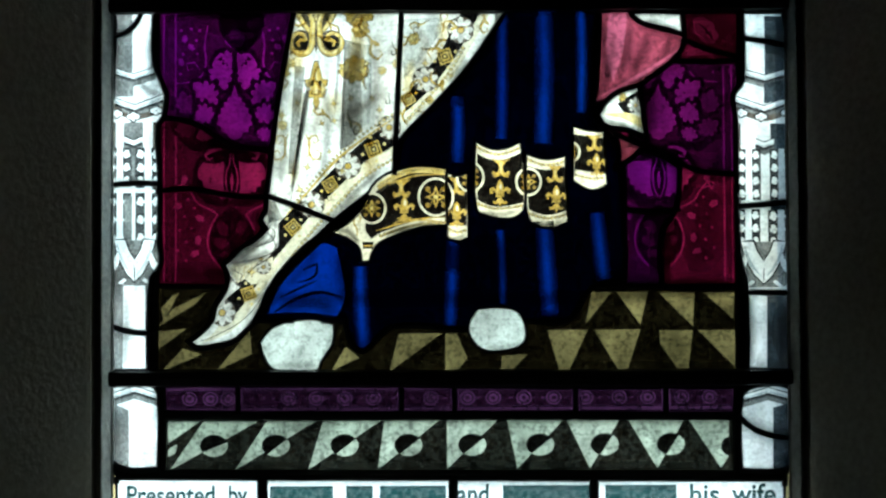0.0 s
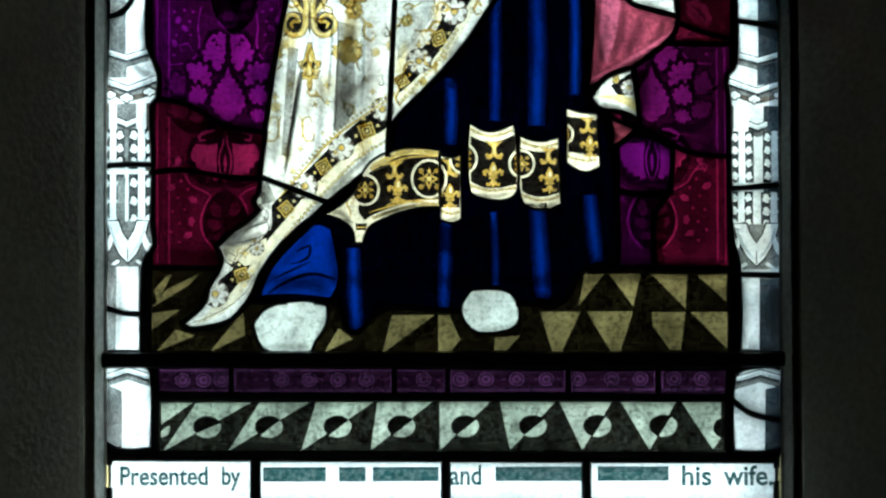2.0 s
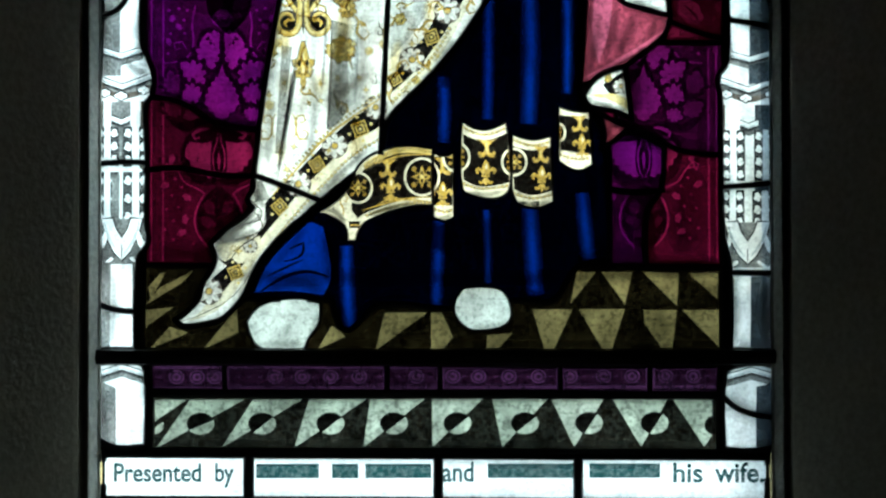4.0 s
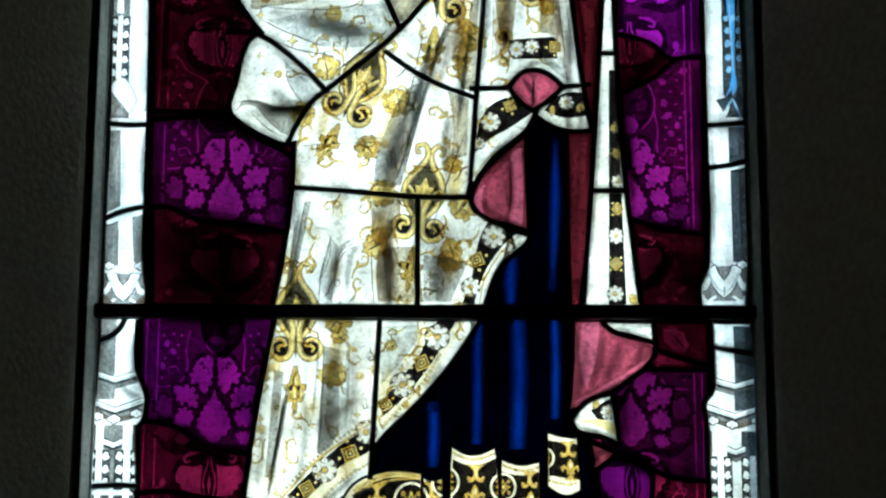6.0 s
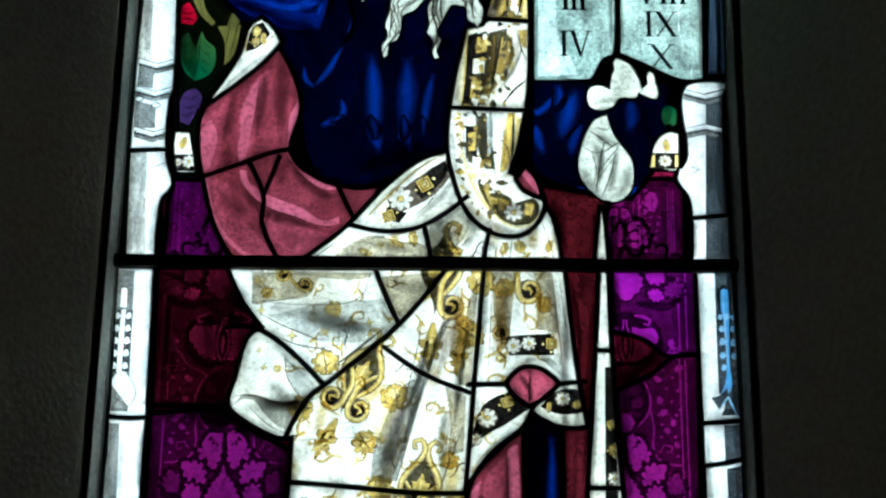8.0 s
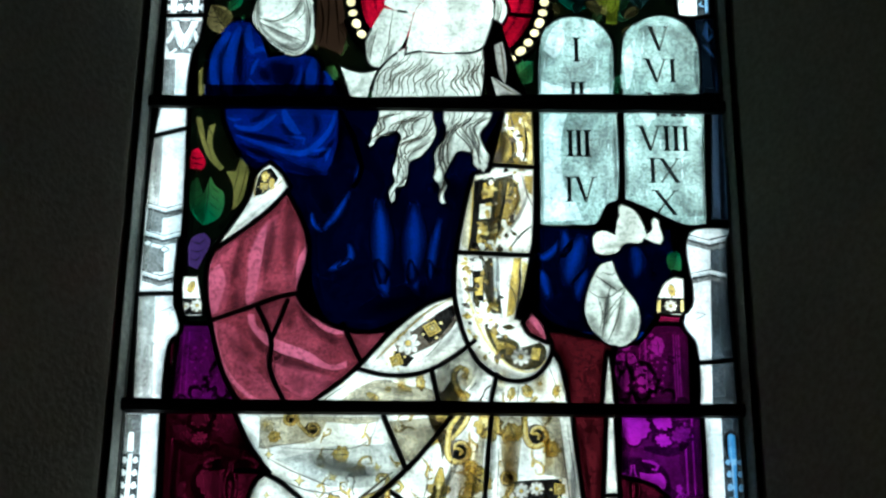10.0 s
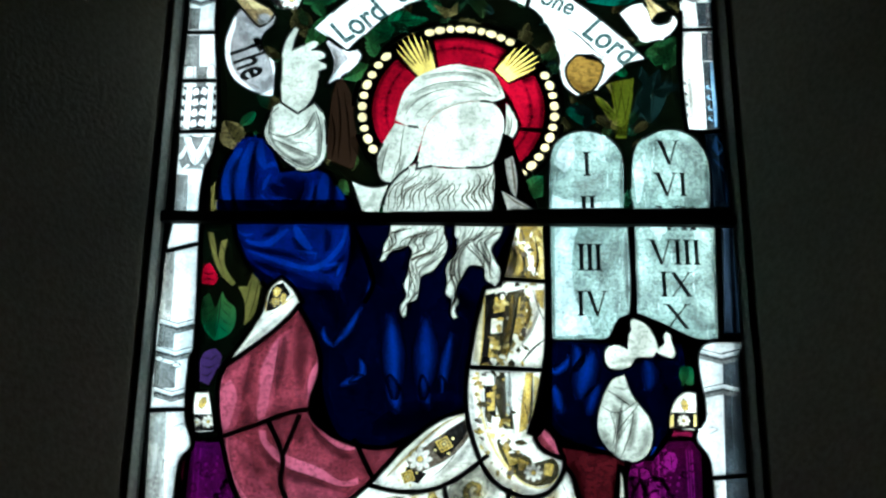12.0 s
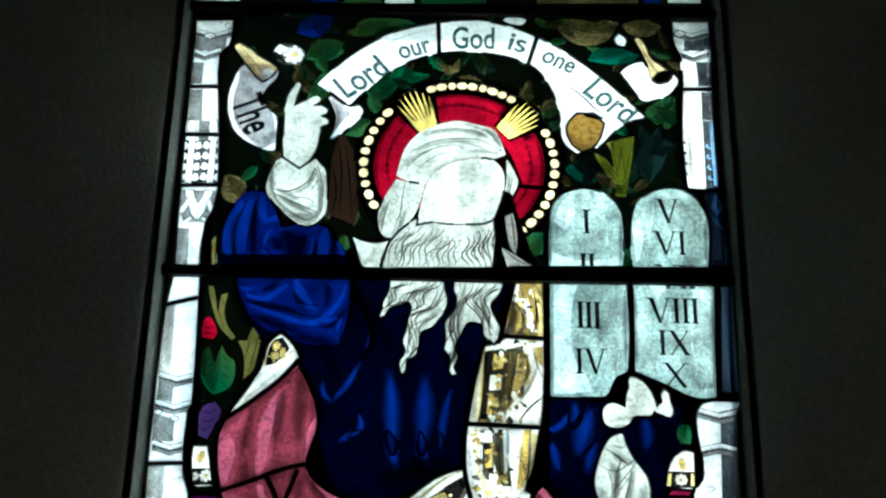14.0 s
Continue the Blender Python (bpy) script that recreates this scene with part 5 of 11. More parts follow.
def numeral(text, u, v, height, width):
    """an incised Roman numeral with thick and thin strokes"""
    wide = {"I": 0.36, "V": 0.95, "X": 0.95}
    total = sum(wide[c] for c in text)
    k = width / total
    x = u - width / 2
    h = height / 2
    t = height * 0.075
    for c in text:
        w = wide[c] * k
        m = x + w / 2
        if c == "I":
            fill(black, [(m - t, v - h), (m + t, v - h), (m + t, v + h), (m - t, v + h)], True)
            for e in (-1, 1):
                fill(black, [(m - 2.1 * t, v + e * h), (m + 2.1 * t, v + e * h), (m + 1.0 * t, v + e * (h - t)), (m - 1.0 * t, v + e * (h - t))], True)
        if c == "V":
            fill(black, [(m - w * 0.42, v + h), (m - w * 0.42 + 2.2 * t, v + h), (m + 1.2 * t, v - h), (m - 0.4 * t, v - h)], True)
            fill(brown, [(m + w * 0.42 - t, v + h), (m + w * 0.42, v + h), (m + 0.8 * t, v - h), (m, v - h)], True)
        if c == "X":
            fill(brown, [(m + w * 0.4 - t, v + h), (m + w * 0.4, v + h), (m - w * 0.4 + t, v - h), (m - w * 0.4, v - h)], True)
            fill(black, [(m - w * 0.42, v + h), (m - w * 0.42 + 2.3 * t, v + h), (m + w * 0.42, v - h), (m + w * 0.42 - 2.3 * t, v - h)], True)
        if c in "VX":
            for e in (-1, 1):
                q = m + e * w * 0.38
                fill(black, [(q - 1.6 * t, v + h), (q + 1.6 * t, v + h), (q + 1.6 * t, v + h - 0.6 * t), (q - 1.6 * t, v + h - 0.6 * t)], True)
        x += w


def chevron(u, v, w, rise, thick=0.5):
    """a raised moulding across a painted shaft, lit on top and shaded beneath"""
    h = w / 2
    p = lambda a, b: [(u - h, v + a), (u, v - rise + a), (u + h, v + a), (u + h, v + b), (u, v - rise + b), (u - h, v + b)]
    fill(under_shade, p(0.0, -0.32), True)
    fill(stone_shade, p(-0.32, -0.75), True)
    fill(black, p(0.02, -0.14), True)
    fill(black, p(thick + 0.12, thick), True)
    fill(None, p(thick, 0.02), True)
    for e in (-1, 1):
        line(matt, 0.16, [(u + e * h * 0.95, v + thick * 0.32), (u + e * 0.1, v - rise + thick * 0.3)], 0.8)


def crockets(u, v0, v1, r, n, rod=0.5, edge=None):
    """an upright rod with pairs of small three-lobed leaves, on a shaded ground"""
    h = rod / 2
    fill(edge or under_shade, [(u - h - 2.0 * r, v0), (u + h + 2.0 * r, v0), (u + h + 2.0 * r, v1), (u - h - 2.0 * r, v1)], True)
    for i in range(n):
        v = v0 + (v1 - v0) * (i + 0.5) / n
        for e in (-1, 1):
            for grow, mat in ((0.14, black), (0.0, None)):
                fill(mat, ellipse(u + e * (h + 0.7 * r), v + 0.5 * r, r * 0.75 + grow, r * 0.62 + grow, 40 * e, 9), True)
                fill(mat, ellipse(u + e * (h + 1.1 * r), v - 0.25 * r, r * 0.6 + grow, r * 0.52 + grow, 0, 9), True)
                fill(mat, ellipse(u + e * (h + 0.5 * r), v - 0.6 * r, r * 0.5 + grow, r * 0.45 + grow, 0, 9), True)
    fill(black, [(u - h * 0.95, v0), (u + h * 0.95, v0), (u + h * 0.85, v1), (u - h * 0.85, v1)], True)
    fill(None, [(u - h * 0.78, v0), (u + h * 0.78, v0), (u + h * 0.68, v1), (u - h * 0.68, v1)], True)
    for i in range(n):
        v = v0 + (v1 - v0) * (i + 0.5) / n
        for e in (-1, 1):
            fill(None, ellipse(u + e * h * 0.9, v, r * 0.5, r * 0.32, 0, 7), True)


def boss(u, v, r):
    """a small carved three-lobed leaf under a moulding"""
    lobes = ((0, 0.35, 0.5), (-0.62, 0.1, 0.44), (0.62, 0.1, 0.44), (0, -0.35, 0.34))
    for grow, mat in ((0.14, black), (0.0, None)):
        for x, y, k in lobes:
            fill(mat, ellipse(u + x * r, v + y * r, k * r + grow, n=9), True)
    fill(stone_shade, ellipse(u, v + 0.1 * r, 0.16 * r, n=6), True)


def shield(u, v, w, h):
    """the pointed foot of a canopy pinnacle: a lit band folded round a dark gusset, curling out at both sides"""
    a = w / 2
    fill(stone_shade, [(u - a, v + h * 0.5), (u + a, v + h * 0.5), (u + a * 1.05, v - h * 0.2), (u + a * 0.7, v - h * 0.6), (u - a * 0.7, v - h * 0.6), (u - a * 1.05, v - h * 0.2)], True)
    band = [(-0.78, 0.5), (-0.62, 0.1), (-0.3, -0.3), (0, -0.5), (0.3, -0.3), (0.62, 0.1), (0.78, 0.5), (0.36, 0.5), (0.24, 0.26), (0, 0.02), (-0.24, 0.26), (-0.36, 0.5)]
    grown = [(x * 1.09, y * 1.06 - 0.02) for x, y in band[:7]] + [(x * 0.88, y + 0.05) for x, y in band[7:]]
    fill(black, moved([(x * a, y * h) for x, y in grown], u, v), True)
    fill(None, moved([(x * a, y * h) for x, y in band], u, v), True)
    for e in (-1, 1):
        curl = [(0.62, 0.28), (0.82, -0.02), (1.02, -0.12), (0.98, -0.3), (0.76, -0.24), (0.58, 0.0)]
        fill(black, moved([(x * a * 1.03, y * h - 0.05) for x, y in curl], u, v, 1, 0, e))
        fill(None, moved([(x * a, y * h) for x, y in curl], u, v, 1, 0, e))
        fill(None, moved([(0.4 * a, -0.42 * h), (0.78 * a, -0.62 * h), (0.7 * a, -0.68 * h), (0.3 * a, -0.47 * h)], u, v, 1, 0, e), True)
        line(matt, 0.3, moved([(0.66 * a, 0.42 * h), (0.5 * a, 0.05 * h), (0.1 * a, -0.34 * h)], u, v, 1, 0, e), 0.3)
    line(black, 0.12, [(u, v - h * 0.48), (u, v - h * 0.14)], 0.6)


group("chequer_border", "chequer_pane")
fill(umber, [(-30.2, 9.0), (27.6, 8.7), (27.6, 2.9), (-30.2, 3.2)], True)
TOP, FOOT = 8.40, 3.51
for a, b, c in ((-26.1, -20.6, -29.5), (-19.7, -14.7, -22.9), (-14.0, -8.2, -15.5), (-7.8, -2.3, -8.5), (-1.5, 3.6, -1.5), (4.6, 10.2, 5.6), (10.6, 15.9, 12.9), (16.8, 22.4, 19.7)):
    fill(None, [(a, TOP), (b, TOP), (c, FOOT)], True)
    mid, way = Vector(((b + c) / 2, (TOP + FOOT) / 2)), Vector((b - c, TOP - FOOT))
    ring = ellipse(mid.x, mid.y, 1.42, 1.12, 0, 20)
    fill(black, ring, True)
    fill(None, [q for q in ring if way.cross(Vector(q) - mid) <= 0.02], True)
fill(None, [(22.9, TOP), (26.9, TOP), (26.9, 4.8), (26.1, FOOT)], True)
fill(black, ellipse(27.1, 5.7, 1.0), True)
fill(None, [(-29.7, TOP), (-26.5, TOP), (-29.7, 6.2)], True)
fill(None, [(-29.7, 4.9), (-29.0, 5.2), (-28.8, 6.1), (-29.7, 5.5)])
group("floor_chequer", "floor_pane")
fill(umber, [(-31.1, 22.2), (28.1, 21.8), (28.0, 12.9), (-31.1, 13.3)], True)
fill(None, [(-30.7, 18.0), (-26.9, 20.3), (-25.8, 21.5), (-29.2, 19.8)], True)
fill(None, [(-31.0, 15.5), (-30.8, 17.5), (-27.8, 17.8)], True)
fill(None, [(-30.3, 13.5), (-28.2, 15.8), (-26.3, 15.2)], True)
fill(None, [(-24.8, 13.5), (-21.4, 17.6), (-21.2, 15.2)], True)
fill(None, [(-13.2, 13.4), (-11.7, 15.9), (-10.3, 14.8)], True)
fill(None, [(-7.3, 13.3), (-6.3, 17.2), (-2.0, 17.2)], True)
fill(None, [(-1.6, 13.3), (-1.6, 17.2), (-0.5, 17.2), (0.6, 14.7), (-0.5, 13.3)], True)
fill(None, [(4.0, 13.3), (4.1, 14.9), (6.7, 15.1), (5.1, 13.4)], True)
fill(None, [(12.6, 18.1), (13.2, 21.3), (15.2, 21.3)], True)
fill(None, [(15.7, 21.3), (18.9, 21.3), (18.1, 18.0)], True)
fill(None, [(19.9, 21.3), (23.6, 21.2), (23.4, 17.8)], True)
fill(None, [(24.5, 21.2), (27.6, 21.2), (27.5, 18.5)], True)
fill(None, [(8.7, 17.5), (12.8, 17.5), (10.9, 13.5), (9.9, 13.5)], True)
fill(None, [(13.4, 17.5), (18.1, 17.5), (16.8, 13.5), (15.8, 13.5)], True)
fill(None, [(20.0, 17.4), (23.4, 17.4), (22.9, 13.6), (21.8, 13.6), (20.1, 16.0)], True)
fill(None, [(23.9, 17.4), (27.7, 17.4), (27.7, 13.6)], True)
fill(None, [(-30.4, 19.8), (-29.2, 21.2), (-28.6, 21.4), (-30.1, 18.6)], True)
soft(soft_dark, 2.0, 0.6, [(-29.8, 21.2), (-17.8, 20.9), (5.2, 20.7), (27.4, 20.8)])
group("frieze_paint", "frieze_pane")
for a, b in ((-30.1, -22.9), (-22.1, -6.5), (-5.8, -1.1), (-0.3, 11.1), (11.9, 20.2), (21.1, 27.3)):
    fill(thin_ground, [(a, 9.90), (b, 9.90), (b, 11.35), (a, 11.35)], True)
    for v in (9.80, 11.45, 9.35, 11.90):
        line(ground, 0.12, [(a, v), (b, v)], 1.0)
    for k in range(int((b - a) / 1.1)):
        line(None, 0.16, [(a + 0.7 + 1.1 * k, 10.63), (a + 1.1 + 1.1 * k, 10.74)], 0.8)
for u in (-27.5, -25.4, -23.6, -17.5, -14.7, -11.8, -8.9, -3.1, 0.6, 3.2, 6.3, 9.3, 12.5, 15.9, 18.8, 22.2, 25.0):
    for r, m in ((0.86, ground), (0.74, None), (0.58, ground), (0.44, None), (0.2, thin_ground)):
        fill(m, ellipse(u, 10.68, r * 1.1, r), True)
group("curtain_ground", "curtain_pane")
fill(thin_ground, [(-31.3, 50.4), (-15.9, 50.3), (-16.0, 22.0), (-31.4, 22.1)], True)
fill(thin_ground, [(16.7, 45.3), (28.4, 45.2), (28.1, 21.7), (16.5, 21.8)], True)
stripes(-30.1, 22.4, -28.9, 50.1, 2)
stripes(26.7, 22.2, 27.5, 44.9, 2)
soft(soft_black, 5.0, 0.6, [(-18.2, 49.6), (-18.2, 43.3), (-18.8, 36.4)])
soft(soft_black, 3.0, 0.6, [(-30.9, 49.1), (-30.9, 44.0), (-30.9, 39.3)])
soft(soft_black, 4.0, 0.8, [(-29.8, 39.0), (-23.4, 36.1), (-19.4, 35.7)])
soft(soft_black, 4.0, 0.7, [(-22.3, 27.2), (-23.5, 23.8), (-26.4, 22.3)])
soft(soft_black, 3.0, 0.7, [(-19.4, 28.9), (-21.8, 26.0), (-24.1, 23.8)])
soft(soft_black, 2.5, 0.7, [(-29.2, 49.7), (-23.4, 50.0), (-18.8, 49.6)])
soft(soft_black, 4.0, 0.8, [(18.5, 44.1), (19.1, 40.1), (17.9, 36.6)])
soft(soft_black, 3.0, 0.8, [(17.0, 29.5), (19.5, 29.2), (21.8, 29.6)])
soft(soft_black, 2.0, 0.8, [(20.4, 28.6), (20.8, 25.7), (20.7, 22.0)])
soft(soft_black, 2.5, 0.8, [(17.3, 35.4), (19.0, 35.6), (22.4, 33.7)])
soft(soft_black, 2.5, 0.6, [(17.8, 22.3), (22.3, 21.8), (27.4, 22.0)])
damask(-22.9, 39.8, 3.39, 0)
ogee(-23.2, 32.6, 3.44, 0)
damask(20.1, 39.6, 3.44, 0)
ogee(20.1, 32.6, 3.44, 0)
group("top_damask", "curtain_pane")
fill(thin_ground, [(22.4, 49.7), (28.5, 49.7), (28.4, 45.1), (25.4, 45.8), (22.4, 46.9)], True)
leaf(24.9, 47.8, 1.26, 40, None)
group("skirt_fold", "blue_robe_pane")
fill(black, [(-21.7, 50.4), (17.4, 50.0), (17.1, 14.9), (-21.8, 15.2)], True)
strip(1.7, [(-10.2, 24.0), (-10.1, 19.4), (-9.8, 15.6)])
strip(1.5, [(-0.8, 26.5), (-0.9, 22.2), (-1.1, 17.8)])
strip(1.0, [(4.0, 27.6), (4.2, 23.9), (4.2, 20.2)])
strip(2.0, [(8.4, 28.5), (8.7, 23.9), (9.0, 18.9)])
strip(1.7, [(13.8, 29.3), (14.1, 25.6), (14.5, 22.2)])
strip(1.5, [(-0.3, 41.2), (-0.2, 38.3), (-0.3, 34.5)])
strip(1.4, [(4.3, 50.4), (4.3, 43.5), (4.2, 36.9)])
strip(2.1, [(8.5, 50.3), (8.6, 43.4), (8.4, 36.4)])
strip(1.3, [(12.3, 49.8), (12.4, 44.6), (12.3, 39.5)])
soft(soft_black, 3.0, 0.9, [(-1.1, 26.7), (-0.7, 24.5), (-0.8, 23.1)])
soft(soft_black, 3.0, 0.7, [(4.2, 27.4), (4.2, 23.9), (4.2, 20.5)])
soft(soft_black, 1.6, 0.9, [(-0.3, 40.0), (-0.1, 41.2), (-0.3, 41.7)])
soft(soft_black, 1.4, 0.8, [(7.8, 18.8), (8.9, 18.9), (10.1, 18.8)])
soft(soft_black, 1.2, 0.8, [(-1.9, 17.6), (-1.1, 17.6), (-0.2, 17.6)])
fill(None, [(-19.5, 19.3), (-18.3, 22.0), (-16.0, 24.6), (-14.3, 26.3), (-12.6, 25.9), (-12.0, 23.1), (-11.8, 20.8), (-12.6, 19.0), (-16.0, 19.4)])
line(night, 0.4, [(-18.9, 19.4), (-16.6, 20.8), (-14.3, 21.4), (-12.0, 20.8)])
line(night, 0.25, [(-18.3, 20.9), (-16.0, 22.0), (-14.6, 22.6)])
line(night, 0.3, [(-16.0, 23.7), (-14.6, 24.3), (-14.8, 23.1), (-16.6, 22.4)])
soft(soft_black, 2.2, 0.7, [(-18.9, 19.4), (-15.5, 20.3), (-12.0, 19.2)])
soft(soft_black, 2.4, 0.7, [(-12.6, 25.4), (-11.9, 23.1), (-11.7, 19.7)])
soft(soft_black, 1.6, 0.5, [(-17.8, 22.0), (-16.0, 23.7), (-14.3, 26.0)])
group("hem_paint", "hem_pane")
fill(black, [(-9.7, 28.0), (-8.5, 31.7), (-5.0, 33.5), (-1.4, 33.2), (-1.4, 28.9), (-4.5, 28.6), (-8.1, 27.4), (-9.0, 26.8)])
fill(pale_stain, [(-8.4, 32.4), (-5.0, 34.0), (-1.4, 33.8), (-1.4, 33.2), (-5.0, 33.4), (-8.3, 31.8)])
line(brown, 0.1, [(-8.3, 31.6), (-5.0, 33.1), (-1.4, 33.0)])
line(stain, 0.18, [(-8.6, 27.6), (-4.5, 28.7), (-1.4, 29.0)])
fill(black, [(-1.3, 33.1), (0.7, 33.1), (0.6, 28.1), (-1.3, 28.1)], True)
fill(black, [(1.7, 35.4), (3.7, 34.7), (6.2, 35.5), (6.4, 30.4), (3.5, 30.0), (1.7, 30.7)])
fill(black, [(6.6, 34.2), (8.7, 33.7), (10.7, 34.1), (10.8, 29.6), (8.7, 29.1), (6.9, 29.7)])
fill(black, [(11.5, 37.3), (14.6, 36.9), (14.7, 33.2), (11.6, 33.7)])
anchor(-6.0, 31.8, 1.05)
anchor(-0.4, 32.0, 1.05)
anchor(4.1, 33.8, 1.05)
anchor(9.6, 33.2, 1.0)
anchor(13.6, 36.3, 0.95)
fleur(-5.7, 29.7, 1.45, 0)
fleur(-0.4, 29.1, 1.45, 0)
fleur(4.0, 31.3, 1.45, 0)
fleur(9.7, 30.7, 1.45, 0)
fleur(13.8, 34.1, 1.35, 0)
medallion(-2.5, 31.0, 1.85)
medallion(-9.0, 29.9, 1.5)
medallion(1.0, 33.0, 1.45)
medallion(6.9, 32.5, 1.35)
medallion(11.2, 35.5, 1.0)
line(stain, 0.22, [(-8.0, 32.3), (-6.5, 32.6), (-4.5, 33.2), (-1.7, 33.3)])
line(stain, 0.2, [(-6.9, 28.3), (-5.7, 28.7), (-4.4, 28.7), (-1.7, 28.5)])
twig(-10.9, 28.1, 1.1, 20)
fill(black, [(-10.0, 26.5), (-8.8, 26.5), (-8.9, 25.8), (-9.9, 25.8)])
line(stain, 0.2, [(-9.9, 26.1), (-8.8, 26.1)])
scallops(0.22, 0.42, [(-8.1, 27.1), (-4.5, 28.2), (-1.4, 28.4)])
scallops(0.2, 0.4, [(-8.3, 32.1), (-5.0, 33.7), (-1.4, 33.5)])
scallops(0.2, 0.4, [(-1.1, 27.7), (-0.2, 27.4), (0.6, 27.7)])
scallops(0.2, 0.4, [(-1.1, 33.4), (-0.2, 33.2), (0.7, 33.3)])
scallops(0.2, 0.4, [(1.8, 30.3), (3.5, 29.8), (6.3, 30.1)])
scallops(0.2, 0.4, [(1.7, 36.1), (3.7, 35.3), (6.1, 36.0)])
scallops(0.2, 0.4, [(6.9, 29.3), (8.8, 28.8), (10.8, 29.2)])
scallops(0.2, 0.4, [(6.8, 34.8), (8.7, 34.2), (10.7, 34.6)])
scallops(0.18, 0.4, [(11.6, 33.2), (13.3, 32.8), (14.7, 32.9)])
line(brown, 0.06, [(-12.0, 27.2), (-9.7, 26.5)])
soft(soft_grey, 1.4, 0.9, [(-8.4, 27.1), (-5.1, 27.8), (-1.4, 27.8)])
soft(soft_grey, 0.9, 0.8, [(-1.1, 27.1), (-0.2, 26.8), (0.6, 27.4)])
soft(soft_grey, 0.9, 0.8, [(1.7, 29.5), (3.5, 29.2), (6.1, 29.5)])
soft(soft_grey, 0.9, 0.8, [(6.9, 28.6), (8.9, 28.1), (10.8, 28.7)])
soft(soft_grey, 1.0, 0.9, [(-12.8, 27.5), (-11.4, 27.5), (-10.2, 26.0)])
soft(soft_brown, 1.0, 0.8, [(-1.4, 33.9), (-1.2, 31.1), (-1.3, 27.0)])
soft(soft_brown, 0.9, 0.8, [(6.3, 36.2), (6.5, 33.3), (6.5, 29.3)])
soft(soft_brown, 1.0, 0.6, [(11.6, 37.9), (11.7, 35.5), (11.6, 32.7)])
group("lining_fold", "lining_pane")
fill(rose_shade, [(13.2, 50.0), (23.3, 50.0), (23.3, 33.5), (13.2, 33.5)], True)
line(None, 0.4, [(13.9, 41.0), (16.8, 42.4), (19.7, 44.1), (22.1, 45.8)])
fill(None, [(15.2, 49.6), (17.0, 49.6), (16.6, 46.0), (15.6, 42.6), (14.9, 45.0)])
soft(soft_dark, 1.4, 0.6, [(17.3, 49.0), (17.0, 46.0), (16.0, 42.6)])
soft(soft_dark, 1.2, 0.6, [(14.6, 49.0), (14.8, 45.0), (15.4, 42.4)])
soft(soft_dark, 1.6, 0.7, [(15.7, 48.2), (15.3, 44.7), (14.3, 41.0)])
soft(soft_dark, 2.0, 0.6, [(19.1, 47.6), (18.6, 45.9), (17.4, 43.0)])
soft(soft_grey, 1.2, 0.7, [(21.4, 47.3), (20.9, 45.8), (19.7, 44.4)])
soft(soft_dark, 1.2, 0.8, [(15.9, 34.4), (17.0, 36.1), (18.5, 36.0)])
line(brown, 0.1, [(13.8, 40.6), (16.8, 42.0), (19.7, 43.7), (22.3, 45.6)])
group("mantle_border", "mantle_pane")
fill(cream_stain, [(-5.5, 38.3), (-5.5, 39.6), (-3.6, 41.7), (-1.0, 44.9), (0.5, 47.5), (2.2, 49.8), (3.2, 49.8), (1.6, 47.1), (-0.4, 43.7), (-2.7, 41.0)])
fill(black, [(-5.5, 39.7), (-5.5, 41.1), (-3.6, 43.8), (-2.0, 45.7), (-0.4, 48.9), (0.5, 49.9), (2.2, 49.9), (0.8, 47.4), (-0.7, 44.9), (-3.3, 41.7)])
flower(0.1, 48.0, 1.55, 0)
jewel(-1.5, 45.3, 1.03, 20)
flower(-3.5, 43.0, 1.49, 10)
jewel(-5.3, 41.0, 0.92, 30)
fill(cream_stain, [(-6.5, 39.1), (-6.5, 35.8), (-9.7, 33.3), (-12.0, 31.1), (-14.2, 28.9), (-16.6, 26.1), (-18.9, 23.3), (-20.6, 20.9), (-22.1, 18.6), (-23.8, 17.2), (-26.4, 16.3), (-24.6, 18.0), (-23.9, 20.9), (-21.8, 23.8), (-19.4, 26.6), (-17.1, 29.4), (-14.3, 32.3), (-10.8, 35.3), (-8.5, 37.3)])
fill(black, [(-6.5, 38.6), (-6.5, 36.5), (-9.7, 34.6), (-12.2, 32.2), (-14.6, 29.9), (-17.0, 27.0), (-19.5, 24.0), (-21.2, 21.4), (-22.8, 19.3), (-24.1, 18.5), (-24.5, 19.3), (-23.2, 21.8), (-21.2, 24.9), (-18.3, 28.6), (-15.4, 31.4), (-11.9, 34.9), (-9.1, 37.3)])
flower(-7.2, 38.1, 1.38, 0)
jewel(-8.8, 35.9, 1.09, 20)
flower(-11.4, 34.2, 1.49, 0)
jewel(-13.2, 32.3, 0.97, 30)
flower(-15.1, 30.3, 1.50, 10)
jewel(-17.0, 28.0, 0.97, 40)
flower(-20.2, 24.6, 1.37, 0)
jewel(-21.5, 21.3, 0.98, 20)
flower(-24.2, 19.4, 1.55, 0)
line(stain, 0.28, [(-6.6, 39.1), (-9.6, 37.1), (-12.5, 34.9), (-15.4, 31.7), (-17.7, 29.2)])
line(cream_stain, 0.3, [(-6.8, 35.0), (-9.7, 33.1), (-12.0, 30.9), (-14.3, 28.6), (-16.6, 25.9), (-18.9, 23.0)])
line(brown, 0.09, [(-27.2, 16.3), (-24.6, 17.2), (-21.8, 18.9), (-19.5, 22.0)])
fill(cream_stain, [(-23.6, 23.3), (-21.8, 24.9), (-19.4, 27.5), (-19.7, 28.9), (-21.2, 26.3), (-22.9, 24.6)])
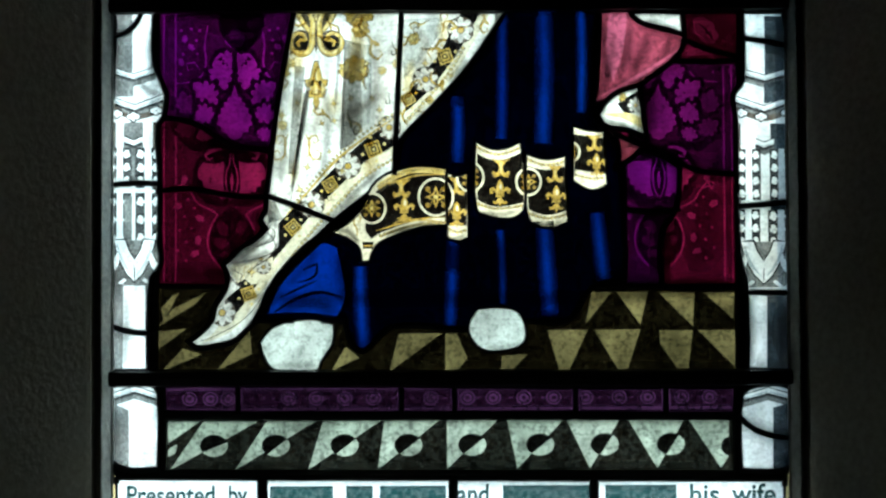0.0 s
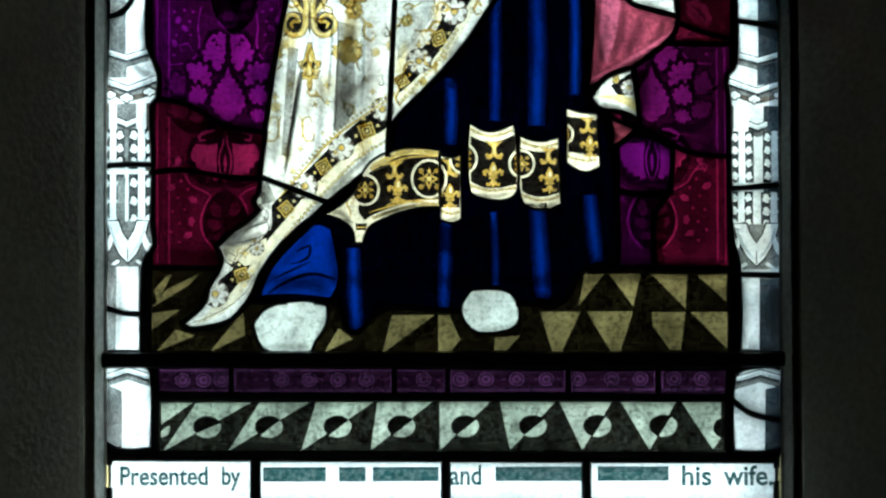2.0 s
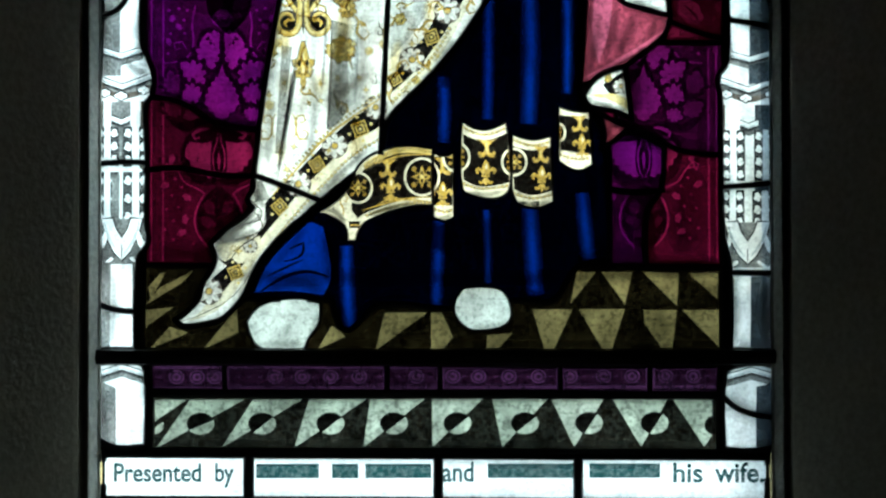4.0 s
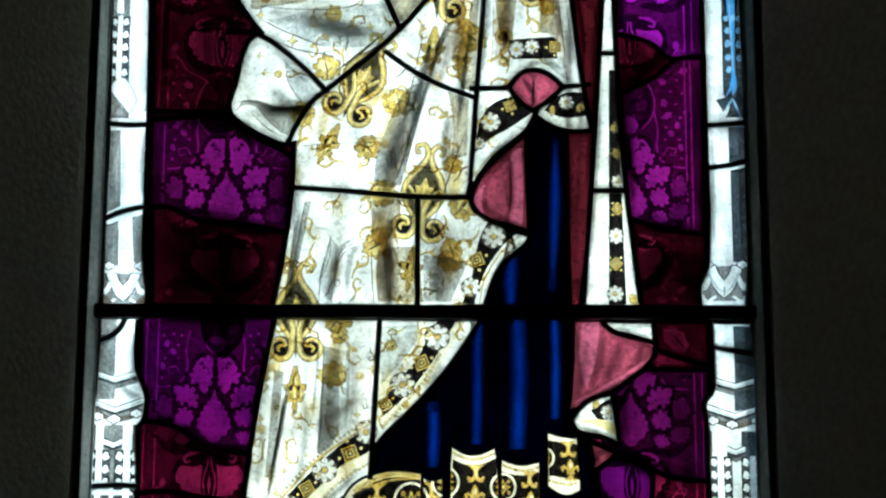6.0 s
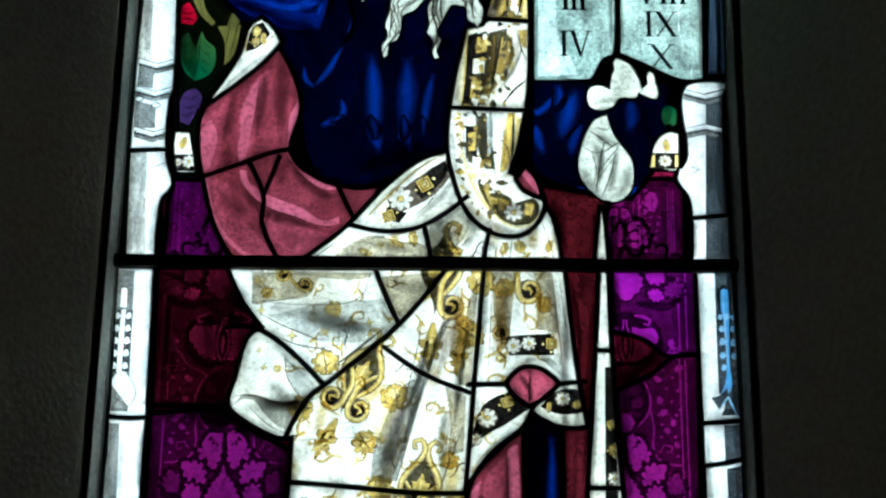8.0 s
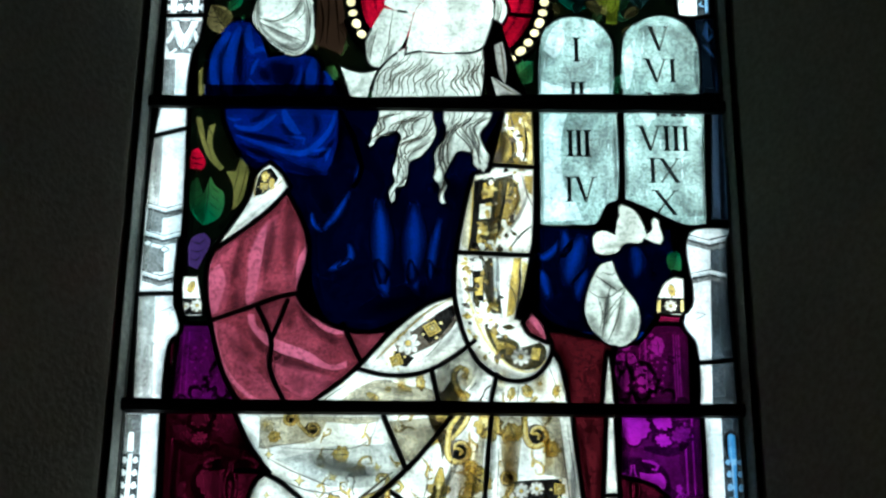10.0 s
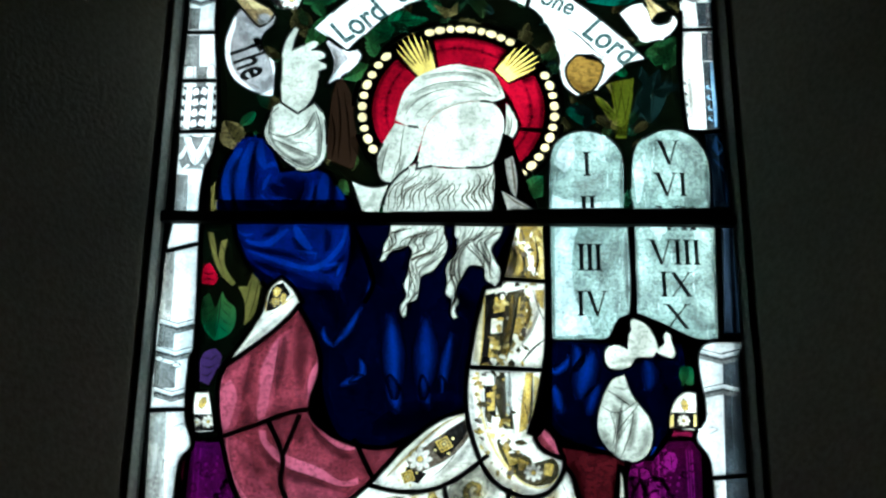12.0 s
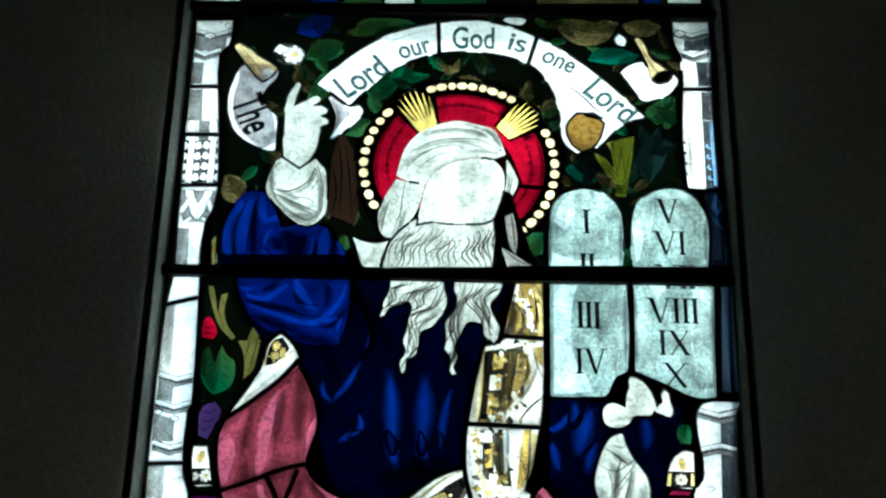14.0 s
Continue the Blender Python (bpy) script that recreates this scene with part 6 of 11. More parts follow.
fill(None, [(-20.3, 28.9), (-19.4, 30.5), (-18.6, 29.9), (-18.5, 27.7), (-18.6, 26.0), (-19.7, 25.1), (-21.8, 24.7), (-23.2, 24.4), (-23.9, 24.1), (-23.4, 22.8), (-22.4, 22.0), (-23.3, 21.2), (-24.3, 20.4), (-25.1, 20.9), (-24.6, 25.5)])
fill(cream_stain, [(-23.0, 24.1), (-21.2, 24.5), (-19.0, 25.0), (-19.5, 23.0), (-21.2, 22.2), (-21.9, 22.8), (-22.6, 22.4), (-23.2, 23.4)])
line(brown, 0.16, [(-20.0, 28.7), (-19.3, 28.0), (-18.8, 27.6), (-19.0, 26.7), (-19.9, 26.4), (-21.2, 25.9)])
line(brown, 0.14, [(-18.6, 27.6), (-18.9, 25.7), (-20.6, 24.9), (-23.4, 24.3)])
line(brown, 0.14, [(-23.7, 23.8), (-23.2, 22.8), (-22.4, 22.1), (-21.8, 22.9)])
line(brown, 0.1, [(-22.3, 26.0), (-21.2, 25.7), (-20.5, 26.1)])
line(stain, 0.2, [(-22.8, 25.1), (-21.8, 26.1), (-20.5, 27.2)])
flower(-20.0, 24.0, 0.87, 0)
star(-21.2, 23.5, 0.46, 0)
twig(-22.1, 23.5, 0.69, 0)
soft(soft_grey, 1.4, 0.8, [(-19.4, 30.0), (-19.1, 28.7), (-18.3, 27.7)])
soft(soft_grey, 1.2, 0.7, [(-19.2, 25.7), (-21.2, 24.8), (-23.0, 24.3)])
soft(soft_dark, 0.6, 0.7, [(-19.0, 27.9), (-19.3, 26.8), (-20.6, 26.1)])
scallops(0.22, 0.5, [(-6.5, 35.0), (-9.7, 33.1), (-12.0, 30.8), (-14.3, 28.4), (-16.6, 25.7), (-18.9, 22.7)])
scallops(0.22, 0.5, [(-5.5, 38.7), (-3.6, 40.7), (-1.0, 43.8), (0.5, 46.5)])
scallops(0.18, 0.5, [(-6.9, 39.4), (-9.6, 37.6), (-12.5, 35.3), (-15.4, 32.2), (-17.4, 29.7)])
group("mantle_pattern", "mantle_pane")
brocade(-19.4, 31.2, -6.1, 48.9, 3.2, 5)
brocade(-5.7, 40.3, -0.4, 49.5, 3.0, 6)
spray(-14.6, 46.8, 1.53, 0)
fan(-11.5, 43.9, 1.23, -20)
fan(-10.1, 48.0, 1.17, 20)
star(-14.0, 42.0, 0.52, 0)
twig(-17.5, 36.0, 1.51, 175)
twig(-15.6, 36.0, 1.51, 185, -1)
twig(-17.5, 36.3, 1.28, 0, -1)
twig(-15.6, 36.3, 1.28, 0)
star(-18.1, 39.4, 0.41, 0)
star(-11.1, 41.1, 0.35, 20)
star(-12.8, 38.8, 0.35, 20)
star(-9.4, 44.6, 0.35, 0)
fan(-4.7, 47.0, 0.82, 30)
star(-3.5, 44.6, 0.41, 0)
twig(-2.0, 48.7, 1.05, 20)
star(-8.2, 39.9, 0.35, 0)
star(-16.3, 31.8, 0.40, 20)
soft(soft_grey, 2.6, 0.6, [(-10.3, 48.4), (-10.6, 43.8), (-11.2, 38.0), (-11.9, 34.0)])
soft(soft_grey, 2.0, 0.55, [(-9.0, 47.2), (-8.8, 42.0), (-9.1, 38.0)])
soft(soft_dark, 0.8, 0.9, [(-15.1, 44.4), (-15.9, 39.2), (-16.8, 33.5), (-17.4, 30.9)])
soft(soft_grey, 1.6, 0.7, [(-17.7, 39.2), (-18.0, 35.8), (-18.3, 31.2)])
soft(soft_grey, 1.4, 0.6, [(-13.6, 42.1), (-13.4, 38.0), (-14.3, 32.3)])
line(brown, 0.16, [(-15.4, 43.2), (-16.3, 36.9), (-17.2, 30.6)])
line(brown, 0.1, [(-11.6, 43.8), (-11.9, 38.0), (-12.1, 35.2)])
line(brown, 0.13, [(-19.4, 29.4), (-20.3, 28.0), (-18.9, 26.6), (-19.0, 25.4), (-21.2, 23.7), (-22.3, 22.0)])
line(brown, 0.1, [(-23.5, 24.0), (-22.1, 23.2), (-22.9, 21.5)])
soft(soft_grey, 1.5, 0.8, [(-19.1, 29.2), (-20.6, 26.6), (-22.3, 24.6)])
soft(soft_grey, 1.2, 0.8, [(-7.4, 34.3), (-10.8, 31.4), (-15.4, 26.6)])
soft(soft_grey, 1.0, 0.6, [(-5.3, 37.7), (-2.7, 40.3), (0.8, 44.3)])
group("drape_paint", "mantle_pane")
fill(black, [(15.9, 40.4), (18.2, 41.8), (18.5, 39.8), (16.8, 39.2)])
flower(17.8, 40.2, 0.92, 0)
leaf(16.5, 41.0, 0.40, 0, "gold")
fill(pale_stain, [(14.5, 39.3), (16.8, 38.7), (18.6, 37.7), (18.2, 39.0), (16.2, 39.5)])
soft(soft_grey, 1.2, 0.8, [(14.8, 38.7), (16.8, 37.9), (18.5, 37.2)])
soft(soft_grey, 1.0, 0.7, [(18.6, 49.0), (20.3, 48.4), (22.3, 48.0)])
group("foot_shading", "pale_foot_pane")
soft(soft_grey, 1.2, 0.5, [(-19.5, 14.0), (-16.6, 14.0), (-14.3, 14.0)])
soft(soft_grey, 1.0, 0.5, [(-13.2, 17.7), (-13.3, 16.2), (-14.3, 14.5)])
soft(soft_grey, 0.9, 0.5, [(2.2, 15.8), (4.5, 15.8), (6.2, 16.4)])
group("curtain_mid_ground", "curtain_pane")
fill(thin_ground, [(-32.2, 87.8), (-15.6, 87.9), (-14.4, 50.5), (-30.2, 50.4)], True)
fill(thin_ground, [(18.6, 88.1), (29.2, 88.5), (28.5, 50.5), (18.0, 50.4)], True)
stripes(-30.7, 72.2, -28.8, 87.6, 3)
stripes(-30.8, 61.9, -29.0, 70.9, 2)
stripes(26.6, 79.0, 27.4, 88.2, 2)
stripes(26.5, 59.6, 27.1, 78.0, 2)
soft(soft_black, 4.0, 0.7, [(-16.7, 67.9), (-15.7, 64.2), (-16.1, 59.3)])
soft(soft_black, 3.0, 0.7, [(-30.8, 70.3), (-30.7, 66.5), (-30.3, 61.6)])
soft(soft_black, 2.5, 0.7, [(-29.6, 71.0), (-24.1, 71.2), (-18.6, 69.1)])
soft(soft_black, 2.5, 0.7, [(-29.1, 61.6), (-23.6, 60.4), (-16.4, 58.6)])
soft(soft_black, 4.0, 0.7, [(-29.3, 65.9), (-29.7, 64.0), (-29.1, 61.6)])
soft(soft_black, 3.0, 0.6, [(-27.7, 70.3), (-22.9, 70.7), (-18.0, 68.5)])
soft(soft_black, 3.0, 0.5, [(-27.3, 61.6), (-21.3, 60.4), (-16.4, 59.3)])
soft(soft_black, 3.0, 0.5, [(27.6, 87.4), (27.3, 83.5), (27.3, 79.0)])
soft(soft_black, 3.0, 0.5, [(27.8, 74.5), (27.6, 67.0), (27.7, 60.8)])
soft(soft_black, 3.0, 0.6, [(21.1, 60.8), (24.1, 60.2), (27.6, 59.6)])
soft(soft_black, 3.0, 0.5, [(-29.6, 83.1), (-29.6, 77.9), (-29.1, 72.8)])
soft(soft_black, 9.0, 0.85, [(-28.9, 58.0), (-23.5, 56.8), (-17.5, 55.6)])
soft(soft_black, 9.0, 0.8, [(-29.2, 51.9), (-23.3, 52.0), (-16.2, 52.6)])
soft(soft_black, 7.0, 0.6, [(-29.4, 55.5), (-23.4, 54.4), (-16.9, 53.8)])
soft(soft_black, 5.0, 0.6, [(24.0, 57.2), (25.7, 54.8), (26.2, 51.2)])
soft(soft_black, 3.0, 0.6, [(-28.3, 58.6), (-26.9, 54.4), (-27.9, 50.2)])
soft(soft_black, 5.0, 0.8, [(-23.6, 87.0), (-21.6, 82.5), (-21.3, 76.7)])
soft(soft_black, 4.0, 0.6, [(-29.8, 86.3), (-24.8, 86.4), (-21.0, 83.1)])
soft(soft_black, 2.0, 0.8, [(19.6, 88.0), (19.6, 84.7), (19.5, 80.8)])
soft(soft_black, 3.0, 0.8, [(19.9, 73.8), (20.2, 66.9), (20.6, 61.4)])
soft(soft_black, 3.0, 0.85, [(20.3, 80.5), (22.7, 77.3), (20.2, 74.8)])
soft(soft_black, 5.0, 0.8, [(22.3, 58.4), (22.8, 54.8), (22.1, 50.6)])
soft(soft_black, 4.0, 0.6, [(27.0, 58.4), (27.2, 54.8), (27.1, 50.6)])
damask(-22.3, 62.9, 3.60, 0)
ogee(-22.2, 55.2, 3.56, 0)
ogee(-23.1, 79.1, 3.69, 0)
damask(-23.5, 87.4, 3.60, 0)
damask(20.9, 87.7, 3.59, 0)
ogee(20.7, 79.4, 3.55, 0)
damask(20.4, 63.2, 3.47, 0)
ogee(20.2, 55.5, 3.44, 0)
group("robe_shadow", "blue_robe_pane")
fill(black, [(1.9, 74.3), (17.0, 74.4), (15.6, 50.4), (1.5, 50.3)], True)
fold(1.1, [(12.6, 69.3), (12.5, 61.9), (12.1, 52.9)])
fold(1.3, [(7.8, 58.8), (7.8, 54.6), (7.7, 49.3)])
soft(soft_black, 1.6, 0.9, [(13.9, 69.3), (13.8, 61.9), (13.5, 51.1)])
group("red_robe_fold", "red_robe_pane")
soft(soft_dark, 1.4, 0.8, [(14.4, 87.3), (14.1, 75.7), (13.9, 64.4)])
soft(soft_dark, 1.2, 0.8, [(17.4, 87.3), (16.6, 74.4), (15.8, 62.0)])
soft(soft_dark, 0.9, 0.6, [(15.8, 83.4), (15.3, 70.6), (14.5, 53.5)])
group("rose_fold", "lining_pane")
fill(rose_shade, [(7.4, 76.9), (13.7, 76.9), (13.6, 72.4), (7.4, 72.3)], True)
fill(rose_deep, [(3.5, 70.5), (10.1, 70.6), (10.0, 58.7), (3.5, 58.7)], True)
fill(None, [(7.9, 67.6), (8.9, 68.3), (9.2, 64.3), (9.0, 59.2), (7.5, 59.7), (8.0, 63.7)])
fill(None, [(3.9, 61.9), (4.5, 64.0), (5.1, 64.3), (4.8, 61.9), (5.5, 60.8), (7.4, 60.0), (5.4, 60.4)])
fill(rose_shade, [(5.4, 64.3), (6.8, 66.2), (7.7, 67.1), (7.7, 63.7), (7.2, 60.4), (5.7, 61.1)])
line(None, 0.3, [(8.2, 74.0), (9.2, 73.2), (10.1, 72.6)])
line(None, 0.3, [(13.0, 74.8), (11.6, 73.6), (10.3, 72.7)])
line(brown, 0.2, [(10.5, 76.5), (10.3, 74.4), (10.2, 72.6)])
soft(soft_dark, 1.2, 0.8, [(7.7, 67.7), (7.9, 64.3), (7.7, 60.1)])
soft(soft_dark, 1.0, 0.7, [(9.2, 69.3), (9.5, 65.0), (9.7, 60.1)])
soft(soft_dark, 1.5, 0.7, [(4.4, 63.1), (5.9, 61.3), (9.2, 59.5)])
soft(soft_dark, 1.0, 0.9, [(9.0, 76.2), (10.2, 74.4), (10.2, 72.6)])
soft(soft_grey, 1.0, 0.8, [(7.7, 75.1), (8.9, 73.7), (9.8, 72.8)])
line(black, 0.2, [(10.2, 76.6), (10.3, 74.4), (10.2, 72.5)])
group("stole_border", "stole_pane")
fill(black, [(18.4, 77.0), (19.2, 77.0), (19.9, 50.6), (18.0, 50.5)], True)
jewel(19.2, 67.8, 0.61, 0)
flower(19.2, 64.7, 0.84, 0)
jewel(19.1, 61.7, 0.72, 45)
flower(18.9, 58.8, 0.95, 0)
jewel(18.8, 55.8, 0.77, 45)
flower(18.7, 52.6, 1.00, 0)
jewel(18.9, 70.6, 0.49, 0)
leaf(20.6, 52.0, 0.58, 0, "gold")
line(stain, 0.15, [(20.2, 63.2), (20.8, 57.1), (21.3, 50.8)])
soft(soft_grey, 1.2, 0.6, [(20.7, 62.0), (20.9, 57.1), (21.2, 52.4)])
soft(soft_grey, 0.8, 0.6, [(17.6, 75.7), (16.8, 64.4), (15.9, 53.5)])
group("mantle_mid_border", "mantle_pane")
fill(black, [(3.7, 67.4), (4.1, 69.3), (5.1, 72.4), (6.8, 73.7), (8.9, 74.0), (10.5, 72.5), (7.7, 70.5), (5.6, 69.3)])
flower(5.7, 71.2, 1.21, 0)
jewel(7.8, 73.0, 0.79, 20)
flower(4.5, 68.8, 0.78, 0)
fill(black, [(11.4, 72.5), (13.5, 74.4), (15.7, 74.4), (15.9, 71.9), (13.5, 71.7)])
flower(13.8, 73.4, 0.91, 0)
leaf(12.3, 72.5, 0.42, 0, "gold")
leaf(15.3, 72.8, 0.48, 0, "gold")
fill(black, [(7.7, 80.4), (13.0, 80.8), (12.9, 78.3), (8.0, 78.2)])
flower(8.5, 79.3, 1.04, 0)
flower(10.2, 79.6, 0.92, 0)
jewel(12.7, 79.6, 0.86, 0)
fill(black, [(2.4, 51.0), (3.6, 54.0), (4.4, 58.2), (5.6, 60.6), (9.2, 59.5), (7.4, 58.2), (5.6, 55.8), (4.5, 53.4), (3.8, 50.7)])
flower(6.0, 58.7, 1.43, 0)
jewel(4.2, 56.2, 1.01, 20)
flower(3.6, 53.3, 1.18, 0)
jewel(2.2, 51.1, 0.76, 20)
line(stain, 0.2, [(8.9, 58.9), (6.8, 57.0), (5.0, 54.0), (4.5, 51.0)])
line(brown, 0.1, [(8.9, 58.2), (6.8, 56.1), (5.3, 53.1)])
line(stain, 0.16, [(9.8, 70.6), (7.4, 68.7), (5.0, 66.8), (3.9, 64.3)])
group("mantle_mid_pattern", "mantle_pane")
brocade(-20.9, 50.8, 7.4, 80.0, 4.6, 7)
spray(-2.0, 59.6, 1.55, -9)
spray(-9.6, 72.6, 1.52, -27)
spray(0.0, 83.9, 1.67, -6, 1)
loop_ring(-14.4, 86.1, 0.95, 40)
loop_ring(-16.9, 87.3, 0.9, 0, -1)
fan(-19.5, 86.4, 1.0, 0, cream_stain)
loop_ring(10.2, 85.6, 1.49, 0)
fan(7.6, 85.8, 1.49, 20)
fan(11.8, 84.0, 1.24, -20)
fan(3.1, 82.1, 0.99, 160)
fan(-4.2, 73.5, 1.59, 10)
spike(-11.7, 68.2, 0.85, -60)
fan(1.6, 66.4, 1.33, 0)
fan(1.5, 57.3, 1.43, 20)
fan(-5.6, 63.1, 1.08, 40)
fan(-6.1, 58.7, 1.20, -20)
fan(-11.1, 83.2, 1.24, 90)
fan(7.1, 77.8, 0.73, 0)
fan(-18.6, 85.1, 0.92, 20)
loop_ring(7.1, 80.7, 1.05, 150)
spike(2.6, 78.2, 1.29, -6)
twig(0.2, 72.6, 1.03, 160)
twig(2.1, 72.6, 0.91, 20, -1)
star(-12.0, 80.6, 0.55, 30)
star(-15.6, 80.2, 0.55, 0)
star(-7.2, 81.8, 0.50, 10)
star(-19.1, 83.1, 0.49, 0)
fan(-17.0, 76.4, 0.61, 50)
star(-19.1, 78.5, 0.36, 0)
star(-18.4, 76.6, 0.31, 20)
star(-4.7, 68.0, 0.42, 0)
star(-7.5, 67.0, 0.36, 0)
twig(-11.1, 61.7, 0.89, 0)
twig(-9.9, 61.8, 0.90, 0, -1)
twig(-5.0, 52.1, 0.83, 0)
star(-0.6, 54.6, 0.41, 0)
star(2.3, 61.8, 0.36, 0)
soft(soft_dark, 1.0, 0.9, [(1.0, 83.3), (-0.5, 76.8), (-2.6, 70.5), (-3.7, 65.5)])
soft(soft_dark, 0.8, 0.8, [(-0.6, 81.3), (-1.7, 75.5), (-3.2, 71.7)])
soft(soft_dark, 0.9, 0.8, [(3.6, 81.3), (2.7, 74.9), (2.1, 69.3)])
soft(soft_grey, 3.2, 0.9, [(-18.2, 75.4), (-15.1, 72.3), (-13.3, 73.5)])
soft(soft_grey, 2.6, 0.8, [(-13.6, 83.2), (-8.6, 81.3), (-5.5, 81.3)])
soft(soft_dark, 0.7, 0.7, [(-8.1, 58.7), (-10.1, 57.2), (-10.6, 52.1)])
soft(soft_dark, 0.7, 0.7, [(-14.7, 61.1), (-15.2, 56.2), (-15.9, 50.9)])
soft(soft_gold, 2.6, 0.8, [(-4.8, 73.6), (-5.3, 70.5), (-7.7, 66.7)])
soft(soft_gold, 3.0, 0.9, [(1.4, 68.0), (2.0, 65.5), (1.4, 61.8)])
soft(soft_gold, 3.0, 0.9, [(-5.8, 61.8), (-5.7, 58.7), (-5.0, 55.7)])
soft(soft_gold, 3.0, 0.8, [(0.9, 58.2), (1.5, 56.4), (0.9, 53.4)])
soft(soft_gold, 2.6, 0.8, [(3.1, 85.9), (2.8, 81.3), (2.2, 76.8)])
soft(soft_gold, 2.4, 0.8, [(7.4, 86.6), (7.1, 82.7), (7.1, 78.8)])
soft(soft_gold, 2.2, 0.8, [(11.2, 86.0), (11.6, 83.4), (11.1, 81.4)])
soft(soft_gold, 2.0, 0.7, [(-15.2, 58.1), (-15.4, 54.4), (-16.1, 50.6)])
soft(soft_gold, 1.8, 0.7, [(-10.8, 73.6), (-12.0, 71.7), (-12.2, 67.9)])
soft(soft_brown, 3.4, 0.55, [(-2.6, 74.9), (-4.0, 69.2), (-5.2, 64.2)])
soft(soft_brown, 2.2, 0.5, [(-4.5, 61.8), (-5.2, 56.9), (-5.0, 50.4)])
soft(soft_brown, 2.0, 0.5, [(1.3, 83.3), (0.4, 76.8), (-0.8, 71.8)])
line(brown, 0.35, [(-5.5, 81.3), (-8.5, 78.7), (-10.9, 76.8)])
line(brown, 0.16, [(3.2, 70.5), (1.4, 65.5), (-0.9, 58.2)])
line(brown, 0.15, [(-2.6, 71.1), (-3.7, 66.7), (-5.2, 63.0)])
line(brown, 0.13, [(-1.2, 83.3), (-2.1, 78.1), (-3.5, 71.7), (-4.6, 66.7)])
line(brown, 0.12, [(1.2, 85.9), (0.7, 80.7), (-0.5, 74.9)])
line(brown, 0.12, [(-7.2, 88.1), (-8.6, 84.5), (-13.6, 83.8), (-19.1, 84.1)])
line(brown, 0.14, [(-19.3, 81.2), (-15.3, 79.3), (-11.0, 78.3), (-10.3, 76.8)])
line(brown, 0.16, [(-22.1, 73.2), (-19.4, 73.5), (-16.3, 72.6), (-13.3, 73.2)])
line(brown, 0.12, [(-19.9, 72.2), (-18.0, 70.4), (-16.2, 69.4)])
line(brown, 0.1, [(-11.6, 80.3), (-10.4, 79.3), (-13.4, 78.7)])
line(brown, 0.1, [(-14.9, 68.5), (-10.7, 68.8), (-7.1, 68.9)])
line(brown, 0.12, [(-11.1, 58.7), (-12.1, 54.5), (-12.3, 50.3)])
line(brown, 0.12, [(-8.1, 58.1), (-10.1, 56.9), (-10.9, 52.1)])
line(brown, 0.12, [(-15.0, 61.7), (-15.2, 56.9), (-16.1, 50.9)])
line(brown, 0.12, [(-6.7, 61.8), (-6.8, 55.7), (-6.4, 50.4)])
line(brown, 0.11, [(13.6, 87.3), (14.2, 82.1), (15.1, 76.9)])
line(brown, 0.1, [(6.2, 87.2), (6.0, 81.4), (5.7, 75.6)])
line(brown, 0.1, [(9.9, 87.9), (12.7, 84.7), (13.3, 81.4)])
soft(soft_grey, 3.0, 0.8, [(-3.2, 71.7), (-4.6, 66.7), (-5.8, 61.8)])
soft(soft_grey, 2.6, 0.7, [(-5.1, 58.1), (-5.0, 54.5), (-5.0, 50.4)])
soft(soft_grey, 2.0, 0.8, [(-1.1, 78.1), (-2.0, 74.3), (-2.6, 70.5)])
soft(soft_grey, 2.4, 0.7, [(0.2, 61.2), (-0.3, 57.0), (0.3, 51.0)])
soft(soft_grey, 1.6, 0.7, [(3.1, 83.3), (2.7, 76.8), (2.3, 71.8)])
soft(soft_grey, 1.6, 0.7, [(1.4, 72.4), (0.8, 68.0), (1.4, 63.1)])
soft(soft_grey, 3.0, 0.6, [(-19.1, 83.8), (-13.5, 82.5), (-7.3, 81.3)])
soft(soft_grey, 2.0, 0.6, [(-5.0, 86.5), (-2.5, 85.9), (0.6, 87.2)])
soft(soft_grey, 2.2, 0.7, [(-21.1, 72.2), (-18.1, 72.2), (-14.5, 73.5)])
soft(soft_grey, 1.6, 0.6, [(-17.8, 79.9), (-15.2, 76.7), (-13.3, 75.5)])
soft(soft_grey, 1.4, 0.8, [(-10.4, 58.1), (-10.9, 54.5), (-11.4, 50.9)])
soft(soft_grey, 1.2, 0.8, [(-7.8, 57.8), (-8.9, 56.9), (-9.4, 52.1)])
soft(soft_grey, 1.2, 0.8, [(-14.4, 61.7), (-14.9, 56.9), (-15.6, 50.9)])
soft(soft_grey, 1.4, 0.6, [(5.6, 87.2), (5.1, 80.7), (4.7, 75.6)])
soft(soft_grey, 1.5, 0.6, [(13.0, 86.6), (13.9, 81.4), (14.8, 76.9)])
soft(soft_grey, 1.3, 0.7, [(9.0, 76.9), (11.1, 77.9), (13.5, 76.9)])
soft(soft_grey, 1.4, 0.7, [(4.4, 64.3), (6.2, 67.4), (9.2, 69.9)])
soft(soft_grey, 1.2, 0.7, [(5.0, 52.2), (6.8, 55.2), (9.2, 58.2)])
soft(soft_brown, 1.4, 0.7, [(-4.5, 61.2), (-5.1, 58.1), (-4.4, 54.5)])
soft(soft_brown, 1.6, 0.6, [(3.1, 85.9), (2.2, 81.3), (2.2, 75.6)])
group("mantle_matt", "mantle_pane")
fill(tan_fold, [(-20.3, 87.5), (-20.2, 83.9), (-19.6, 83.7), (-17.7, 84.3), (-14.2, 84.7), (-12.9, 87.0), (-9.3, 86.7), (-7.2, 87.1), (-7.0, 87.6)])
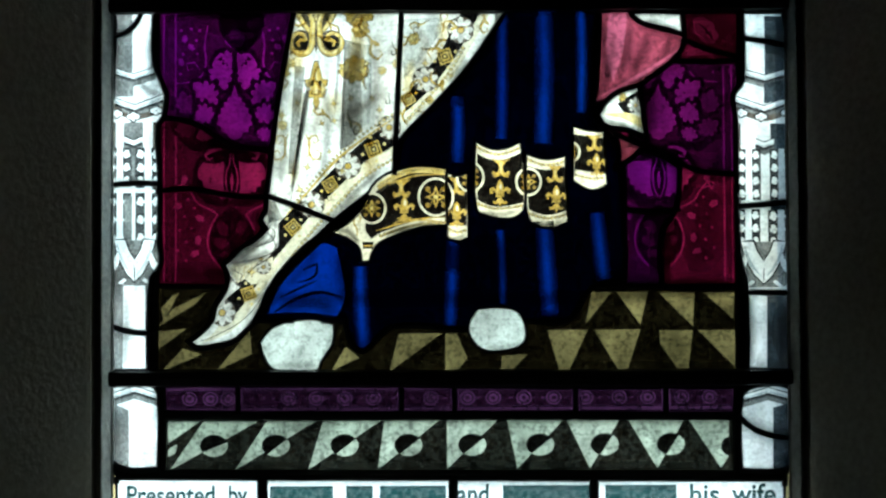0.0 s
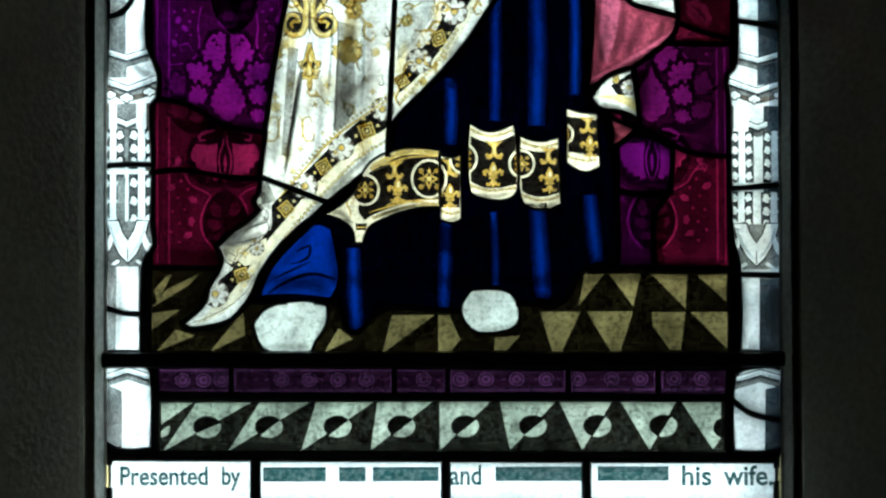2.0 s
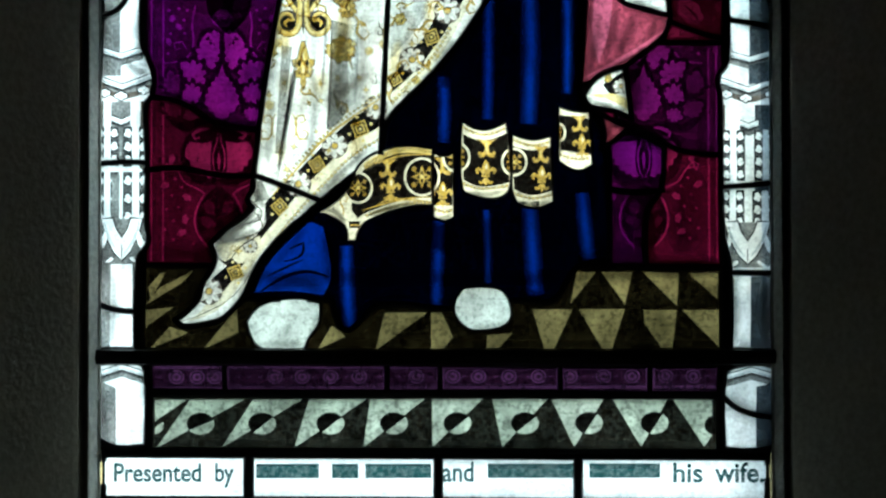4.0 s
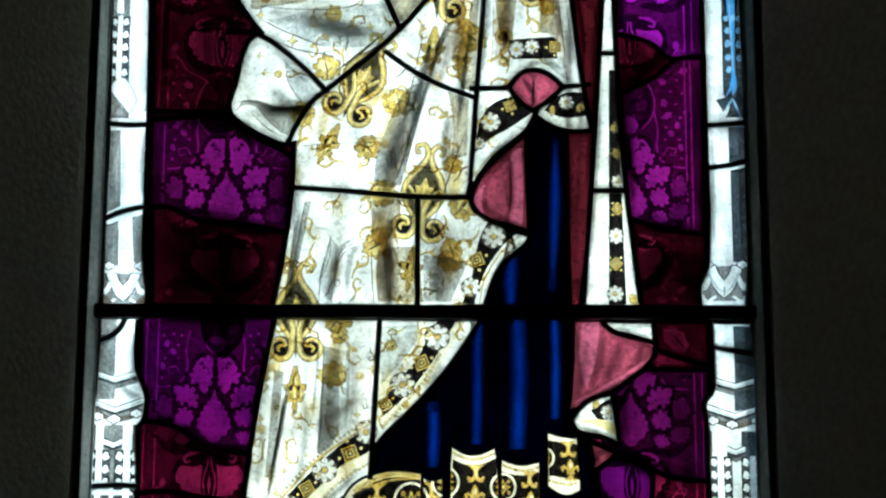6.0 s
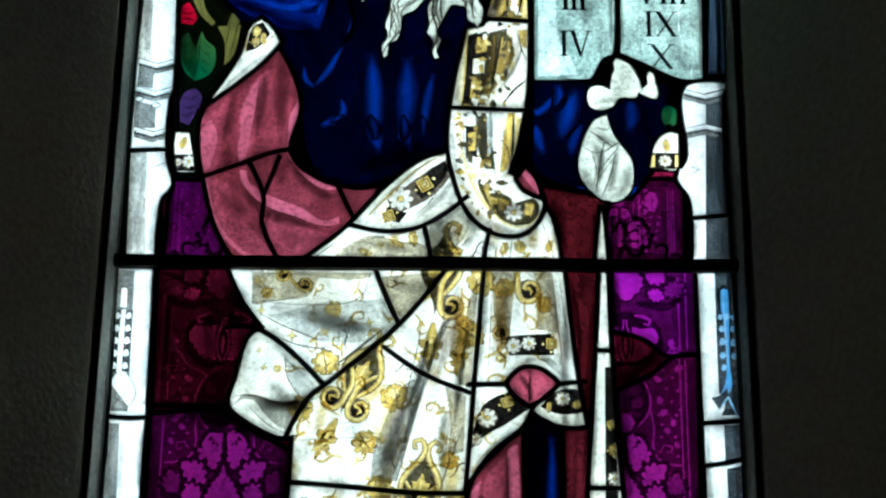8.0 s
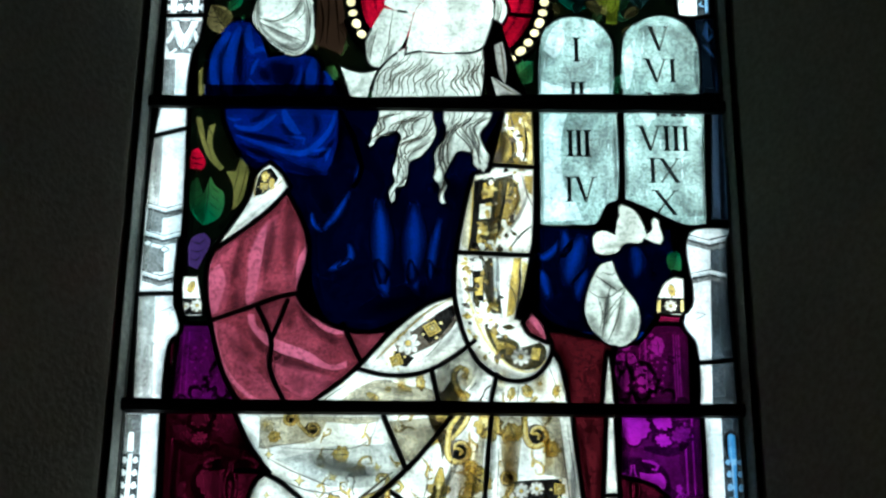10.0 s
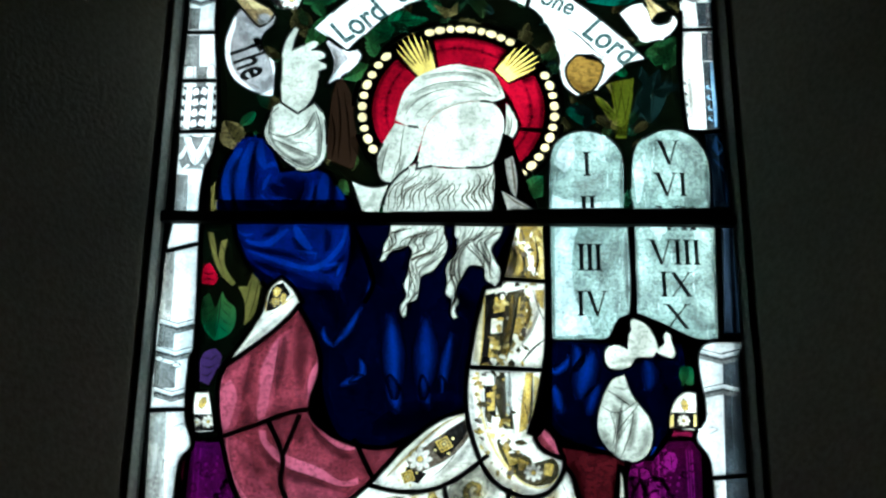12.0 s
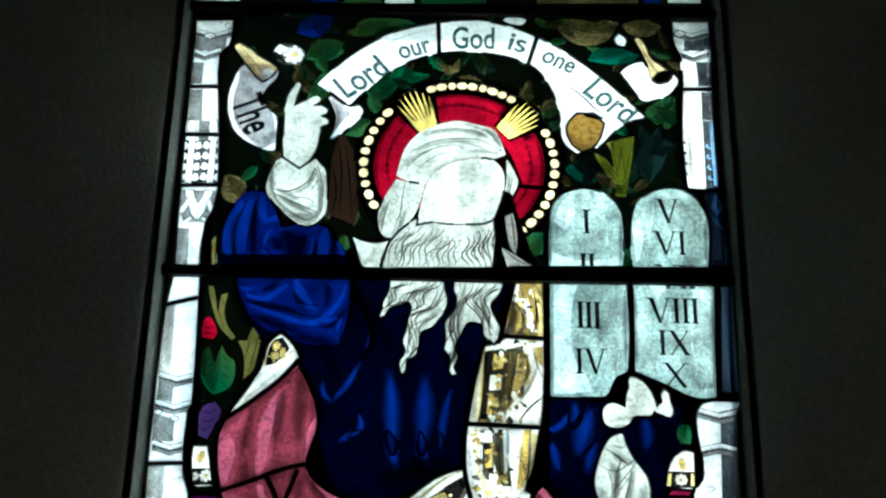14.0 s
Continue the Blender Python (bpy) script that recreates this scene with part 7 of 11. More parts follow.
fill(pale_fold, [(-19.5, 82.9), (-17.7, 82.7), (-15.6, 83.2), (-12.3, 84.1), (-7.2, 84.4), (-5.8, 84.5), (-4.3, 82.3), (-5.0, 80.4), (-8.5, 79.5), (-12.4, 79.6), (-14.1, 80.2), (-17.6, 82.2)])
fill(tan_fold, [(-6.1, 87.1), (-2.5, 87.5), (0.7, 87.7), (-3.6, 82.3), (-4.1, 82.6)])
fill(tan_fold, [(-10.6, 90.3), (-7.3, 92.0), (-4.0, 91.3), (-1.2, 90.8), (-0.6, 89.2), (-11.5, 89.1)])
fill(grey_fold, [(-0.8, 93.1), (2.6, 95.6), (3.5, 94.4), (3.5, 92.6), (1.2, 89.6), (-0.4, 89.2)])
fill(grey_fold, [(-21.5, 72.4), (-20.8, 73.5), (-19.0, 73.3), (-17.1, 72.7), (-14.6, 73.1), (-14.8, 71.9), (-15.9, 69.7), (-16.8, 70.1), (-18.1, 71.4), (-19.4, 72.8), (-20.6, 73.0)])
fill(pale_fold, [(-16.3, 77.9), (-16.0, 75.7), (-15.1, 74.1), (-14.4, 73.3), (-12.8, 73.8), (-13.0, 74.8), (-14.7, 76.4)])
fill(grey_fold, [(-3.5, 74.6), (-0.9, 75.8), (-2.3, 70.3), (-3.8, 64.2), (-6.8, 64.1), (-6.4, 67.4), (-5.5, 70.3)])
fill(grey_fold, [(-1.0, 79.5), (0.6, 79.5), (-0.9, 75.6), (-2.4, 76.1)])
fill(tan_fold, [(1.1, 74.6), (3.4, 73.7), (3.2, 67.5), (1.4, 67.0), (1.7, 70.8)])
fill(tan_fold, [(-6.2, 56.6), (-6.1, 51.7), (-1.4, 51.7), (-1.9, 57.5), (-4.8, 57.5)])
fill(grey_fold, [(-1.4, 56.8), (3.3, 56.0), (1.5, 51.7), (-1.4, 51.7)])
fill(tan_fold, [(-7.1, 62.6), (-4.0, 62.8), (-4.0, 59.8), (-6.6, 57.5)])
fill(tan_fold, [(-4.3, 66.8), (-3.6, 66.8), (-4.5, 64.0), (-6.3, 64.2), (-5.7, 65.4)])
fill(tan_fold, [(6.1, 87.8), (9.0, 87.8), (8.5, 84.3), (8.0, 79.7), (7.1, 79.9), (6.4, 83.1)])
fill(tan_fold, [(10.8, 87.8), (12.8, 87.8), (13.6, 80.7), (11.0, 81.2), (11.1, 84.4)])
fill(pale_fold, [(11.0, 78.7), (13.6, 78.5), (14.0, 75.8), (12.4, 77.0)])
fill(grey_fold, [(-0.8, 78.6), (1.2, 82.3), (1.9, 82.6), (-0.3, 77.9), (-1.5, 75.5), (-2.2, 75.9)])
fill(tan_fold, [(3.6, 84.3), (4.7, 87.3), (4.3, 81.1), (3.9, 74.5), (2.5, 75.0), (3.1, 79.4)])
fill(grey_fold, [(-14.0, 62.4), (-13.2, 62.6), (-14.4, 56.3), (-15.1, 52.2), (-15.6, 52.2), (-14.9, 56.8)])
fill(pale_fold, [(-11.2, 58.6), (-10.2, 57.1), (-10.9, 53.7), (-10.8, 51.4), (-12.3, 53.7)])
fill(grey_fold, [(-11.7, 47.1), (-9.8, 46.6), (-10.0, 38.2), (-11.2, 36.4), (-12.2, 35.9)])
fill(grey_fold, [(-16.8, 44.5), (-15.7, 44.3), (-16.3, 39.0), (-17.0, 33.4), (-17.5, 33.4)])
fill(pale_fold, [(-5.7, 49.1), (-1.7, 49.3), (-2.2, 47.3), (-5.7, 43.0)])
fill(pale_fold, [(-10.0, 46.6), (-9.0, 46.6), (-9.2, 38.7), (-10.0, 38.2)])
fill(grey_fold, [(-19.8, 30.7), (-18.8, 30.7), (-18.0, 28.7), (-19.5, 28.5)])
line(brown, 0.18, [(-21.4, 72.4), (-20.8, 73.5), (-19.0, 73.3), (-17.1, 72.7), (-13.0, 73.1)])
line(brown, 0.12, [(-19.3, 72.9), (-18.1, 71.4), (-16.6, 70.0)])
line(brown, 0.12, [(-16.3, 77.9), (-16.0, 75.7), (-15.1, 74.1), (-14.4, 73.3)])
line(brown, 0.16, [(-0.9, 75.5), (-2.3, 70.3), (-3.4, 66.0), (-4.1, 63.8)])
line(brown, 0.1, [(1.7, 71.8), (1.4, 68.2), (1.2, 66.5)])
line(brown, 0.12, [(-20.2, 83.9), (-18.9, 84.1), (-16.5, 84.4), (-14.2, 85.1)])
line(brown, 0.16, [(-19.1, 82.7), (-16.9, 81.5), (-14.6, 80.5), (-12.2, 79.6)])
line(brown, 0.12, [(-11.2, 58.6), (-11.6, 56.1), (-12.4, 53.8)])
line(brown, 0.14, [(-8.7, 57.6), (-10.0, 56.5), (-10.7, 53.8), (-11.0, 51.7)])
line(brown, 0.12, [(-6.2, 57.0), (-6.1, 51.8)])
line(brown, 0.14, [(1.2, 82.3), (0.1, 79.4), (-1.5, 75.5)])
line(brown, 0.12, [(-0.1, 79.4), (-2.6, 73.5)])
line(brown, 0.14, [(12.8, 87.8), (13.4, 81.9), (13.9, 76.1)])
line(brown, 0.1, [(6.4, 83.1), (7.3, 80.1), (7.7, 79.4)])
line(brown, 0.18, [(-11.7, 47.1), (-11.8, 43.0), (-12.2, 35.9)])
line(brown, 0.24, [(-15.8, 41.7), (-16.5, 36.4), (-17.1, 33.2)])
line(brown, 0.14, [(-13.9, 62.4), (-14.9, 56.3), (-15.4, 52.2)])
line(brown, 0.12, [(-11.2, 58.6), (-11.3, 56.3), (-12.3, 53.7)])
group("curtain_top_damask", "curtain_pane")
fill(half_ground, [(-30.0, 99.2), (-26.1, 99.5), (-22.9, 88.6), (-30.4, 88.5)], True)
stripes(-29.3, 88.7, -28.7, 97.5, 2)
sprigs(-28.3, 89.1, -25.1, 97.1, 0.95, 0.14, 59)
line(thin_ground, 0.3, [(-25.6, 94.6), (-25.9, 91.8), (-27.2, 89.6), (-28.4, 89.0)], 0.6)
soft(soft_black, 2.0, 0.7, [(-29.8, 98.5), (-30.1, 93.7), (-30.1, 88.7)])
group("curtain_top_right", "curtain_pane")
fill(thin_ground, [(19.4, 96.4), (23.2, 98.9), (27.8, 98.9), (27.5, 89.2), (19.1, 89.1)], True)
damask(20.4, 92.3, 1.77, 0)
leaf(24.0, 96.4, 0.89, 0, None)
sprigs(23.1, 90.4, 25.0, 97.8, 0.95, 0.16, 433)
stripes(25.8, 89.7, 26.4, 97.8, 3)
stripes(22.6, 91.0, 22.9, 97.8, 1)
soft(soft_black, 2.6, 0.9, [(19.7, 95.0), (19.8, 92.3), (19.5, 89.3)])
group("robe_blue_fold", "blue_robe_pane")
fill(night, [(-29.0, 129.5), (11.3, 130.0), (10.8, 97.9), (-26.8, 97.5)], True)
fill(half_night, [(-27.5, 127.1), (-13.2, 127.0), (-12.9, 122.0), (-14.1, 117.4), (-18.2, 117.7), (-22.5, 119.4), (-25.9, 122.7)])
line(None, 0.4, [(-26.2, 125.1), (-25.3, 124.7), (-24.4, 124.9)])
line(None, 0.8, [(-25.3, 124.0), (-23.0, 123.5), (-21.4, 124.5), (-20.3, 125.6)])
line(None, 1.1, [(-19.5, 126.2), (-18.5, 124.0), (-17.4, 122.9)])
line(None, 0.35, [(-19.0, 122.7), (-17.6, 122.4), (-16.8, 122.3), (-17.0, 121.5)])
line(None, 0.75, [(-24.9, 122.6), (-21.8, 121.5), (-17.3, 120.3), (-15.4, 121.4), (-13.8, 123.7), (-13.3, 126.0)])
line(None, 0.5, [(-15.9, 120.6), (-13.8, 121.0), (-14.2, 119.3)])
soft(soft_night, 1.2, 1.0, [(-25.9, 123.3), (-22.9, 122.6), (-20.4, 122.1), (-18.0, 121.2)])
soft(soft_night, 1.6, 1.0, [(-25.0, 121.5), (-21.6, 120.1), (-18.0, 119.0)])
soft(soft_night, 1.0, 0.9, [(-23.5, 124.5), (-22.2, 125.1), (-21.3, 126.2)])
soft(soft_night, 1.2, 0.8, [(-19.8, 124.4), (-19.0, 123.4), (-18.0, 122.1)])
soft(soft_night, 1.6, 0.9, [(-16.0, 126.0), (-15.4, 123.9), (-16.0, 122.0)])
soft(soft_night, 0.9, 0.9, [(-16.4, 119.9), (-14.9, 120.0), (-13.1, 122.6)])
soft(soft_night, 2.4, 0.9, [(-19.8, 118.8), (-16.8, 118.0), (-14.0, 117.3)])
soft(soft_night, 1.4, 1.0, [(-12.7, 126.0), (-12.5, 122.5), (-13.2, 118.8)])
fold(2.0, [(-7.8, 114.5), (-7.3, 109.0), (-7.1, 103.5)])
fold(2.2, [(-3.7, 114.0), (-3.6, 109.0), (-3.9, 103.5)])
fold(1.1, [(-0.6, 112.1), (-1.4, 107.7), (-1.8, 103.6)])
fold(0.8, [(-11.2, 115.4), (-12.8, 112.1), (-14.3, 110.3)])
fold(0.6, [(-15.5, 112.7), (-15.3, 111.1), (-14.2, 110.2)])
fold(0.8, [(-11.2, 108.7), (-10.9, 106.8), (-12.4, 105.6)])
fold(0.7, [(-10.0, 119.5), (-10.2, 118.1), (-10.7, 116.7)])
fold(1.4, [(-7.8, 106.7), (-7.2, 104.3), (-6.6, 101.9)])
fold(1.0, [(-4.0, 106.7), (-3.6, 104.3), (-3.0, 102.3)])
fold(0.8, [(-1.9, 106.7), (-1.6, 105.1), (-1.7, 103.5)])
fold(0.9, [(-13.4, 105.3), (-12.2, 105.8), (-10.7, 106.6)])
soft(soft_black, 4.0, 0.9, [(-9.7, 99.9), (-5.2, 101.3), (-0.1, 104.2)])
soft(soft_black, 3.0, 0.8, [(-2.2, 115.7), (0.4, 116.5), (2.1, 113.6)])
soft(soft_black, 3.0, 0.8, [(-12.4, 124.6), (-10.3, 121.6), (-7.5, 117.1)])
soft(soft_black, 3.0, 0.7, [(-15.9, 119.3), (-14.4, 115.6), (-13.7, 112.6)])
group("sleeve_blue_fold", "blue_robe_pane")
fill(night, [(8.7, 113.7), (26.9, 113.9), (26.1, 98.1), (8.6, 97.9)], True)
fold(0.9, [(9.9, 107.9), (11.3, 107.1), (12.4, 108.0), (13.0, 109.3)])
fold(2.2, [(15.9, 110.1), (14.7, 106.8), (14.0, 103.7)])
fold(1.2, [(11.0, 105.7), (11.5, 103.6), (11.9, 101.9)])
fold(1.2, [(13.6, 110.8), (13.9, 109.3), (13.5, 107.2)])
fold(1.2, [(16.4, 105.8), (15.4, 103.7), (15.0, 101.9)])
fold(1.6, [(21.7, 109.1), (22.1, 106.9), (21.7, 104.8)])
group("rose_lining_fold", "lining_pane")
fill(rose_deep, [(-29.5, 118.3), (-6.2, 118.7), (-5.6, 89.1), (-27.5, 88.9)], True)
fill(rose_deep, [(8.3, 102.9), (12.5, 102.9), (12.3, 96.7), (8.2, 96.7)], True)
fill(rose_shade, [(-27.1, 103.7), (-27.0, 105.3), (-26.0, 107.5), (-23.9, 109.1), (-24.0, 107.0), (-24.5, 103.5), (-24.5, 102.5), (-25.1, 99.6), (-25.5, 98.5), (-26.2, 99.3), (-27.1, 102.7)])
fill(rose_shade, [(-22.9, 103.8), (-22.6, 107.5), (-21.3, 110.5), (-20.3, 111.9), (-19.4, 112.2), (-20.2, 108.1), (-20.8, 103.5), (-20.9, 102.5), (-21.4, 100.4), (-22.1, 99.8), (-22.5, 101.2), (-22.8, 102.7)])
fill(rose_shade, [(-25.9, 98.5), (-23.6, 98.0), (-22.4, 94.6), (-19.4, 91.3), (-17.9, 89.3), (-21.2, 89.2), (-24.0, 92.1), (-25.4, 95.4)])
fill(rose_shade, [(-18.8, 94.7), (-15.6, 93.4), (-12.2, 92.2), (-10.9, 92.7), (-12.2, 90.4), (-15.5, 89.8), (-18.5, 91.9)])
fill(None, [(-22.3, 99.8), (-21.5, 99.6), (-21.2, 98.3), (-18.9, 96.7), (-15.2, 95.2), (-12.8, 93.7), (-10.9, 94.2), (-10.9, 93.3), (-12.8, 93.1), (-15.9, 94.2), (-18.8, 95.2), (-20.6, 96.5), (-22.0, 98.3)])
fill(None, [(-17.0, 103.8), (-16.9, 106.5), (-15.8, 108.7), (-15.2, 107.8), (-15.5, 105.7), (-15.9, 103.6), (-15.8, 102.8), (-15.3, 100.8), (-13.4, 98.6), (-11.1, 98.1), (-11.0, 97.5), (-12.9, 97.5), (-14.9, 98.9), (-16.6, 100.8), (-17.0, 102.5)])
fill(None, [(-22.5, 103.8), (-22.5, 107.2), (-21.4, 110.0), (-20.6, 111.3), (-20.8, 108.3), (-21.4, 103.5), (-21.4, 102.8), (-22.0, 100.4), (-22.5, 101.0), (-22.7, 102.7)])
fill(None, [(-27.0, 103.6), (-26.9, 104.8), (-25.9, 105.9), (-25.3, 104.8), (-25.0, 103.5), (-25.1, 102.9), (-25.8, 99.8), (-26.3, 99.5), (-27.0, 102.7)])
line(None, 0.5, [(-25.9, 98.8), (-25.4, 95.4), (-24.0, 92.3), (-21.7, 90.0), (-20.0, 89.2)])
line(None, 0.3, [(-27.1, 103.3), (-27.2, 104.8), (-26.7, 106.4)])
fill(None, [(8.9, 100.1), (10.2, 101.5), (11.6, 98.8), (11.3, 96.8), (10.7, 97.9)])
line(brown, 0.16, [(-22.1, 98.3), (-20.6, 96.4), (-18.8, 95.1), (-15.9, 94.1), (-12.8, 93.0), (-10.9, 93.3)])
line(brown, 0.14, [(-16.7, 101.0), (-14.9, 98.8), (-12.9, 97.4), (-11.0, 97.4)])
line(brown, 0.1, [(-20.6, 111.3), (-20.8, 108.3), (-21.3, 103.8)])
line(brown, 0.1, [(-15.2, 107.8), (-15.5, 105.7), (-16.0, 103.8)])
soft(soft_dark, 1.6, 0.85, [(-22.1, 98.0), (-20.6, 95.8), (-18.6, 94.4), (-15.7, 93.5), (-12.7, 92.4)])
soft(soft_dark, 1.6, 0.85, [(-16.7, 100.7), (-14.9, 98.3), (-12.6, 96.8), (-11.0, 96.7)])
soft(soft_dark, 1.4, 0.8, [(-19.8, 111.9), (-20.3, 108.1), (-20.8, 103.5)])
soft(soft_dark, 2.2, 0.7, [(-18.0, 114.6), (-18.0, 110.3), (-18.0, 103.8)])
soft(soft_dark, 1.8, 0.7, [(-23.4, 109.1), (-23.9, 106.4), (-24.1, 103.5)])
soft(soft_dark, 1.4, 0.7, [(-23.8, 102.7), (-23.7, 100.9), (-23.9, 99.6)])
soft(soft_dark, 2.0, 0.6, [(-18.7, 101.7), (-17.9, 100.2), (-17.3, 97.3)])
soft(soft_dark, 2.6, 0.6, [(-24.5, 97.2), (-23.2, 95.4), (-21.0, 94.7)])
soft(soft_dark, 3.0, 0.5, [(-18.0, 92.4), (-15.8, 91.1), (-12.7, 91.7)])
group("collar_border", "mantle_pane")
fill(black, [(-22.3, 114.6), (-21.8, 117.6), (-20.5, 118.4), (-19.6, 116.9), (-21.1, 115.0)])
leaf(-21.2, 117.2, 0.59, 20, "gold")
leaf(-20.4, 116.3, 0.53, 0, "gold")
jewel(-21.3, 115.9, 0.60, 0)
line(stain, 0.25, [(-22.3, 114.4), (-22.2, 117.2), (-20.8, 118.9)])
line(stain, 0.16, [(-22.1, 113.9), (-19.9, 115.9), (-18.9, 117.1)])
soft(soft_grey, 1.0, 0.5, [(-25.4, 109.1), (-22.9, 111.7), (-19.8, 114.7)])
group("stole_paint", "stole_pane")
fill(cream_stain, [(1.9, 108.5), (2.3, 112.1), (3.2, 117.3), (3.8, 117.1), (3.5, 112.8), (3.0, 107.8)])
fill(ochre_paint, [(5.1, 126.4), (10.4, 126.5), (10.3, 119.0), (5.1, 118.9)])
fill(brown, [(5.2, 124.9), (6.6, 125.7), (6.8, 121.8), (6.4, 119.1), (5.2, 119.1)])
line(brown, 0.3, [(7.5, 126.3), (8.1, 123.4), (8.8, 119.1)])
fill(None, [(5.8, 126.3), (7.1, 126.1), (7.3, 124.1), (8.3, 124.0), (8.9, 122.6), (9.0, 121.1), (8.6, 120.3), (8.1, 122.6), (7.5, 123.5), (6.3, 123.7), (5.7, 124.9)])
fill(pale_stain, [(8.8, 124.9), (10.2, 125.7), (10.2, 119.2), (9.5, 119.2), (9.8, 121.9)])
line(black, 0.35, [(7.1, 123.4), (7.9, 121.5), (7.6, 119.1)])
fill(stain, [(5.6, 123.3), (6.5, 123.5), (6.3, 121.1), (5.6, 121.1)])
fill(black, [(5.2, 117.7), (3.3, 116.9), (3.0, 112.1), (2.6, 107.8), (4.5, 107.8), (5.2, 112.1), (5.8, 116.9)])
fill(stain, [(4.4, 116.7), (5.6, 116.9), (5.5, 114.9), (4.3, 114.6)])
fill(None, [(4.0, 113.9), (5.3, 114.0), (5.2, 112.1), (3.9, 112.0)])
fill(stain, [(3.8, 111.0), (4.9, 111.1), (4.8, 109.1), (3.6, 108.9)])
fill(None, [(4.6, 118.5), (5.5, 118.8), (5.4, 117.5), (4.4, 117.1)])
line(stain, 0.2, [(3.2, 116.9), (3.0, 112.1), (2.6, 107.8)])
fill(dark_stain, [(5.8, 117.3), (7.9, 117.9), (7.4, 113.6), (6.1, 109.6), (4.5, 107.8), (5.2, 112.1)])
line(stain, 0.4, [(7.4, 117.3), (6.8, 113.6), (5.6, 108.5)])
line(ochre_paint, 0.5, [(6.4, 116.9), (6.0, 112.9), (4.9, 108.2)])
fill(ochre_paint, [(7.9, 117.3), (8.7, 114.4), (7.4, 112.2), (6.1, 108.5), (7.1, 114.4)])
fill(stain, [(10.2, 117.7), (9.1, 117.7), (9.5, 115.9), (10.1, 115.1)])
fill(None, [(8.6, 117.9), (9.1, 117.8), (9.6, 115.1), (10.1, 114.4), (10.1, 111.5), (8.0, 110.0), (6.4, 108.1), (5.7, 108.2), (6.0, 109.4), (7.4, 111.4), (8.7, 112.9), (8.9, 114.4), (8.4, 116.2)])
fill(None, [(10.1, 111.0), (9.6, 108.6), (9.0, 107.8), (7.0, 107.8), (8.0, 109.1), (9.3, 110.4)])
line(brown, 0.2, [(8.9, 117.8), (9.6, 115.1), (10.1, 113.8)])
line(black, 0.28, [(10.1, 111.2), (8.7, 110.0), (7.3, 108.0)])
fill(black, [(3.1, 107.1), (4.4, 107.1), (4.5, 101.4), (3.2, 101.4)])
fill(None, [(3.1, 106.9), (4.2, 107.1), (4.3, 105.5), (3.2, 105.4)])
fill(stain, [(3.4, 104.5), (4.3, 104.7), (4.3, 102.4), (3.5, 102.3)])
line(pale_stain, 0.28, [(2.5, 107.1), (2.7, 102.8), (3.8, 98.7), (5.7, 95.3), (7.6, 93.6)])
line(brown, 0.1, [(2.9, 107.1), (3.1, 102.1), (4.3, 98.3)])
fill(dark_stain, [(4.5, 107.1), (6.2, 107.1), (6.3, 102.9), (6.5, 100.1), (5.4, 100.1), (4.5, 102.8)])
line(brown, 0.25, [(5.3, 107.0), (5.4, 102.8), (5.9, 100.1)])
fill(matt, [(5.5, 106.7), (6.1, 106.7), (6.2, 102.9), (5.7, 101.5)])
fill(None, [(6.2, 107.1), (7.8, 107.1), (7.9, 105.6), (7.0, 103.9), (6.8, 101.5), (7.3, 100.1), (6.7, 99.7), (6.3, 102.2), (6.2, 103.9), (6.7, 105.3)])
fill(stain, [(7.9, 107.1), (8.8, 107.1), (8.4, 102.9), (7.7, 99.4), (7.0, 99.5), (7.3, 102.9)])
fill(pale_stain, [(8.8, 106.8), (9.9, 105.7), (9.9, 102.2), (8.9, 99.4), (8.1, 100.1), (8.7, 102.9)])
line(brown, 0.22, [(8.6, 106.8), (8.5, 102.9), (7.8, 98.7)])
line(brown, 0.16, [(7.0, 103.9), (7.8, 102.9), (8.2, 100.1)])
fill(None, [(3.8, 101.7), (4.5, 101.4), (5.7, 99.0), (7.9, 100.1), (8.6, 98.7), (8.2, 96.7), (6.3, 98.0), (4.9, 99.4)])
fill(dark_stain, [(4.5, 98.7), (5.7, 97.9), (8.2, 96.7), (8.5, 96.0), (10.8, 96.7), (11.5, 95.7), (11.0, 94.0), (8.8, 93.3), (6.6, 94.5), (5.2, 96.3)])
fill(stain, [(5.2, 97.9), (6.3, 97.3), (6.9, 96.0), (6.0, 95.6)])
fill(ochre_paint, [(6.9, 96.7), (8.1, 96.1), (7.9, 95.0), (6.9, 95.2)])
flower(8.6, 94.9, 1.26, 0)
fill(stain, [(9.9, 96.0), (10.9, 95.9), (10.6, 94.5), (9.7, 94.7)])
line(pale_stain, 0.22, [(4.4, 98.5), (5.7, 95.6), (7.6, 93.6), (9.8, 93.2), (11.5, 94.7)])
rng = random.Random(77)
for k in range(190):
    v = 94.5 + 32.0 * rng.random()
    lean = 4.6 - 1.4 * math.sin((v - 95) / 9.0) if v < 108 else 5.0 + 0.12 * (v - 108)
    u, r = lean + 4.6 * (rng.random() ** 1.3 - 0.3), 0.14 + 0.3 * rng.random()
    tone = (dark_stain, ochre_paint, brown, stain, None, pale_stain, dark_stain, ochre_paint)[k % 8]
    fill(tone, lobed(u, v, r, 360 * rng.random(), 3 + k % 3, 0.5, 1.0 + rng.random()), True)
line(black, 0.25, [(7.3, 117.3), (6.7, 113.6), (5.8, 108.9)])
line(black, 0.3, [(9.2, 124.9), (9.5, 121.9), (9.0, 119.1)])
soft(soft_dark, 1.8, 0.9, [(6.3, 117.3), (5.9, 112.9), (4.9, 107.9)])
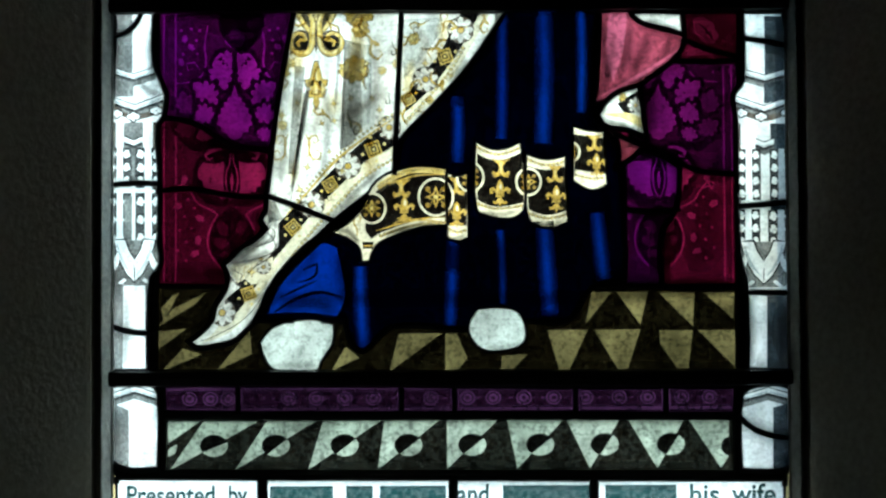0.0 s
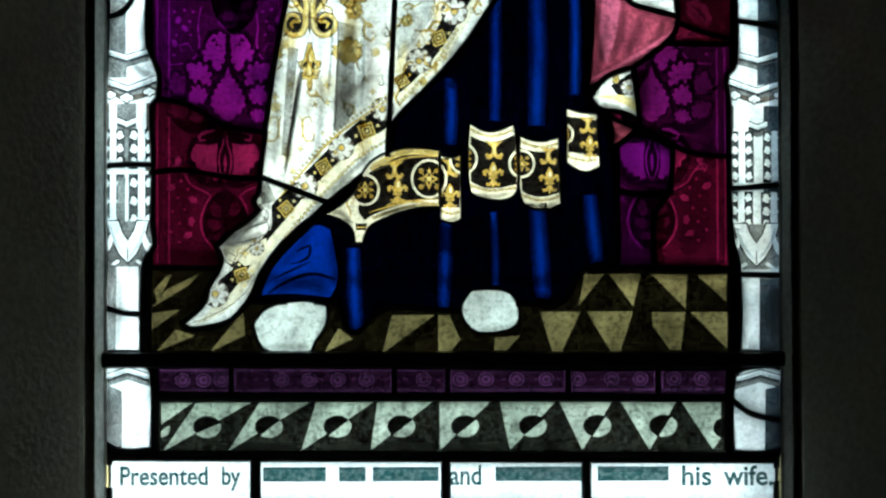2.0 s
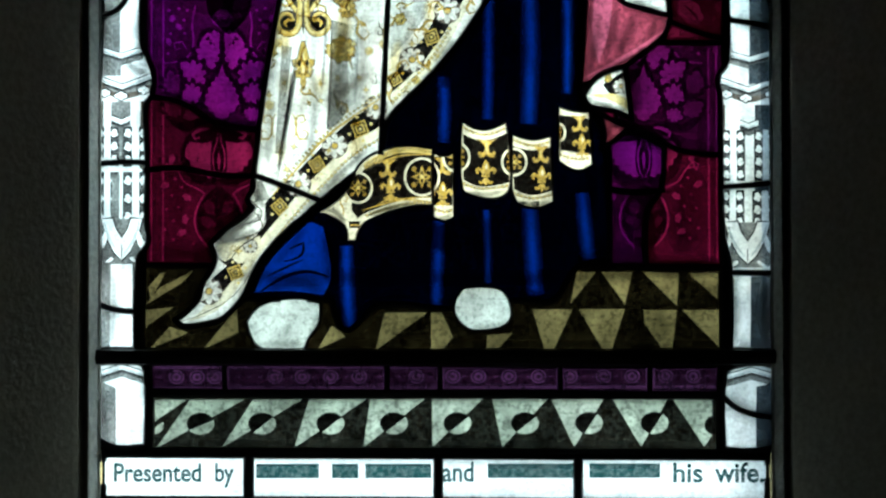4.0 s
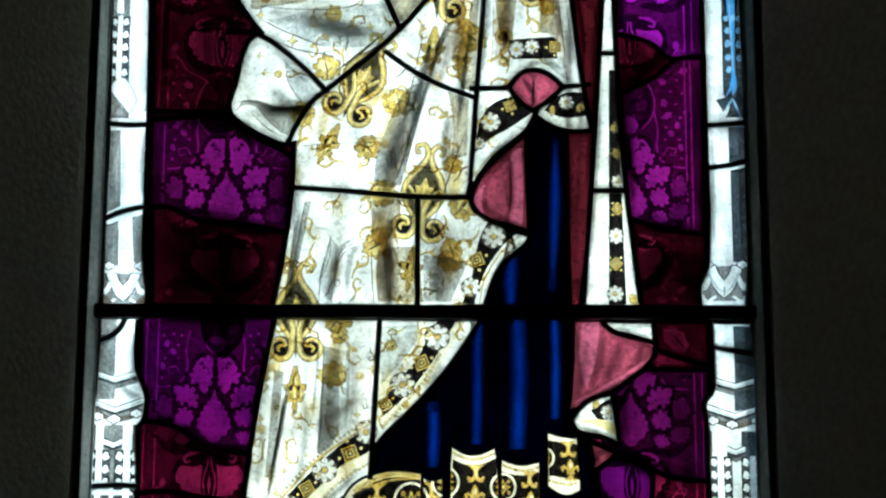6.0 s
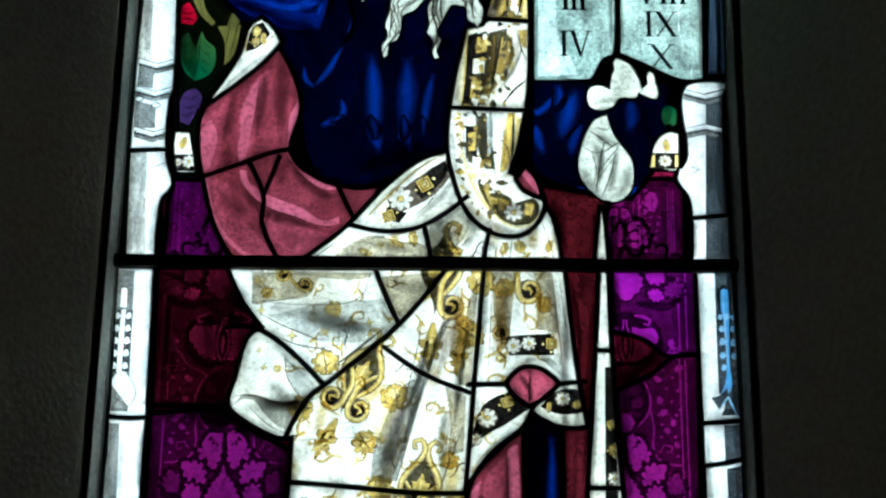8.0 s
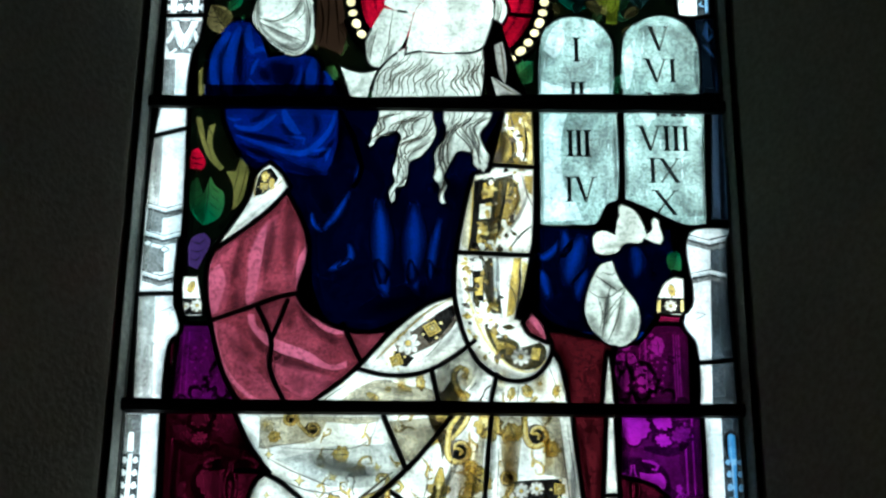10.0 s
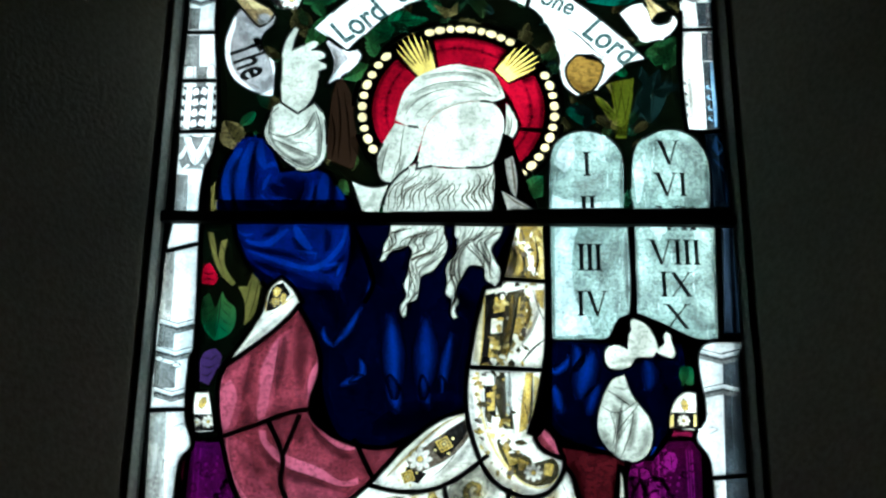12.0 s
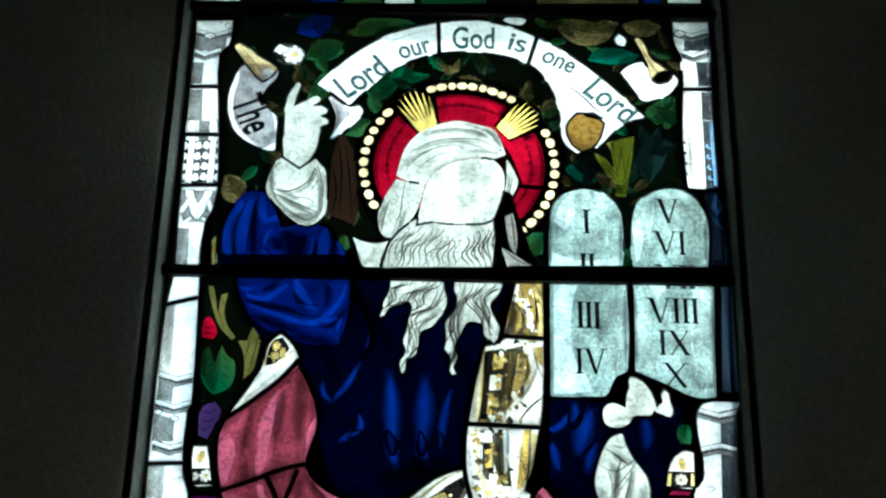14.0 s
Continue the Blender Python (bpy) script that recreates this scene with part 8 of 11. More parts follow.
soft(soft_dark, 1.8, 0.9, [(5.2, 107.0), (5.3, 102.8), (5.9, 99.4)])
soft(soft_dark, 2.2, 0.8, [(5.4, 96.6), (7.9, 95.4), (10.9, 95.7)])
soft(soft_dark, 2.2, 0.8, [(6.1, 126.1), (6.5, 122.6), (6.4, 119.1)])
soft(soft_dark, 0.8, 0.8, [(8.6, 107.1), (8.5, 102.9), (8.0, 99.1)])
soft(soft_dark, 0.7, 0.8, [(9.7, 115.9), (8.7, 112.8), (7.0, 110.0)])
soft(soft_brown, 1.8, 0.6, [(9.4, 117.3), (8.5, 113.6), (6.9, 110.0)])
soft(soft_brown, 1.6, 0.6, [(3.1, 96.6), (5.0, 94.2), (8.8, 92.6)])
soft(soft_brown, 1.2, 0.7, [(9.3, 105.7), (9.4, 102.9), (8.6, 100.1)])
soft(soft_dark, 0.8, 0.8, [(6.0, 107.1), (6.1, 102.9), (6.5, 99.4)])
soft(soft_dark, 0.8, 0.8, [(7.9, 117.7), (8.4, 114.4), (7.0, 110.7)])
soft(soft_brown, 1.2, 0.6, [(7.5, 105.7), (7.5, 102.9), (7.3, 100.1)])
soft(soft_brown, 1.4, 0.5, [(2.1, 115.8), (1.9, 112.1), (1.8, 108.5)])
soft(soft_grey, 1.2, 0.5, [(1.7, 105.6), (2.2, 100.0), (4.5, 95.6)])
soft(soft_dark, 1.4, 0.8, [(6.5, 124.9), (6.8, 121.8), (6.6, 119.1)])
group("mantle_top_border", "mantle_pane")
fill(brown, [(-6.1, 94.0), (-4.3, 97.1), (-1.1, 99.9), (1.1, 101.3), (1.6, 99.6), (-0.5, 96.8), (-4.2, 94.7)])
fill(black, [(-2.7, 97.5), (-1.1, 99.7), (0.8, 101.0), (1.2, 99.9), (-0.1, 97.8), (-1.7, 96.4)])
fill(black, [(-6.1, 94.0), (-5.5, 95.5), (-3.3, 94.7), (-4.2, 93.5)])
flower(-4.1, 96.4, 1.65, 0)
jewel(-1.4, 98.2, 1.08, 30)
jewel(-5.4, 94.3, 0.95, 20)
line(stain, 0.25, [(-8.0, 94.0), (-5.5, 96.7), (-1.8, 100.4), (0.8, 101.8)])
line(brown, 0.1, [(-3.0, 94.0), (-0.8, 96.1), (0.8, 98.9)])
soft(soft_grey, 1.4, 0.7, [(-2.3, 94.1), (0.2, 96.5), (1.8, 98.9)])
soft(soft_grey, 1.0, 0.6, [(-8.0, 93.7), (-4.3, 98.1), (0.1, 101.6)])
group("mantle_top_pattern", "mantle_pane")
brocade(-12.3, 88.9, 13.5, 94.2, 3.4, 9)
leaf(-2.6, 91.7, 0.75, 20, "gold")
leaf(-4.2, 91.0, 0.51, 60, "pale")
leaf(2.1, 90.4, 0.69, 60, "gold")
leaf(7.5, 90.5, 0.63, 0, "gold")
leaf(9.3, 90.8, 0.75, 0, "gold")
leaf(-7.9, 90.0, 0.57, 60, "pale")
leaf(12.5, 90.9, 0.57, 0, "gold")
line(brown, 0.1, [(-9.2, 91.0), (-5.5, 92.0), (-1.7, 92.4)])
line(brown, 0.12, [(-10.5, 91.6), (-12.3, 90.3), (-14.1, 88.9)])
line(brown, 0.12, [(4.0, 92.1), (2.7, 90.8), (0.9, 89.1)])
line(brown, 0.12, [(11.6, 94.2), (12.5, 91.5), (13.1, 89.2)])
line(brown, 0.12, [(8.4, 91.8), (8.1, 89.2)])
soft(soft_grey, 2.4, 0.8, [(-0.1, 94.1), (0.8, 92.8), (0.2, 90.1)])
soft(soft_grey, 1.8, 0.7, [(3.4, 94.8), (4.0, 92.8), (2.7, 90.1)])
soft(soft_grey, 1.4, 0.7, [(-8.6, 91.3), (-5.4, 90.7), (-2.3, 90.0)])
soft(soft_grey, 1.6, 0.6, [(5.2, 91.8), (7.1, 90.5), (10.9, 91.5)])
group("gem_paint", "gem_pane")
fill(black, [(-29.9, 101.6), (-27.6, 101.6), (-27.2, 99.6), (-29.6, 99.5)])
flower(-28.1, 100.7, 0.90, 0)
flower(-29.4, 100.6, 0.58, 0)
leaf(-28.9, 103.0, 0.58, 0, "gold")
fill(black, [(24.0, 102.3), (27.4, 102.3), (27.3, 100.3), (23.9, 100.3)], True)
flower(25.7, 101.3, 0.84, 0)
fill(pale_stain, [(24.1, 101.8), (24.6, 102.1), (24.5, 100.5), (24.0, 100.5)])
fill(pale_stain, [(26.9, 102.1), (27.4, 101.8), (27.3, 100.6), (26.8, 100.6)])
leaf(25.9, 103.2, 0.58, 0, "gold")
group("cuff_fold", "cuff_pane")
line(brown, 0.14, [(16.2, 103.2), (18.2, 102.2), (20.1, 103.3), (21.3, 104.4)])
line(brown, 0.12, [(17.9, 105.4), (19.2, 105.0), (19.9, 106.1)])
line(brown, 0.14, [(21.3, 104.0), (19.1, 101.2), (17.8, 99.4)])
line(brown, 0.1, [(20.1, 101.9), (18.7, 99.8), (17.5, 97.7)])
soft(soft_grey, 2.4, 0.7, [(16.5, 100.5), (17.1, 98.4), (18.6, 97.0)])
soft(soft_grey, 1.6, 0.8, [(17.9, 104.7), (19.2, 103.6), (20.8, 103.3)])
soft(soft_grey, 1.6, 0.6, [(21.6, 100.5), (21.2, 98.4), (19.9, 96.7)])
soft(soft_grey, 1.0, 0.6, [(17.4, 108.2), (19.7, 108.7), (23.6, 109.0)])
soft(soft_grey, 1.0, 0.7, [(17.6, 107.2), (18.6, 107.7), (19.8, 107.9)])
group("beard_strand", "beard_pane")
rng = random.Random(21)
for lock in (((-6.2, 126.2), (-7.8, 124.8), (-9.0, 121.5)),
             ((-3.5, 126.2), (-6.1, 123.8), (-8.4, 122.5)),
             ((-1.8, 125.8), (-3.1, 122.7), (-5.2, 121.2), (-5.9, 118.5), (-5.2, 116.5)),
             ((-1.4, 123.9), (-3.4, 121.2), (-4.8, 119.7), (-5.3, 117.1), (-6.3, 114.1)),
             ((-2.8, 126.2), (-4.4, 123.9), (-5.5, 121.6)),
             ((0.6, 126.6), (0.3, 123.9), (-0.8, 120.5), (-0.9, 117.5)),
             ((2.6, 126.3), (0.6, 123.5), (-0.1, 119.8), (-0.5, 116.8), (-0.4, 114.0)),
             ((4.0, 126.3), (1.8, 124.3), (2.3, 122.0), (3.7, 118.7)),
             ((5.2, 126.3), (3.3, 124.4), (3.0, 122.1), (4.5, 119.1))):
    for k in range(3):
        off = (k - 1) * 0.62
        pts = []
        for i in range(9):
            f = i / 8 * (len(lock) - 1)
            j = min(int(f), len(lock) - 2)
            q = Vector(lock[j]).lerp(Vector(lock[j + 1]), f - j)
            pts.append((q.x + off * (1 - 0.8 * i / 8) + 0.5 * math.sin(i * 1.35 + k * 0.35), q.y))
        line(brown, 0.1 + 0.16 * rng.random(), pts)
    shade("beard_tone", soft_grey, [(q[0] + 0.3, q[1]) for q in lock], 0.9, 0.7)
for lock in (((-5.3, 134.0), (-6.9, 131.6), (-8.3, 128.1)),
             ((-4.2, 133.2), (-5.9, 130.8), (-7.2, 128.1)),
             ((-2.5, 133.7), (-4.2, 130.9), (-5.1, 128.2)),
             ((-1.4, 132.5), (-2.8, 130.1), (-3.3, 128.2)),
             ((-0.7, 132.1), (-0.8, 130.2), (-1.4, 128.3)),
             ((1.7, 132.6), (1.4, 130.2), (1.7, 128.3)),
             ((3.0, 133.4), (2.9, 131.0), (3.1, 128.3)),
             ((3.9, 134.6), (4.0, 131.8), (3.6, 128.4))):
    for k in range(3):
        off = (k - 1) * 0.6
        pts = []
        for i in range(7):
            f = i / 6 * (len(lock) - 1)
            j = min(int(f), len(lock) - 2)
            q = Vector(lock[j]).lerp(Vector(lock[j + 1]), f - j)
            pts.append((q.x + off + 0.4 * math.sin(i * 1.3 + k * 0.5), q.y))
        line(brown, 0.12 + 0.13 * rng.random(), pts)
group("scroll_line", "scroll_pane")
line(brown, 0.12, [(-17.7, 154.7), (-13.6, 150.9)])
line(brown, 0.1, [(-17.5, 154.4), (-14.1, 151.2)])
line(brown, 0.08, [(-16.9, 155.1), (-12.8, 158.5), (-8.5, 161.9), (-3.4, 163.8)])
line(brown, 0.1, [(14.8, 154.6), (18.4, 150.7), (23.4, 150.2)])
line(brown, 0.1, [(-28.5, 154.5), (-28.7, 151.8), (-28.3, 149.2), (-27.0, 147.0), (-25.1, 145.7), (-23.2, 145.4)])
line(brown, 0.14, [(-25.8, 155.8), (-25.6, 156.7), (-24.8, 157.1), (-24.1, 156.6), (-24.3, 155.7), (-24.9, 155.4), (-25.2, 156.0)])
line(brown, 0.14, [(-23.7, 149.6), (-24.6, 151.2), (-24.6, 153.2), (-23.6, 154.9)])
line(brown, 0.1, [(-28.8, 160.5), (-26.6, 157.8), (-26.0, 155.8)])
line(brown, 0.12, [(-14.1, 151.4), (-13.7, 151.9), (-13.0, 151.6), (-13.1, 150.7), (-13.7, 150.7)])
line(brown, 0.1, [(-16.3, 146.5), (-14.9, 148.1), (-12.8, 150.1)])
soft(soft_grey, 1.6, 0.7, [(-27.9, 156.5), (-25.7, 155.5), (-24.1, 156.2)])
soft(soft_grey, 2.2, 0.6, [(-27.8, 154.1), (-26.3, 152.5), (-25.0, 153.2)])
soft(soft_grey, 1.6, 0.6, [(-25.1, 147.0), (-24.0, 145.7), (-23.3, 147.7)])
soft(soft_grey, 1.4, 0.8, [(-16.5, 152.3), (-15.5, 150.0), (-16.1, 146.8)])
soft(soft_brown, 0.9, 0.8, [(-29.1, 160.0), (-27.2, 157.5), (-26.0, 155.8)])
line(brown, 0.14, [(24.6, 156.1), (25.1, 157.2), (26.3, 157.8), (27.3, 157.3), (27.0, 156.1), (25.8, 155.7), (25.2, 156.3), (25.9, 157.1)])
line(brown, 0.1, [(23.2, 162.4), (24.0, 160.1), (24.9, 157.7)])
line(brown, 0.09, [(22.6, 154.3), (24.8, 153.9), (27.0, 154.8)])
line(black, 0.22, [(13.1, 155.4), (15.0, 154.1), (17.0, 151.9), (18.4, 150.2)])
fill(black, [(15.5, 151.0), (17.0, 151.2), (18.3, 150.2), (17.7, 149.9), (16.0, 150.3)], True)
fill(curl_shade, [(-28.6, 157.5), (-23.9, 157.5), (-23.2, 156.2), (-24.7, 153.8), (-25.0, 152.0), (-23.7, 149.6), (-23.0, 145.7), (-24.5, 144.7), (-26.1, 145.7), (-27.9, 147.6), (-28.7, 149.8), (-28.9, 152.5), (-28.5, 154.8)])
fill(curl_shade, [(-17.0, 152.6), (-16.1, 152.8), (-14.4, 151.0), (-13.9, 150.1), (-15.2, 148.4), (-16.3, 146.5), (-15.8, 148.7), (-15.8, 150.4)])
line(brown, 0.12, [(-28.5, 154.5), (-28.7, 151.8), (-28.3, 149.2), (-27.0, 147.0), (-25.1, 145.7), (-23.2, 145.4)])
line(brown, 0.14, [(-23.7, 149.6), (-24.6, 151.2), (-24.6, 153.2), (-23.6, 154.9)])
soft(soft_grey, 1.4, 0.5, [(14.1, 153.7), (13.3, 149.8), (14.0, 145.9)])
soft(soft_grey, 1.2, 0.6, [(21.4, 156.5), (23.6, 154.8), (26.4, 154.8)])
soft(soft_brown, 0.8, 0.7, [(-28.6, 159.8), (-26.2, 157.2), (-25.0, 155.4)])
soft(soft_brown, 1.2, 0.7, [(14.0, 148.1), (14.7, 146.4), (16.5, 145.8)])
soft(soft_brown, 0.8, 0.7, [(23.1, 161.9), (24.4, 159.2), (25.8, 156.6)])
group("head_cloth_fold", "headdress_pane")
line(brown, 0.16, [(-4.8, 147.5), (-1.1, 148.2), (1.6, 148.0), (3.8, 146.9)])
line(brown, 0.12, [(-0.3, 148.9), (2.2, 148.5), (4.4, 147.2)])
line(brown, 0.16, [(-6.4, 144.4), (-3.7, 146.1), (-0.5, 146.8), (2.7, 146.5), (5.2, 145.0)])
line(brown, 0.12, [(-0.8, 146.4), (2.2, 145.7), (4.1, 144.6)])
line(brown, 0.14, [(-6.8, 141.5), (-5.0, 144.1), (-2.4, 145.5), (0.1, 145.7)])
line(brown, 0.1, [(-5.3, 141.9), (-3.4, 143.8), (-1.0, 144.8)])
line(brown, 0.1, [(-7.4, 141.9), (-6.6, 143.4), (-5.9, 144.4)])
line(brown, 0.12, [(3.4, 148.0), (4.6, 146.6), (5.3, 145.0)])
soft(soft_grey, 1.4, 0.9, [(2.7, 148.5), (4.4, 147.2), (5.4, 145.0)])
soft(soft_grey, 1.0, 0.8, [(0.0, 147.9), (2.2, 147.6), (3.8, 146.7)])
soft(soft_grey, 1.0, 0.7, [(-4.8, 147.0), (-1.3, 147.9), (1.1, 147.7)])
soft(soft_grey, 1.2, 0.7, [(-6.4, 144.1), (-3.7, 145.7), (-0.2, 146.4), (2.7, 146.1)])
soft(soft_grey, 1.0, 0.7, [(-7.1, 141.9), (-5.6, 143.8), (-3.2, 145.1)])
soft(soft_grey, 1.0, 0.6, [(-3.9, 141.3), (-1.5, 143.1), (0.9, 143.9)])
soft(soft_grey, 0.8, 0.6, [(0.6, 144.6), (2.8, 144.9), (4.9, 144.5)])
line(brown, 0.14, [(-6.7, 140.0), (-7.0, 137.5), (-7.2, 134.1)])
line(brown, 0.12, [(-6.9, 136.4), (-7.6, 134.3), (-8.0, 132.3)])
line(brown, 0.14, [(-8.5, 137.7), (-9.1, 135.2), (-9.4, 132.8)])
soft(soft_grey, 1.2, 0.8, [(-8.7, 137.3), (-9.5, 135.2), (-9.3, 133.1)])
soft(soft_grey, 1.0, 0.8, [(-6.4, 136.5), (-7.1, 134.0), (-7.8, 132.3)])
line(brown, 0.12, [(6.3, 142.2), (6.6, 140.6), (5.8, 137.8)])
soft(soft_grey, 0.8, 0.8, [(6.0, 142.1), (6.2, 140.0), (5.6, 137.5)])
line(brown, 0.12, [(-11.7, 131.7), (-10.7, 130.3), (-11.3, 128.4)])
line(brown, 0.12, [(-8.3, 131.6), (-9.8, 130.0), (-10.6, 128.1)])
soft(soft_grey, 1.4, 0.6, [(-10.0, 130.7), (-10.6, 129.2), (-11.6, 128.0)])
group("sleeve_cuff_fold", "cuff_pane")
line(brown, 0.1, [(-23.0, 143.3), (-23.6, 141.7), (-23.6, 138.9), (-22.8, 136.1), (-21.0, 134.7)])
line(brown, 0.22, [(-23.5, 139.3), (-22.2, 138.6), (-20.6, 138.7), (-18.9, 139.9), (-17.9, 142.1)])
line(brown, 0.22, [(-23.0, 138.3), (-20.6, 137.1), (-18.7, 136.2), (-17.5, 135.7)])
line(brown, 0.12, [(-17.9, 142.1), (-17.6, 139.9), (-18.9, 138.2)])
line(brown, 0.1, [(-17.5, 142.8), (-16.8, 140.6), (-16.8, 137.2), (-17.2, 134.7)])
line(brown, 0.12, [(-20.3, 137.6), (-18.7, 137.6), (-17.7, 136.7)])
soft(soft_dark, 1.2, 0.9, [(-22.9, 138.3), (-20.5, 136.7), (-18.1, 135.5)])
soft(soft_grey, 1.4, 0.8, [(-23.5, 142.1), (-23.4, 140.5), (-22.5, 139.0)])
soft(soft_grey, 1.2, 0.8, [(-18.8, 139.6), (-18.1, 140.9), (-17.9, 142.1)])
soft(soft_grey, 1.0, 0.8, [(-17.3, 141.5), (-17.1, 139.0), (-17.1, 135.9)])
soft(soft_grey, 1.0, 0.7, [(-20.9, 138.2), (-19.1, 139.0), (-18.1, 140.6)])
line(black, 0.13, [(-22.3, 142.8), (-23.1, 141.8), (-23.4, 139.6), (-22.9, 137.1), (-20.9, 135.2), (-18.6, 133.95), (-17.5, 134.6), (-16.85, 136.1), (-16.95, 139.6), (-17.7, 142.4)], 0.8)
soft(soft_dark, 0.9, 0.9, [(-23.0, 141.6), (-23.2, 139.6), (-22.6, 137.4), (-20.7, 135.5), (-18.6, 134.4), (-17.5, 135.1), (-17.1, 136.3), (-17.2, 139.4)])
soft(soft_dark, 1.4, 0.8, [(-20.3, 135.3), (-18.5, 135.1), (-17.3, 135.8)])
soft(soft_dark, 1.2, 0.8, [(-22.9, 139.0), (-20.9, 138.0), (-19.4, 137.2)])
group("upper_sleeve_fold", "blue_robe_pane")
fill(night, [(-31.0, 140.0), (-10.7, 140.4), (-10.2, 127.6), (-30.0, 127.2)], True)
fill(half_night, [(-30.5, 139.6), (-11.2, 139.9), (-10.9, 127.8), (-29.7, 127.5)], True)
line(None, 1.5, [(-26.6, 136.9), (-27.6, 134.4), (-28.0, 131.3), (-27.5, 127.9)], 0.3)
line(None, 1.5, [(-25.3, 137.8), (-26.1, 134.4), (-26.5, 131.3), (-25.9, 127.9)], 0.3)
line(None, 1.1, [(-24.2, 138.0), (-24.2, 135.8), (-23.4, 133.8)], 0.3)
line(None, 0.8, [(-23.5, 134.0), (-22.5, 134.6), (-20.9, 134.2)], 0.3)
line(None, 0.4, [(-23.8, 130.3), (-22.8, 129.2), (-21.3, 128.2)])
line(None, 0.5, [(-23.6, 130.9), (-23.3, 132.1), (-22.8, 133.2)])
line(None, 0.4, [(-17.6, 132.3), (-17.9, 129.8), (-18.9, 127.9)])
line(None, 1.4, [(-16.1, 133.6), (-16.4, 130.5), (-16.7, 127.8)])
line(None, 0.5, [(-14.9, 131.7), (-14.0, 129.9), (-14.0, 127.8)])
soft(soft_night, 1.3, 0.9, [(-26.4, 136.1), (-27.4, 132.7), (-26.7, 128.0)])
soft(soft_night, 1.7, 1.0, [(-24.7, 137.3), (-25.1, 133.7), (-24.6, 128.0)])
soft(soft_night, 4.0, 1.0, [(-22.0, 132.9), (-20.0, 131.6), (-20.5, 128.6)])
soft(soft_night, 2.2, 1.0, [(-22.9, 131.9), (-22.1, 131.1), (-21.3, 129.8)])
soft(soft_night, 1.7, 1.0, [(-18.7, 132.9), (-19.0, 130.6), (-19.9, 128.2)])
soft(soft_night, 0.9, 0.9, [(-17.2, 131.7), (-17.3, 130.1), (-17.9, 127.9)])
soft(soft_night, 1.3, 1.0, [(-15.1, 133.1), (-15.1, 130.5), (-15.2, 127.9)])
soft(soft_night, 1.1, 0.9, [(-13.3, 130.8), (-12.8, 129.3), (-13.1, 127.8)])
soft(soft_night, 1.1, 1.0, [(-28.6, 134.6), (-29.0, 131.3), (-28.5, 127.8)])
group("nimbus_paint", "nimbus_rim_pane")
fill(black, ellipse(*NIMBUS, 12.6, 12.75, 0, 48), True)
fill(None, ellipse(*NIMBUS, 9.9, 10.0, 0, 48), True)
rng = random.Random(4)
for k in range(34):
    a, r = radians(-46 + 262 * (k + 0.5 * rng.random()) / 34), 8.7 + 0.8 * rng.random()
    shade("nimbus_matt", soft_black, [(NIMBUS[0] + (r + d) * math.cos(a + d * 0.02), NIMBUS[1] + (r + d) * 1.01 * math.sin(a + d * 0.02)) for d in (-0.5, 0, 0.5)], 0.5 + 0.5 * rng.random(), 0.8 * rng.random())
for k in range(3):
    for r, w, d in ((10.5, 1.1, 0.85), (9.0, 0.7, 0.7)):
        shade("nimbus_matt", soft_black, [(NIMBUS[0] + r * math.cos(a), NIMBUS[1] + 1.01 * r * math.sin(a)) for a in (radians(d0 + 88 * k - 46) for d0 in range(0, 84, 6))], w, d)
for a in (27, 56, 112, 138):
    shade("nimbus_matt", soft_black, [(NIMBUS[0] + r * math.cos(radians(a)), NIMBUS[1] + 1.01 * r * math.sin(radians(a))) for r in (8.9, 9.7, 10.6)], 1.8, 0.9)
group("ray_gap", "nimbus_pane")
fill(black, [(3.9, 144.3), (5.3, 146.3), (6.6, 144.2), (7.9, 140.4), (6.7, 137.6), (4.6, 137.9)], True)
fill(black, [(-6.6, 131.2), (-5.6, 136.4), (-4.3, 136.6), (-3.4, 135.4), (3.3, 135.5), (4.3, 136.9), (5.4, 131.1)], True)
for (u, v), lean, lengths, spread in RAYS:
    fill(black, moved([(-1.55, -0.7), (1.55, -0.7), (3.1, 4.4), (0, 6.2), (-3.1, 4.4)], u, v, 1, lean), True)
group("ray_line", "ray_pane")
for (u, v), lean, lengths, spread in RAYS:
    for k, n in enumerate(lengths[:-1]):
        x = 0.36 * (k - 2.5)
        line(brown, 0.12, moved([(x, 0.9), (x * 1.25, 1.9), (x * 1.6, 2.7)], u, v, 1, lean), 0.3)
group("mantle_umber", "mantle_pane")
